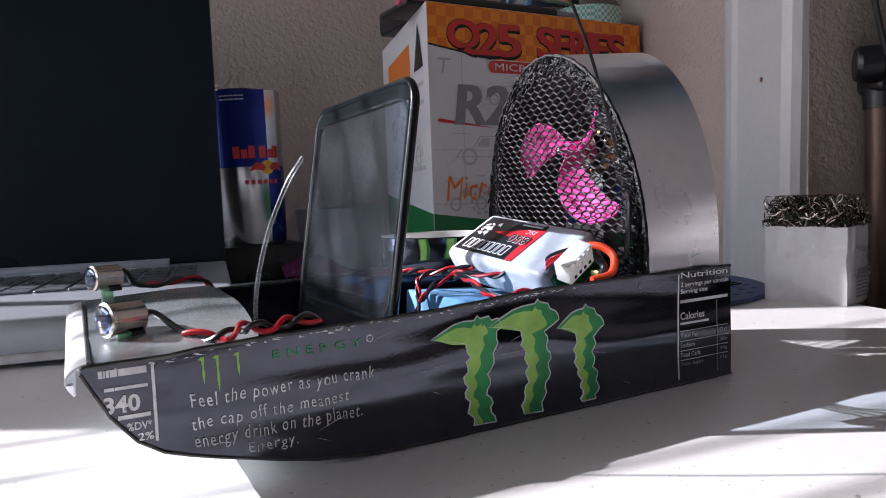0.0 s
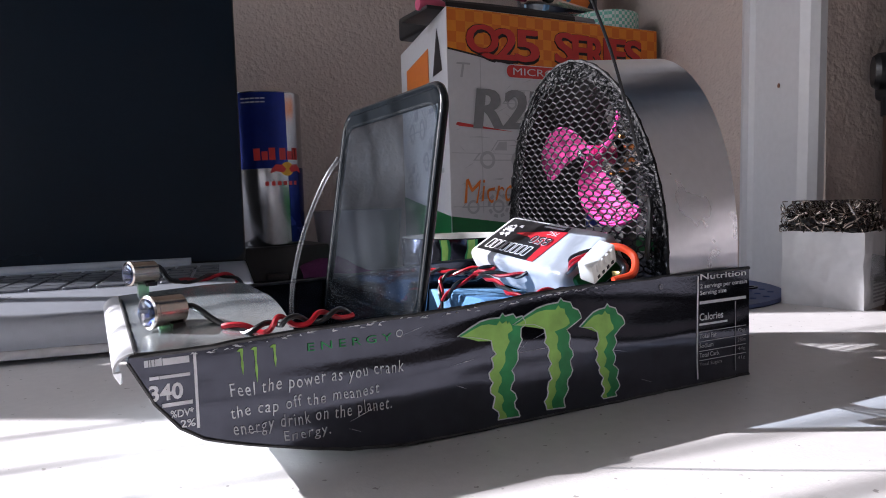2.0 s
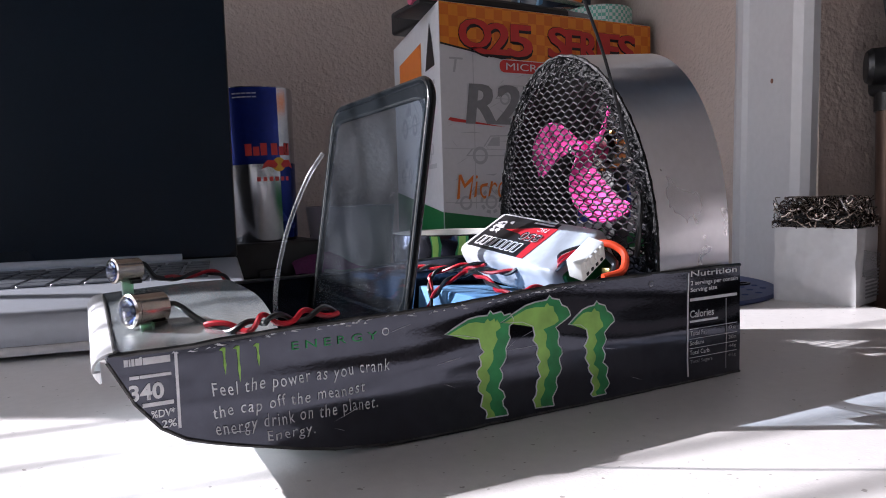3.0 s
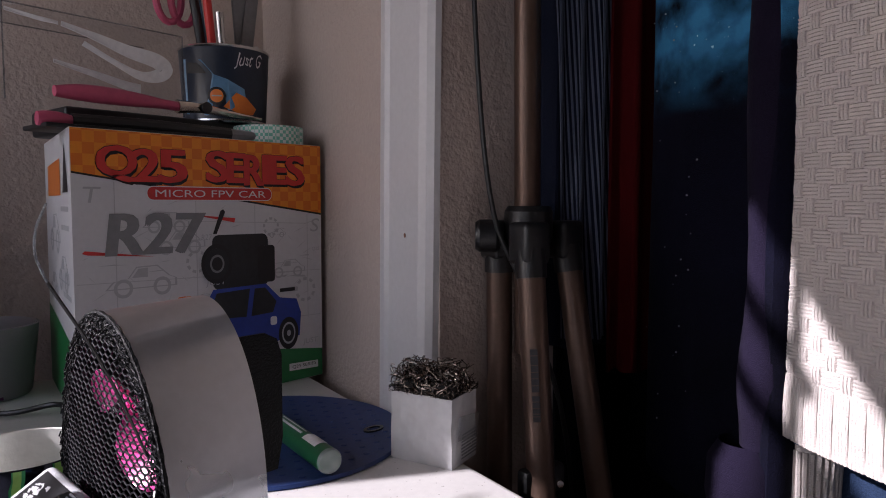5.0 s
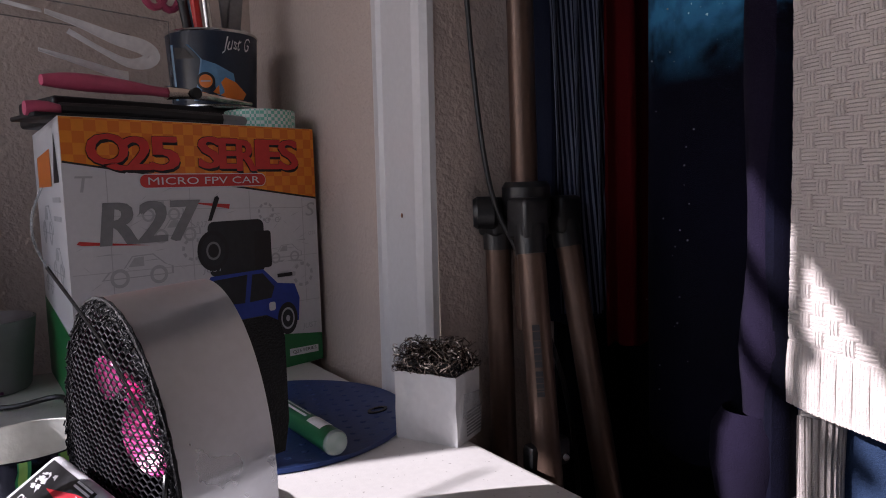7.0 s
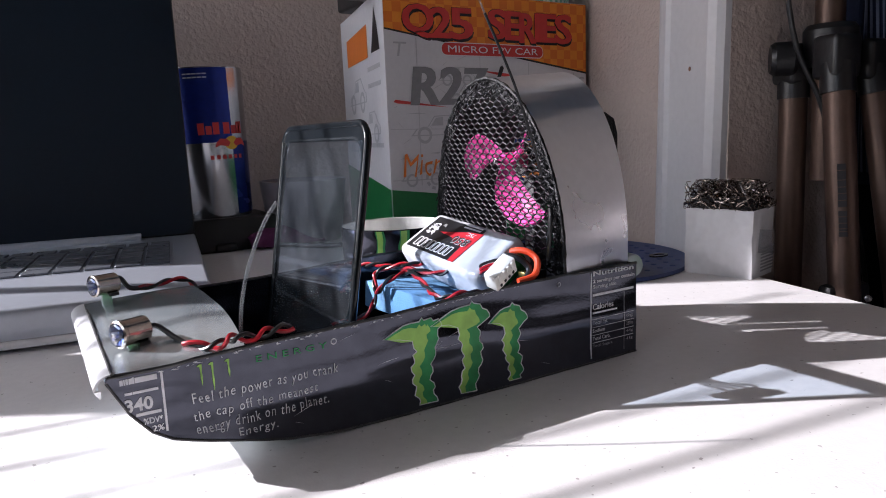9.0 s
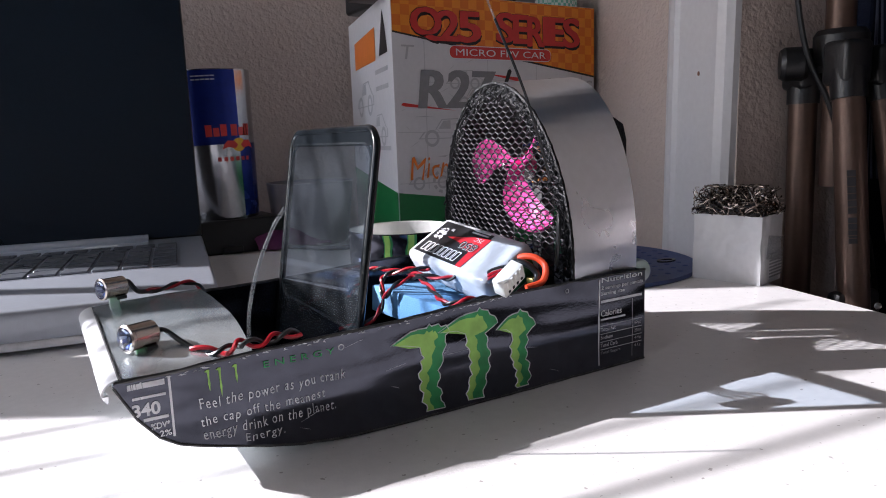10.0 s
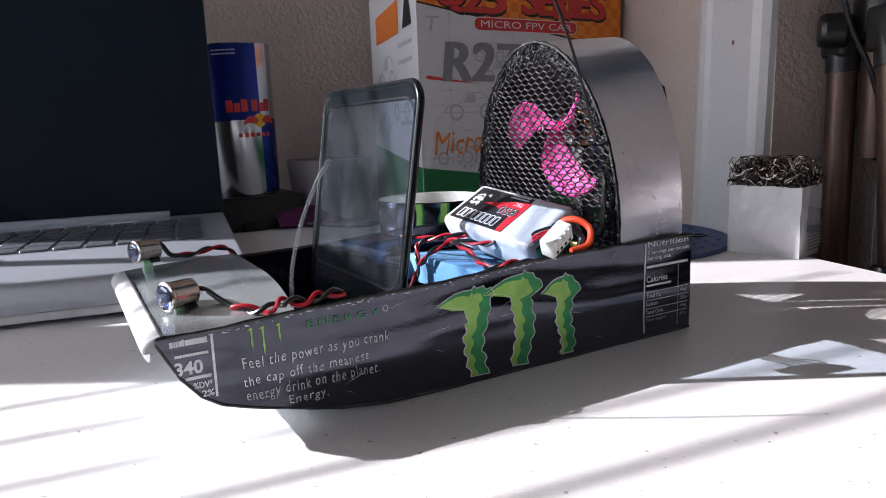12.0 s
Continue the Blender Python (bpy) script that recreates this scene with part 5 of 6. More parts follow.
on_box("red_flash", [(0.0060, 0.1335), (0.0080, 0.1355), (0.0620, 0.1285), (0.0100, 0.1322)], 1, M_REDPRINT)
on_box("red_flash", [(0.0930, 0.1620), (0.1350, 0.1585), (0.1340, 0.1545), (0.1300, 0.1555)], 1, M_REDPRINT)
words("Micro", 0.0500, 0.0190, FACE @ Matrix.Translation((0.0120, 0.0690, 0.0009)), M_ORANGEPRINT, shell, shear=0.2, wobble=0.06)
words("Car", 0.0400, 0.0190, FACE @ Matrix.Translation((0.0740, 0.0750, 0.0009)), M_ORANGEPRINT, shell, shear=0.2, wobble=0.06)
words("14+", 0.0200, 0.0090, FACE @ Matrix.Translation((0.0260, 0.0080, 0.0009)), M_PALEGREY, shell)
words("Ages/edades", 0.0240, 0.0034, FACE @ Matrix.Translation((0.0260, 0.0210, 0.0009)), M_PALEGREY, shell)
bars(0.0100, 0.0130, 0.0060, 0.0180, 1, FACE, M_PALEGREY, shell, "print_block")
on_box("white_label", [(0.1900, 0.0105), (0.2240, 0.0090), (0.2240, 0.0160), (0.1900, 0.0175)], 2, M_WHITEPRINT)
words("Q25 SERIES", 0.0280, 0.0036, FACE @ Matrix.Translation((0.1930, 0.0118, 0.0012)), M_BLACKPRINT, shell)
# faint drawings printed all over the white ground
rnd = random.Random(21)


def faint_car(x, z, s, face=FACE):
    for poly in ([(0, 0.2), (0.1, 0.42), (0.3, 0.48), (0.42, 0.8), (0.72, 0.82), (0.9, 0.5), (1, 0.42), (1, 0.2)],):
        outer = [(x + s * a, z + s * 0.5 * b) for a, b in poly]
        mid = Vector((sum(p[0] for p in outer) / len(outer), sum(p[1] for p in outer) / len(outer)))
        inner = [(mid.x + (a - mid.x) * 0.93, mid.y + (b - mid.y) * 0.90) for a, b in outer]
        part("faint_drawing", frame_ring(outer, inner, 0.00008, face @ Matrix.Translation((0, 0, 0.0001))), M_PALEGREY, shell, smooth=0)
    on_box("faint_drawing", [(x + s * a, z + s * 0.5 * b) for a, b in ((0.36, 0.5), (0.45, 0.74), (0.58, 0.76), (0.58, 0.5))], 0.5, M_PALEGREY, face=face)
    for cx in (0.24, 0.78):
        part("faint_drawing", frame_ring(disc(s * 0.13, 18, x + s * cx, z + s * 0.11), disc(s * 0.085, 18, x + s * cx, z + s * 0.11), 0.00008, face @ Matrix.Translation((0, 0, 0.0003))), M_PALEGREY, shell, smooth=0)


for x, z, s in ((0.052, 0.148, 0.040), (0.022, 0.098, 0.058), (0.060, 0.130, 0.046), (0.170, 0.102, 0.040), (0.010, 0.060, 0.046), (0.060, 0.046, 0.040), (0.168, 0.140, 0.020)):
    faint_car(x, z, s)
M_FAINT = surf("faint grey print", (0.50, 0.49, 0.51), 0.45, var=0.1, bump=0.05)
below_band = lambda x: 0.1925 - 0.147 * x
for x in (0.031, 0.098, 0.155, 0.213):
    on_box("panel_rule", [(x - 0.0003, 0.060), (x + 0.0004, 0.060), (x + 0.0004, below_band(x)), (x - 0.0003, below_band(x))], 0.2, M_FAINT)
for z, x0, x1 in ((0.1100, 0.002, BOXW - 0.002), (0.1560, 0.099, 0.212), (0.0655, 0.002, BOXW - 0.002)):
    on_box("panel_rule", [(x0, z), (x1, z - 0.004), (x1, z - 0.0034), (x0, z + 0.0006)], 0.3, M_FAINT)
for k in range(64):
    x, z = rnd.uniform(0.004, BOXW - 0.022), rnd.uniform(0.064, 0.182)
    dx, dz = rnd.uniform(0.004, 0.017), rnd.choice((-1, 1, 1)) * rnd.uniform(0.0005, 0.009)
    if max(z, z + dz) < below_band(x + dx) - 0.002:
        on_box("sketch_stroke", [(x, z), (x + dx * 0.5, z + dz * 0.5 - 0.0003), (x + dx, z + dz), (x + dx * 0.5, z + dz * 0.5 + 0.0004)], 0.15, M_FAINT)
for x, z, r in ((0.172, 0.150, 0.008), (0.210, 0.088, 0.011), (0.098, 0.122, 0.009), (0.046, 0.066, 0.010)):
    for k in range(9):
        on_box("faint_drawing", [(x + r * math.cos(a) * q, z + r * math.sin(a) * q) for a, q in ((0.7 * k, 0.82), (0.7 * k + 0.4, 0.82), (0.7 * k + 0.4, 1.1), (0.7 * k, 1.1))], 0.5, M_PALEGREY)
for k in range(26):
    x, z = rnd.uniform(0.006, 0.205), rnd.uniform(0.066, 0.150)
    on_box("faint_drawing", [(x, z), (x + rnd.uniform(0.008, 0.03), z + rnd.uniform(-0.002, 0.001)), (x + 0.012, z + 0.0009)], 0.4, M_PALEGREY)
for text, x, z, w, h in (("T", 0.0080, 0.1720, 0.0130, 0.0120), ("S", 0.2160, 0.1440, 0.0110, 0.0130), ("R27", 0.1020, 0.1400, 0.0100, 0.0050), ("JUST", 0.1050, 0.0990, 0.0200, 0.0070), ("JUST", 0.2060, 0.0330, 0.0180, 0.0065), ("Q25", 0.2180, 0.1250, 0.0090, 0.0040)):
    words(text, w, h, FACE @ Matrix.Translation((x, z, 0.0007)), M_PALEGREY, shell, shear=0.15)
# the printed picture: a black camera on a blue car
on_box("picture", [(0.1130, 0.1450), (0.1165, 0.1450), (0.1250, 0.1640), (0.1232, 0.1665), (0.1205, 0.1650)], 2, M_BLACKPRINT, "picture of a stub aerial")
on_box("picture", rounded(0.0560, 0.0480, 0.006, 4, 0.1120, 0.0960), 2, M_DARKGLASS, "picture of a black camera block")
on_box("picture", rounded(0.0180, 0.0340, 0.003, 4, 0.1570, 0.0990), 3, M_BLACKPRINT)
for r, mat in ((0.0175, M_BLACKPRINT), (0.0135, M_DARKGLASS), (0.0080, M_MIDGREY), (0.0060, M_BLACKPRINT)):
    on_box("picture", disc(r, 28, 0.1160, 0.1190, 0.85), 4 + (0.0175 - r) * 90, mat)
on_box("picture", [(0.1000, 0.0560), (0.1010, 0.0780), (0.1120, 0.0965), (0.1650, 0.0975), (0.1800, 0.0830), (0.1990, 0.0800), (0.2040, 0.0660), (0.2020, 0.0440), (0.1760, 0.0420), (0.1000, 0.0440)], 3, M_BLUEPRINT, "picture of a blue car")
on_box("picture", [(0.1060, 0.0710), (0.1150, 0.0930), (0.1480, 0.0945), (0.1440, 0.0690)], 4, M_DARKGLASS)
on_box("picture", [(0.1490, 0.0690), (0.1530, 0.0940), (0.1640, 0.0940), (0.1760, 0.0800), (0.1720, 0.0700)], 4, M_DARKGLASS)
on_box("picture", [(0.1800, 0.0880), (0.1970, 0.0880), (0.1970, 0.0915), (0.1800, 0.0915)], 4, M_BLACKPRINT)
for r, mat in ((0.0155, M_BLACKPRINT), (0.0105, M_PALEGREY), (0.0085, M_DARKGLASS), (0.0030, M_PALEGREY)):
    on_box("picture", disc(r, 28, 0.1890, 0.0480, 0.72), 5 + (0.0155 - r) * 90, mat)
on_box("picture", rounded(0.0070, 0.0080, 0.002, 3, 0.1690, 0.0580), 5, M_WHITEPRINT)
# the side face
SIDE = Matrix.Translation((0.042, 0.183, 0)) @ pose(0, 0, 0, 90, 0, math.degrees(math.atan2(-0.183, -0.042))) @ Matrix.Translation((0, 0, 0.0001))
on_box("green_band", [(0.0004, 0.0004), (0.1874, 0.0004), (0.1874, 0.0580), (0.0004, 0.0760)], 1, M_GREENPRINT, face=SIDE)
on_box("orange_patch", [(0.030, 0.178), (0.125, 0.178), (0.125, 0.208), (0.030, 0.205)], 1, M_ORANGEPRINT, face=SIDE)
on_box("picture", [(0.140, 0.180), (0.172, 0.180), (0.164, 0.204), (0.157, 0.218), (0.151, 0.204)], 1, M_BLACKPRINT, face=SIDE)
for x, z, s in ((0.03, 0.13, 0.08), (0.09, 0.10, 0.07), (0.02, 0.085, 0.06)):
    faint_car(x, z, s, SIDE)
for z in (0.165, 0.150, 0.095):
    bars(0.12, z, 0.05, 0.004, 4, SIDE, M_PALEGREY, shell, "print_block", seed=int(z * 1000))

# on top of the box
TOP = BOXH
single("tool_case", block((0.0, 0.012, 0.0), (0.190, 0.085, 0.022), 0.003, 3), M_BLACK, "flat black tool case lying on the box", "tool case", pose(0.306, 0.556, TOP, 0, 0, 2))
case = thing("clear_case", "empty clear plastic case with bright reflections", "plastic case", pose(0.262, 0.562, TOP + 0.022, 0, 0, 3))
for a, b, c, bulge in (((0, 0, 0), (0.145, 0, 0), (0, 0, 0.072), (0, -0.0015, 0)), ((0, 0.070, 0), (0, -0.070, 0), (0, 0, 0.072), (-0.001, 0, 0)), ((0.145, 0, 0), (0, 0.070, 0), (0, 0, 0.072), (0.001, 0, 0)), ((0, 0, 0.072), (0.145, 0, 0), (0, 0.070, 0), (0, 0, 0.001))):
    a, b, c, bulge = Vector(a), Vector(b), Vector(c), Vector(bulge)
    bm = bmesh.new()
    film = [[bm.verts.new(a + b * (i / 8) + c * (j / 6) + bulge * math.sin(math.pi * i / 8) * math.sin(math.pi * j / 6)) for i in range(9)] for j in range(7)]
    for j in range(6):
        for i in range(8):
            bm.faces.new((film[j][i], film[j][i + 1], film[j + 1][i + 1], film[j + 1][i]))
    part("film_panel", bm, M_CLEARCASE, case)
for p, q in (((0, 0, 0.072), (0.145, 0, 0.072)), ((0, 0, 0), (0, 0, 0.072)), ((0.145, 0, 0), (0.145, 0, 0.072)), ((0, 0.070, 0.072), (0.145, 0.070, 0.072))):
    part("welded_edge", tube([p, q], 0.0006, 6, soft=0), M_STRING, case)
# white ribbons modelled in place of the window's reflections on the clear film
M_FILM_GLARE = surf("white painted film reflection", (0.93, 0.93, 0.94), 0.12, spec=0.9)


def ribbon(pts, wide):
    """A flat band whose width stands upright, along a path."""
    path = smooth_path(pts, 8)

    def fn(u, v):
        f = u * (len(path) - 1)
        i = min(int(f), len(path) - 2)
        p = path[i].lerp(path[i + 1], f - i)
        d = (path[i + 1] - path[i]).normalized()
        n = Vector((-d.z, 0, d.x))
        return p + n * (v - 0.5) * wide(u) + Vector((0, 0.0010 * math.sin(5 * u + 2 * v), 0))
    return sheet(fn, 40, 5, 0.0008)


part("reflection_band", ribbon([(0.046, 0.010, 0.066), (0.074, 0.010, 0.060), (0.100, 0.010, 0.053), (0.124, 0.010, 0.049), (0.135, 0.012, 0.043), (0.128, 0.014, 0.036), (0.112, 0.014, 0.034), (0.090, 0.014, 0.042), (0.064, 0.014, 0.054)], lambda u: 0.0042 + 0.0095 * math.sin(math.pi * min(1, u * 1.1)) ** 1.5), M_FILM_GLARE, case, "curled white band standing in for reflections on the film")
part("reflection_band", ribbon([(0.040, 0.012, 0.036), (0.070, 0.012, 0.030), (0.098, 0.014, 0.024), (0.112, 0.014, 0.022)], lambda u: 0.0030 + 0.0065 * u), M_FILM_GLARE, case)
part("reflection_band", ribbon([(0.006, 0.012, 0.070), (0.030, 0.012, 0.067), (0.044, 0.012, 0.066)], lambda u: 0.0030), M_FILM_GLARE, case)
cup = thing("pen_cup", "navy enamel cup with printed car, full of pens and tools", "cup", Matrix.Translation((0.470, 0.606, TOP + 0.022)))
part("cup_wall", lathe([(0.0, 0.0), (0.0385, 0.0), (0.0400, 0.002), (0.0435, 0.0700), (0.0442, 0.0715), (0.0432, 0.0730), (0.0420, 0.0715), (0.0385, 0.004), (0.0, 0.003)], 56), M_CUP, cup)
part("rim", lathe([(0.0437, 0.0705), (0.0446, 0.0718), (0.0437, 0.0733), (0.0426, 0.0720), (0.0437, 0.0705)], 56), M_STEEL, cup, "pale metal rim")
part("foot_ring", lathe([(0.0388, -0.0002), (0.0404, 0.0012), (0.0402, 0.0028), (0.0392, 0.0030)], 56), M_STEEL, cup, "pale metal foot")


def round_cup(p):
    a = radians(243) + p.x / 0.042
    r = 0.0402 + 0.0035 * p.z / 0.07 + 0.0003 - p.y
    return Vector((r * math.cos(a), r * math.sin(a), p.z))


for poly, lift, mat, label in (([(-0.046, 0.008), (-0.020, 0.006), (0.004, 0.012), (0.018, 0.022), (0.016, 0.032), (0.0, 0.040), (-0.012, 0.044), (-0.024, 0.058), (-0.046, 0.060)], 0.0002, M_PALEBLUE, "pale blue printed car"), ([(-0.004, 0.014), (0.012, 0.008), (0.026, 0.008), (0.030, 0.014), (0.018, 0.024), (0.008, 0.028)], 0.0004, M_ORANGEPRINT, "orange printed wing"), ([(-0.040, 0.046), (-0.040, 0.0565), (-0.028, 0.0550), (-0.019, 0.0450)], 0.0006, M_BLACKPRINT, ""), (disc(0.0085, 20, -0.010, 0.024), 0.0006, M_BLACKPRINT, ""), (disc(0.0062, 20, -0.010, 0.024), 0.0008, M_ORANGEPRINT, ""), ([(-0.0145, 0.0235), (-0.0055, 0.0235), (-0.0055, 0.0247), (-0.0145, 0.0247)], 0.0010, M_PALEGREY, ""), ([(-0.002, 0.004), (0.030, 0.0025), (0.030, 0.0060), (0.010, 0.0075)], 0.0004, M_BLACKPRINT, "")):
    bm = plate(poly, 0.0001, pose(0, -lift, 0, 90, 0, 0))
    for v in bm.verts:
        v.co = round_cup(v.co)
    part("printed_car", bm, mat, cup, label, smooth=0)
words("Just G", 0.0300, 0.0165, pose(0.006, -0.0004, 0.050, 90, 0, 0), M_WHITEPRINT, cup, shear=0.35, bend=round_cup, wobble=0.05)
part("pen", tube([(-0.012, -0.010, 0.010), (-0.030, -0.016, 0.150)], 0.0042, 12, soft=0), M_REDPRINT, cup, "red pen")
part("pen", tube([(-0.005, -0.014, 0.010), (-0.020, -0.026, 0.105)], 0.0040, 12, soft=0), M_STEEL, cup, "knurled steel and red knife")
part("pen", tube([(-0.016, -0.004, 0.010), (-0.040, -0.006, 0.150)], 0.0045, 12, soft=0), M_BLACK, cup, "black pen")
part("pen", tube([(-0.010, 0.002, 0.010), (-0.032, 0.000, 0.150)], 0.0032, 12, soft=0), M_PALEBLUE, cup, "blue pen")
part("tool", block((-0.004, -0.010, 0.010), (0.012, -0.007, 0.170), 0.002, m=pose(0.004, 0, 0, 0, 9, 8)), M_MIDGREY, cup, "grey metal spanner")
part("tool", block((-0.008, -0.012, 0.010), (0.008, -0.008, 0.160), 0.003, m=pose(0.026, 0.006, 0, 0, -4, -6)), M_MIDGREY, cup, "grey folding tool")
part("tool_bolt", lathe([(0.0, 0), (0.004, 0), (0.004, 0.006), (0.0, 0.006)], 14, m=pose(0.022, -0.018, 0.076, 90, 0, 0)), M_STEEL, cup)
for c in (-0.045, -0.030):
    part("scissor_loop", tube([(c - 0.006 + 0.016 * math.cos(a) * 0.8, 0.012, 0.120 + 0.024 * math.sin(a)) for a in (2 * math.pi * k / 20 for k in range(21))], 0.0035, 8, soft=0), M_PINKGRIP, cup, "red and grey scissor handle")
for k, (z, y, x0, label) in enumerate(((0.0300, 0.5500, 0.296, "pliers with pink rubber grips"), (0.0060, 0.5400, 0.282, "pliers with a pink grip in a black sleeve"))):
    pl = thing("pliers", label, "pliers", pose(x0, y, TOP + z, 0, 0, 3 - 5 * k), "pliers on the box")
    if k == 0:
        part("grip", tube([(-0.004, 0, 0.0), (0.020, 0, 0.001), (0.060, 0, 0.0005), (0.098, 0, -0.001)], lambda t: 0.0042 + 0.0028 * math.sin(math.pi * min(1, t * 1.15)), 12), M_PINKGRIP, pl, "pink rubber grip")
        part("jaw", tube([(0.097, 0, -0.001), (0.118, 0, 0.0), (0.150, 0, -0.002), (0.186, 0, -0.004)], lambda t: 0.0062 - 0.0048 * t, 8), M_CHROME, pl, "dull steel jaw")
        part("pivot", lathe([(0, 0), (0.005, 0), (0.005, 0.0035), (0, 0.0035)], 18, m=pose(0.122, -0.005, 0, 90, 0, 0)), M_BLACK, pl)
    else:
        part("grip", tube([(-0.006, 0, 0.001), (0.010, 0, 0.001), (0.022, 0, 0.001)], lambda t: 0.0040 + 0.0022 * math.sin(math.pi * min(1, 0.2 + t)), 12), M_PINKGRIP, pl, "pink grip end")
        part("sleeve", tube([(0.018, 0, 0.001), (0.08, 0, 0.0015), (0.150, 0, 0.0)], 0.0058, 10), M_BLACK, pl, "black sleeve")
        part("jaw", tube([(0.148, 0, 0.0), (0.170, 0, 0.0), (0.190, 0, 0.0)], lambda t: 0.0055 - 0.002 * t, 8), M_MIDGREY, pl, "dull steel jaw")
single("tape_roll", lathe([(0.0150, 0.0), (0.0325, 0.0), (0.0330, 0.0005), (0.0330, 0.0165), (0.0325, 0.0170), (0.0150, 0.0170), (0.0150, 0.0)], 56), M_MINT, "roll of white tape with green check print", "tape", Matrix.Translation((0.4830, 0.5490, TOP)))
single("black_sheet", block((0.0, 0.0, 0.0), (0.14, 0.05, 0.0035), 0.001), M_BLACK, "thin black plastic tray at the box edge", "tray", pose(0.278, 0.527, TOP, 0, 0, 1))

# blue mat, marker, carton with steel wool
mat_thing = thing("mat", "round navy rubber mat with raised dots", "mat", Matrix.Translation((0.3780, 0.3950, 0)))
part("mat_disc", lathe([(0.0, 0.0), (0.0975, 0.0), (0.0985, 0.001), (0.0975, 0.0030), (0.0, 0.0030)], 72), M_BLUEMAT, mat_thing)
dotbm = lathe([(0.0024, 0.0), (0.0019, 0.0006), (0.0, 0.0009)], 10)
dot_mesh = finish(dotbm, "dot", M_BLUEMAT)
for i in range(-7, 8):
    for j in range(-7, 8):
        x, y = i * 0.0132 + 0.0066 * (j % 2), j * 0.0118
        if math.hypot(x, y) < 0.090:
            ob = new("dot", dot_mesh)
            ob.parent = mat_thing
            ob.location = (x, y, 0.0030)
part("hanging_hole", lathe([(0.0050, 0.0), (0.0075, 0.0), (0.0075, 0.0012), (0.0050, 0.0012), (0.0050, 0.0)], 20, m=Matrix.Translation((0.0560, -0.0500, 0.0030)) @ Matrix.Diagonal((1.2, 0.7, 1, 1))), M_GLOSSBLACK, mat_thing, "oval hanging hole")
pen = thing("marker", "green marker pen with a printed white label", "marker", Matrix.Translation((0.3585, 0.3010, 0.0031)))
axis = Vector((0.225, 0.974, 0)).to_track_quat("Z", "Y").to_matrix().to_4x4()
PEN = Matrix.Translation((0.3587, 0.3010, 0.0112)) @ axis
part("barrel", lathe([(0.0, 0.0010), (0.0060, 0.0006), (0.0078, 0.0020), (0.0080, 0.0040), (0.0080, 0.100), (0.0068, 0.103), (0.0068, 0.134), (0.0, 0.136)], 32, m=PEN), M_PENGREEN, pen, world=True)
part("end_plug", lathe([(0.0, 0.0), (0.0050, -0.0004), (0.0074, 0.0004), (0.0082, 0.0022), (0.0081, 0.0034)], 32, m=PEN), clear("frosted end plug", haze=0.25, tint=(0.7, 0.85, 0.75), rough=0.3), pen, "frosted end plug", world=True)
above = axis.inverted() @ Vector((-0.1, -0.35, 0.9))
ua = math.degrees(math.atan2(above.y, above.x))
for z0, z1, a0, a1, mat in ((0.014, 0.034, ua - 34, ua + 34, M_WHITEPRINT), (0.040, 0.095, ua - 20, ua - 8, M_WHITEPRINT), (0.040, 0.080, ua + 6, ua + 13, M_WHITEPRINT)):
    bm = sheet(lambda u, v, z0=z0, z1=z1, a0=a0, a1=a1: PEN @ Vector((0.0083 * math.cos(radians(lerp(a0, a1, u))), 0.0083 * math.sin(radians(lerp(a0, a1, u))), lerp(z0, z1, v))), 8, 4, 0.0001)
    part("label", bm, mat, pen, world=True)
WB = pose(0.4200, 0.2550, 0, 0, 0, 12)
wb = thing("small_carton", "small white paper carton stuffed with steel wool", "carton", WB)
cl, cw, ch = 0.0335, 0.0470, 0.0460
for name, lo, hi in (("wall_panel", (0, 0, 0), (cl, 0.0008, ch)), ("wall_panel", (0, cw - 0.0008, 0), (cl, cw, ch)), ("wall_panel", (0, 0.0008, 0), (0.0008, cw - 0.0008, ch)), ("wall_panel", (cl - 0.0008, 0.0008, 0), (cl, cw - 0.0008, ch)), ("bottom", (0.0008, 0.0008, 0), (cl - 0.0008, cw - 0.0008, 0.0010))):
    bm = block(lo, hi)
    bmesh.ops.subdivide_edges(bm, edges=[e for e in bm.edges if e.calc_length() > 0.02], cuts=6, use_grid_fill=True)
    for v in bm.verts:
        q = v.co
        edge = math.sin(math.pi * min(1, max(0, q.z / ch)))
        v.co = q + Vector((0.0012 * noise.noise((q.x * 60, q.y * 60, q.z * 60)) * edge, 0.0012 * noise.noise((q.y * 50, q.z * 60, q.x * 50)) * edge, 0.0010 * noise.noise((q.x * 90, q.y * 90, 2)) if q.z > ch - 0.001 else 0))
    part(name, bm, M_PAPER, wb)
TAPE = clear("clear parcel tape", haze=0.12, tint=(0.97, 0.97, 0.97), rough=0.08)
part("clear_tape", block((cl + 0.0010, 0.002, 0.002), (cl + 0.0013, cw - 0.002, 0.030)), TAPE, wb, "strip of clear tape", smooth=0)
part("clear_tape", block((0.004, -0.0012, 0.018), (cl - 0.002, -0.0009, 0.034), m=pose(0, 0, 0, 0, 8, 0)), TAPE, wb, "strip of clear tape", smooth=0)
for k in range(8):
    bars(0.004, 0.004 + k * 0.0022, 0.022, 0.0011, 6, pose(cl - 0.004, -0.0008, 0, 90, 0, 0) @ Matrix.Translation((-0.023, 0, 0.0006)), M_MIDGREY, wb, "print_block", seed=30 + k)
rnd = random.Random(12)
bm = bmesh.new()
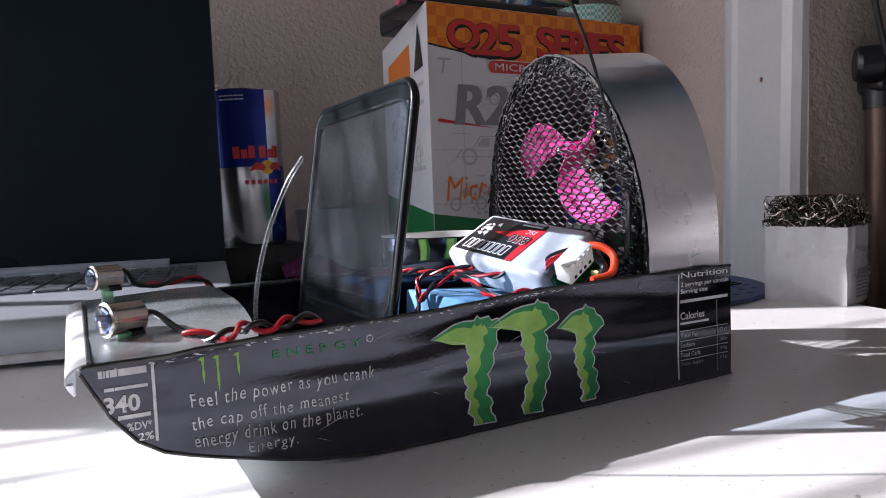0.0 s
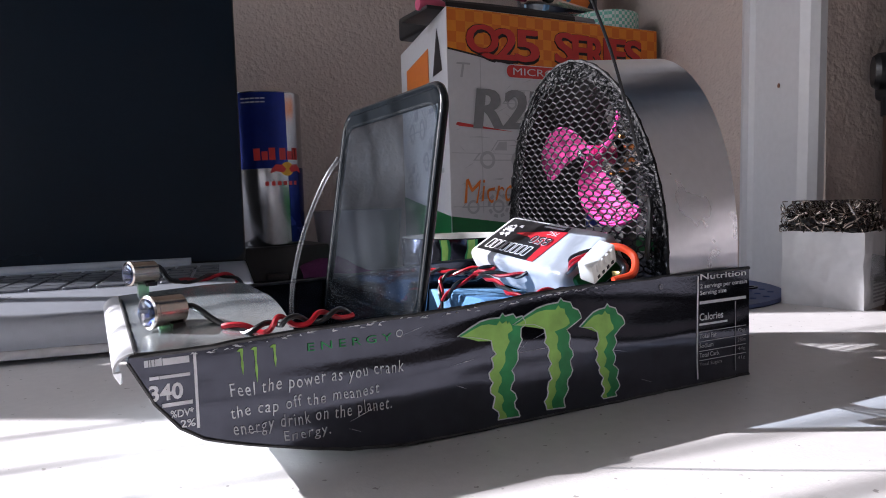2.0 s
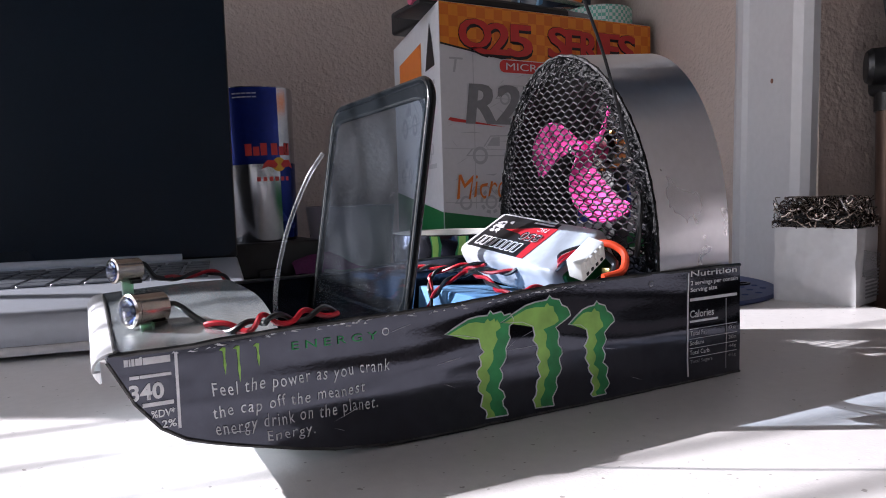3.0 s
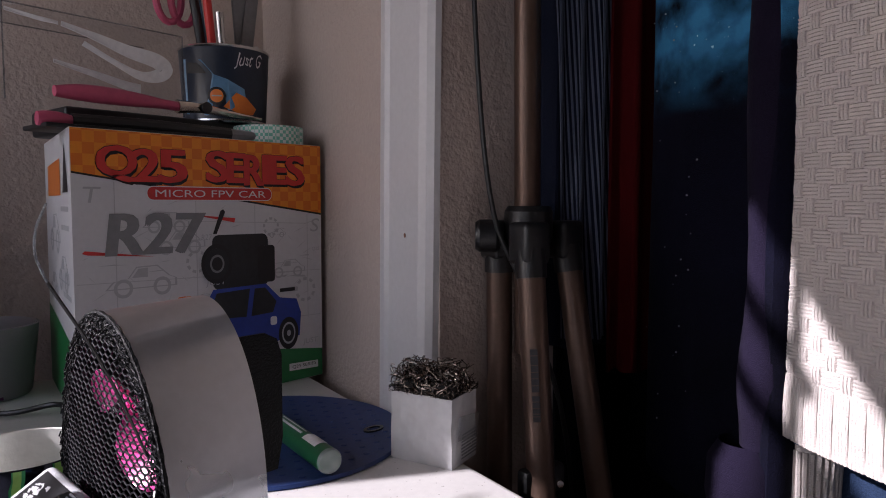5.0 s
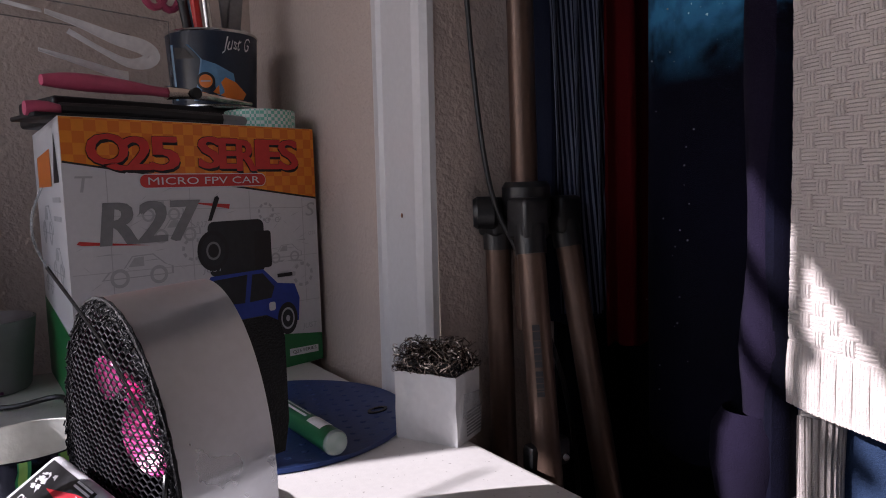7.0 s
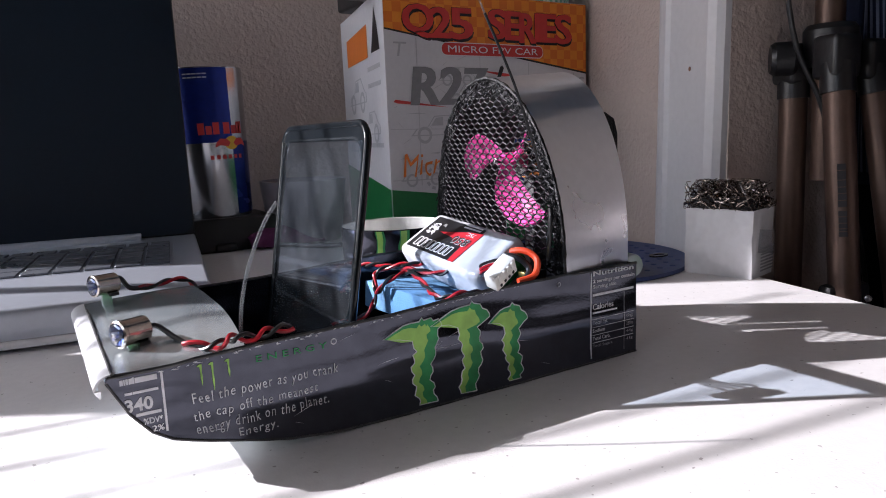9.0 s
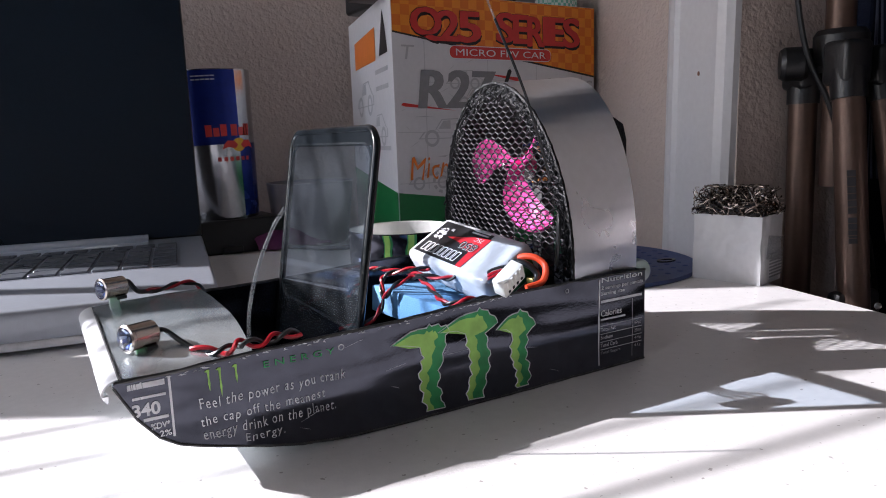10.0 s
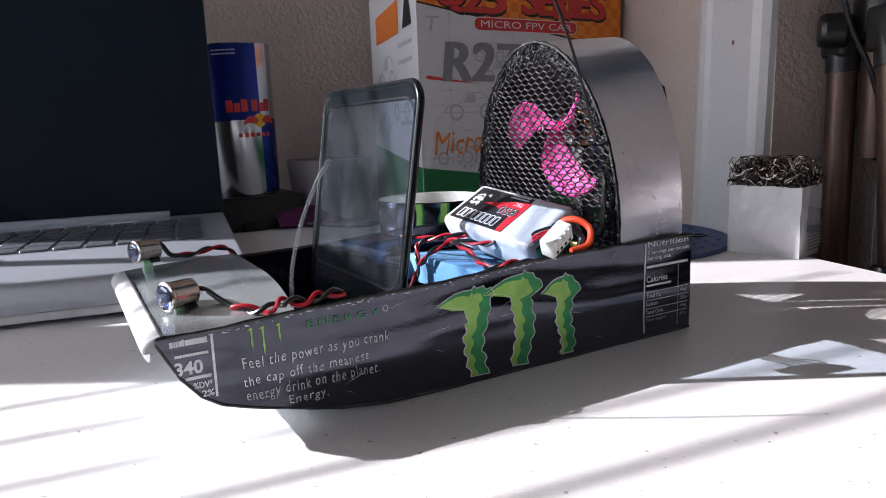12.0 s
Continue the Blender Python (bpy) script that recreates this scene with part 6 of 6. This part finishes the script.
for k in range(1500):
    p = Vector((rnd.uniform(0.003, cl - 0.003), rnd.uniform(0.003, cw - 0.003), rnd.uniform(ch - 0.008, ch + 0.012)))
    pts = [p]
    d = Vector((rnd.uniform(-1, 1), rnd.uniform(-1, 1), rnd.uniform(-0.4, 0.5))).normalized()
    for s in range(6):
        d = (d + Vector((rnd.uniform(-1, 1), rnd.uniform(-1, 1), rnd.uniform(-0.8, 0.7))) * 0.9).normalized()
        q = pts[-1] + d * 0.0036
        q.x, q.y, q.z = min(cl + 0.001, max(-0.001, q.x)), min(cw + 0.001, max(-0.001, q.y)), min(ch + 0.0185, max(ch - 0.010, q.z))
        if q.z < ch:
            q.x, q.y = min(cl - 0.002, max(0.002, q.x)), min(cw - 0.002, max(0.002, q.y))
        pts.append(q)
    tube(pts, rnd.uniform(0.00020, 0.00042), 3, bm, soft=2)
# solid black block added for the shade deep between the strands
part("wool_shade_block", block((0.002, 0.002, ch - 0.012), (cl - 0.002, cw - 0.002, ch + 0.009), 0.004, 3), M_BLACK, wb, "black block standing in for shade inside the wool")
wool = part("steel_wool", bm, M_WOOL, wb, "tangle of dark steel wool", kind="stuff")


# ---- the closet ----
tripod = thing("tripod", "folded bronze camera tripod with black joints", "tripod", ROOM @ Matrix.Translation((0.075, 0.045, FLOOR)))


def rt(x, y, z):
    return ROOM @ Vector((x, y, z))


TC = Vector((0.0750, 0.0435, 0.155))
LEGS = (("front", (0.0524, 0.0161), (0.0080, -0.1140)), ("left", (0.0625, 0.0630), (0.0643, 0.0517)), ("right", (0.1058, 0.0380), (0.1440, -0.1100)))
part("column", tube([rt(TC.x, TC.y, 0.06), rt(TC.x - 0.004, TC.y + 0.002, 0.55)], 0.0098, 20, soft=0), M_TRIPOD, tripod, "bronze centre column", world=True)
part("hub", lathe([(0.0, -0.014), (0.015, -0.014), (0.018, -0.010), (0.018, 0.011), (0.0155, 0.015), (0.0, 0.015)], 28, m=ROOM @ Matrix.Translation(TC)), M_TRIPODBLACK, tripod, "black hub", world=True)
for name, (ax, ay), (bx, by) in LEGS:
    top, foot = Vector((ax, ay, 0.150)), Vector((bx, by, FLOOR + 0.01))
    d = (foot - top).normalized()
    leg = part("leg", tube([rt(*(top + d * 0.020)), rt(*(top + d * 0.36))], 0.0098, 20, soft=0), M_TRIPOD, tripod, "bronze tubular leg", world=True)
    part("lower_tube", tube([rt(*(top + d * 0.34)), rt(*foot)], 0.0088, 16, soft=0), M_TRIPOD, leg, world=True)
    part("foot", tube([rt(*(foot - d * 0.02)), rt(*foot)], 0.0100, 16, soft=0), M_TRIPODBLACK, leg, world=True)
    part("clamp", tube([rt(*(top + d * 0.325)), rt(*(top + d * 0.355))], 0.0135, 16, soft=0), M_TRIPODBLACK, leg, world=True)
    part("knuckle", block(Vector((-0.0112, -0.0112, -0.016)), Vector((0.0112, 0.0112, 0.013)), 0.004, 3, m=ROOM @ Matrix.Translation(top + Vector((0, 0, -0.004)))), M_TRIPODBLACK, leg, "black leg joint", world=True)
    part("sleeve", tube([rt(*(top + d * 0.010)), rt(*(top + d * 0.030))], 0.0110, 20, soft=0), M_TRIPODBLACK, leg, world=True)
    if name == "front":
        view = Vector((-0.264, -0.34, 0.05)) - top
        side = view.cross(d).normalized()
        out = d.cross(side).normalized()
        base = top + d * 0.078 + out * 0.0099
        m = Matrix((tuple(d) + (0,), tuple(side) + (0,), tuple(out) + (0,), (0, 0, 0, 1))).transposed()
        m.translation = base
        for k, (a, b) in enumerate(((0.0, 0.0040), (0.0046, 0.0104), (0.0110, 0.0150), (0.0156, 0.0192), (0.0198, 0.0238), (0.0244, 0.0284), (0.0310, 0.0345), (0.0351, 0.0388), (0.0394, 0.0424), (0.0430, 0.0442), (0.0448, 0.0480))):
            part("maker_mark", block((a, -0.0028, 0), (b, 0.0022, 0.0004), m=ROOM @ m), M_BLACKPRINT, leg, "dark block of maker's print", world=True, smooth=0)
        part("strut_joint", block(Vector((-0.018, -0.006, -0.011)), Vector((0.018, 0.006, 0.009)), 0.004, m=ROOM @ Matrix.Translation(top + d * 0.166 - out * 0.006)), M_TRIPODBLACK, leg, world=True)
        part("rivet", lathe([(0, 0), (0.0028, 0), (0.0022, 0.0012), (0, 0.0016)], 14, m=ROOM @ Matrix.Translation(top + d * 0.166) @ out.to_track_quat("Z", "Y").to_matrix().to_4x4() @ Matrix.Translation((0.013, 0, 0.006))), M_STEEL, leg, world=True)
part("strap_knob", lathe([(0.0, -0.009), (0.010, -0.009), (0.012, -0.006), (0.012, 0.006), (0.010, 0.009), (0.0, 0.009)], 22, m=ROOM @ Matrix.Translation((0.0470, 0.0570, 0.148)) @ pose(0, 0, 0, 0, 90, 145)), M_TRIPODBLACK, tripod, "round black knob", world=True)
single("hanging_cable", tube([rt(0.036, 0.066, 0.62), rt(0.034, 0.062, 0.42), rt(0.035, 0.054, 0.27), rt(0.044, 0.046, 0.165), rt(0.066, 0.034, 0.10), rt(0.110, 0.030, -0.05), rt(0.112, 0.030, -0.40), rt(0.112, 0.030, FLOOR + 0.004)], 0.0019, 10), M_BLACKWIRE, "black cable hanging down beside the tripod", "cable")


def hanging(pts, z0, z1, fold, count, seed, nz=40, nu=60, thick=0.003, rag=0.006):
    """A hanging cloth along a plan line in the room's axes, with folds that open downwards."""
    path = smooth_path([(x, y, 0) for x, y in pts], 8)

    def fn(u, v):
        f = u * (len(path) - 1)
        i = min(int(f), len(path) - 2)
        p = path[i].lerp(path[i + 1], f - i)
        d = (path[i + 1] - path[i]).normalized()
        n = Vector((d.y, -d.x, 0))
        z = lerp(z0, z1, v) + rag * noise.noise((u * 4, seed, 0)) * (1 - v)
        w = fold * (0.45 + 0.55 * (1 - v)) * (math.sin(u * count * 2 * math.pi + seed + 0.8 * v) + 0.7 * noise.noise((u * count * 1.5, v * 3, seed)))
        q = p - n * w
        return ROOM @ Vector((q.x, q.y, z))
    return sheet(fn, nu, nz, thick)


shirt = thing("striped_shirt", "navy shirt with pale blue stripes on a hanger", "shirt", ROOM @ Matrix.Translation((0.17, 0.05, 0.06)), group="hanging clothes")
part("cloth", hanging([(0.105, 0.066), (0.130, 0.058), (0.152, 0.050), (0.190, 0.046)], 0.055, 0.85, 0.006, 4, 1), M_NAVYCLOTH, shirt, world=True)
path = smooth_path([(0.105, 0.066, 0), (0.130, 0.058, 0), (0.152, 0.050, 0), (0.190, 0.046, 0)], 8)
for k in range(30):
    u = (k + 0.5) / 30

    def fn(a, v, u=u):
        uu = u - 0.2 + (a - 0.5) * 0.013 + 0.45 * (1 - v)
        f = min(0.999, max(0, uu)) * (len(path) - 1)
        i = min(int(f), len(path) - 2)
        p = path[i].lerp(path[i + 1], f - i)
        d = (path[i + 1] - path[i]).normalized()
        n = Vector((d.y, -d.x, 0))
        w = 0.006 * (0.45 + 0.55 * (1 - v)) * (math.sin(uu * 8 * math.pi + 1 + 0.8 * v) + 0.7 * noise.noise((uu * 6, v * 3, 1)))
        q = p - n * (w - 0.0042)
        return ROOM @ Vector((q.x, q.y, lerp(0.062, 0.85, v)))
    part("stripe", sheet(fn, 2, 30, 0.0008), M_STRIPE, shirt, "pale blue woven stripe", world=True)
red = thing("red_garment", "dark red garment hanging among the clothes", "garment", ROOM @ Matrix.Translation((0.22, 0.02, 0.03)), group="hanging clothes")
part("cloth", hanging([(0.156, 0.040), (0.168, 0.031), (0.185, 0.027), (0.250, 0.032)], 0.035, 0.85, 0.004, 2, 5), M_REDCLOTH, red, world=True)
jacket = thing("jacket", "dark blue galaxy print jacket hanging on the rail", "jacket", ROOM @ Matrix.Translation((0.2, -0.04, -0.04)), group="hanging clothes")
JP = [(0.300, 0.012), (0.200, 0.016), (0.168, 0.010), (0.160, -0.030), (0.158, -0.065), (0.150, -0.095), (0.147, -0.110), (0.180, -0.120), (0.300, -0.122)]
part("body", hanging(JP, -0.035, 0.85, 0.006, 3, 3), M_JACKET, jacket, world=True)
part("sleeve", tube([rt(0.156, -0.101, 0.60), rt(0.155, -0.101, 0.35), rt(0.152, -0.101, 0.12), rt(0.152, -0.098, 0.015)], lambda t: 0.0175 - 0.003 * t + 0.002 * math.sin(17 * t), 22), M_VIOLET, jacket, "violet shaded sleeve", world=True)
part("cuff", lathe([(0.013, -0.062), (0.021, -0.060), (0.025, -0.035), (0.024, -0.012), (0.017, 0.0)], 26, m=ROOM @ Matrix.Translation((0.152, -0.088, 0.016))), M_VIOLET, jacket, "violet ribbed cuff", world=True)
rnd = random.Random(3)
bm = bmesh.new()
for k in range(34):
    u = rnd.random() * 0.5 + 0.2
    x = 0.1525 - 0.006 * u
    y = lerp(0.015, -0.075, u)
    p = rt(x, y, rnd.uniform(0.0, 0.40))
    bmesh.ops.create_icosphere(bm, subdivisions=1, radius=rnd.uniform(0.0003, 0.0008), matrix=Matrix.Translation(p))
part("star_print", bm, M_MIDGREY, jacket, "scattered white star print", world=True, kind="stuff")
coat = thing("coat", "long black coat hanging deep in the closet", "coat", ROOM @ Matrix.Translation((0.3, -0.2, -0.6)), group="hanging clothes")
part("cloth", hanging([(0.128, 0.0735), (0.160, 0.0725), (0.200, 0.070), (0.27, 0.060), (0.29, 0.0), (0.27, -0.10), (0.25, -0.25), (0.23, -0.45), (0.24, -0.70)], FLOOR + 0.01, 0.80, 0.0028, 9, 11, nu=160), M_BLACKCLOTH, coat, world=True)
jeans = thing("jeans", "folded dark denim behind the hanging clothes", "jeans", ROOM @ Matrix.Translation((0.18, -0.14, -0.1)), group="hanging clothes")
part("leg_cloth", hanging([(0.19, -0.110), (0.175, -0.135), (0.185, -0.170), (0.21, -0.22)], -0.30, 0.02, 0.004, 2, 8), M_DENIM, jeans, world=True)

# cream sweater in basket weave knit
sweater = thing("sweater", "cream basket-weave knitted sweater, partly in sunlight", "sweater", ROOM @ Matrix.Translation((0.14, -0.17, 0.0)), group="hanging clothes")
SP = [(0.178, -0.106), (0.158, -0.112), (0.144, -0.135), (0.132, -0.175), (0.120, -0.225), (0.105, -0.300), (0.10, -0.40)]
spath = smooth_path([(x, y, 0) for x, y in SP], 10)
slen = [0.0]
for a, b in zip(spath, spath[1:]):
    slen.append(slen[-1] + (b - a).length)


def sweater_at(s, z, lift):
    """A point of the knit: s metres along the plan line, lifted off it."""
    s = min(slen[-1] - 1e-5, max(0, s))
    i = max(k for k in range(len(slen) - 1) if slen[k] <= s)
    p = spath[i].lerp(spath[i + 1], (s - slen[i]) / (slen[i + 1] - slen[i]))
    d = (spath[i + 1] - spath[i]).normalized()
    n = Vector((d.y, -d.x, 0))
    if n.x > 0:
        n = -n
    w = 0.004 * math.sin(s * 32 + 0.5) * (0.5 + 0.5 * max(0, (0.5 - z) * 2)) + 0.002 * noise.noise((s * 20, z * 8, 3))
    q = p + n * (lift + w)
    return ROOM @ Vector((q.x, q.y, z))


hem_z = lambda s: 0.031 - 0.06 * s
part("body", sheet(lambda u, v: sweater_at(u * slen[-1], lerp(hem_z(u * slen[-1]), 0.80, v), 0.0), 60, 50, 0.004), M_KNIT, sweater, world=True)
WIDE, NARROW, TALL = 0.0128, 0.0066, 0.0088
PITCH = WIDE + NARROW
bm = bmesh.new()
for j in range(44):
    z0 = 0.072 + j * TALL
    for i in range(-1, int(slen[-1] / PITCH) + 1):
        s0 = (i + 0.5 * (j % 2)) * PITCH
        if s0 < 0 or s0 + PITCH > slen[-1]:
            continue
        slope = -0.06 * s0
        for k in range(4):
            zz = z0 + slope + TALL * (k + 0.5) / 4
            tube([sweater_at(s0, zz, 0.0006), sweater_at(s0 + 0.0016, zz, 0.0021), sweater_at(s0 + WIDE / 2, zz, 0.0026), sweater_at(s0 + WIDE - 0.0016, zz, 0.0021), sweater_at(s0 + WIDE, zz, 0.0006)], 0.0013, 5, bm, soft=2)
        for k in range(3):
            ss = s0 + WIDE + NARROW * (k + 0.5) / 3
            tube([sweater_at(ss, z0 + slope - 0.0022, 0.0006), sweater_at(ss, z0 + slope, 0.0022), sweater_at(ss, z0 + slope + TALL / 2, 0.0027), sweater_at(ss, z0 + slope + TALL, 0.0022), sweater_at(ss, z0 + slope + TALL + 0.0022, 0.0006)], 0.0012, 5, bm, soft=2)
part("basket_knit", bm, M_KNIT, sweater, "raised basket weave stitches", world=True, kind="stuff")
bm = bmesh.new()
for i in range(int(slen[-1] / 0.0098)):
    for k in range(4):
        s0 = i * 0.0098 + 0.0021 * k
        tube([sweater_at(s0, hem_z(s0), 0.0016), sweater_at(s0, hem_z(s0) + 0.02, 0.0026), sweater_at(s0, hem_z(s0) + 0.0395, 0.0018)], 0.0014, 6, bm, soft=2)
part("ribbed_hem", bm, M_KNIT, sweater, "ribbed knit hem", world=True, kind="stuff")
part("sleeve", tube([rt(0.172, -0.120, 0.35), rt(0.172, -0.121, 0.10), rt(0.170, -0.122, 0.0), rt(0.168, -0.126, -0.09)], lambda t: 0.019 - 0.006 * t, 20), M_KNIT, sweater, "ribbed cream sleeve end", world=True)
part("cuff_stripe", tube([rt(0.172, -0.1215, 0.030), rt(0.171, -0.1218, 0.021)], 0.0172, 24, soft=0), surf("blue knit", (0.03, 0.075, 0.19), 0.9, var=0.2, fine=900, bump=0.9, bump_size=900), sweater, "blue knitted stripe round the cuff", world=True)
bm = bmesh.new()
for k in range(26):
    a = 2 * math.pi * k / 26
    c, d = 0.0165 * math.cos(a), 0.0165 * math.sin(a)
    tube([rt(0.171 + c, -0.1218 + d, 0.019), rt(0.170 + 0.92 * c, -0.1225 + 0.92 * d, -0.02), rt(0.168 + 0.8 * c, -0.126 + 0.8 * d, -0.09)], 0.0017, 6, bm, soft=2)
part("cuff_ribs", bm, M_KNIT, sweater, "ribbed cream cuff", world=True, kind="stuff")
part("rail", tube([rt(0.33, -1.40, 0.92), rt(0.33, 0.07, 0.92)], 0.014, 14, soft=0), M_STEEL, trim, "closet rail", world=True)
for ob_, y in ((shirt, 0.050), (coat, -0.35), (red, 0.015), (jacket, -0.05), (sweater, -0.2)):
    part("hanger", tube([rt(0.33, y, 0.934), rt(0.33, y, 0.87), rt(0.20, y, 0.80), rt(0.46, y, 0.80), rt(0.33, y, 0.87)], 0.002, 6, soft=0), M_STEEL, ob_, "wire hanger", world=True)
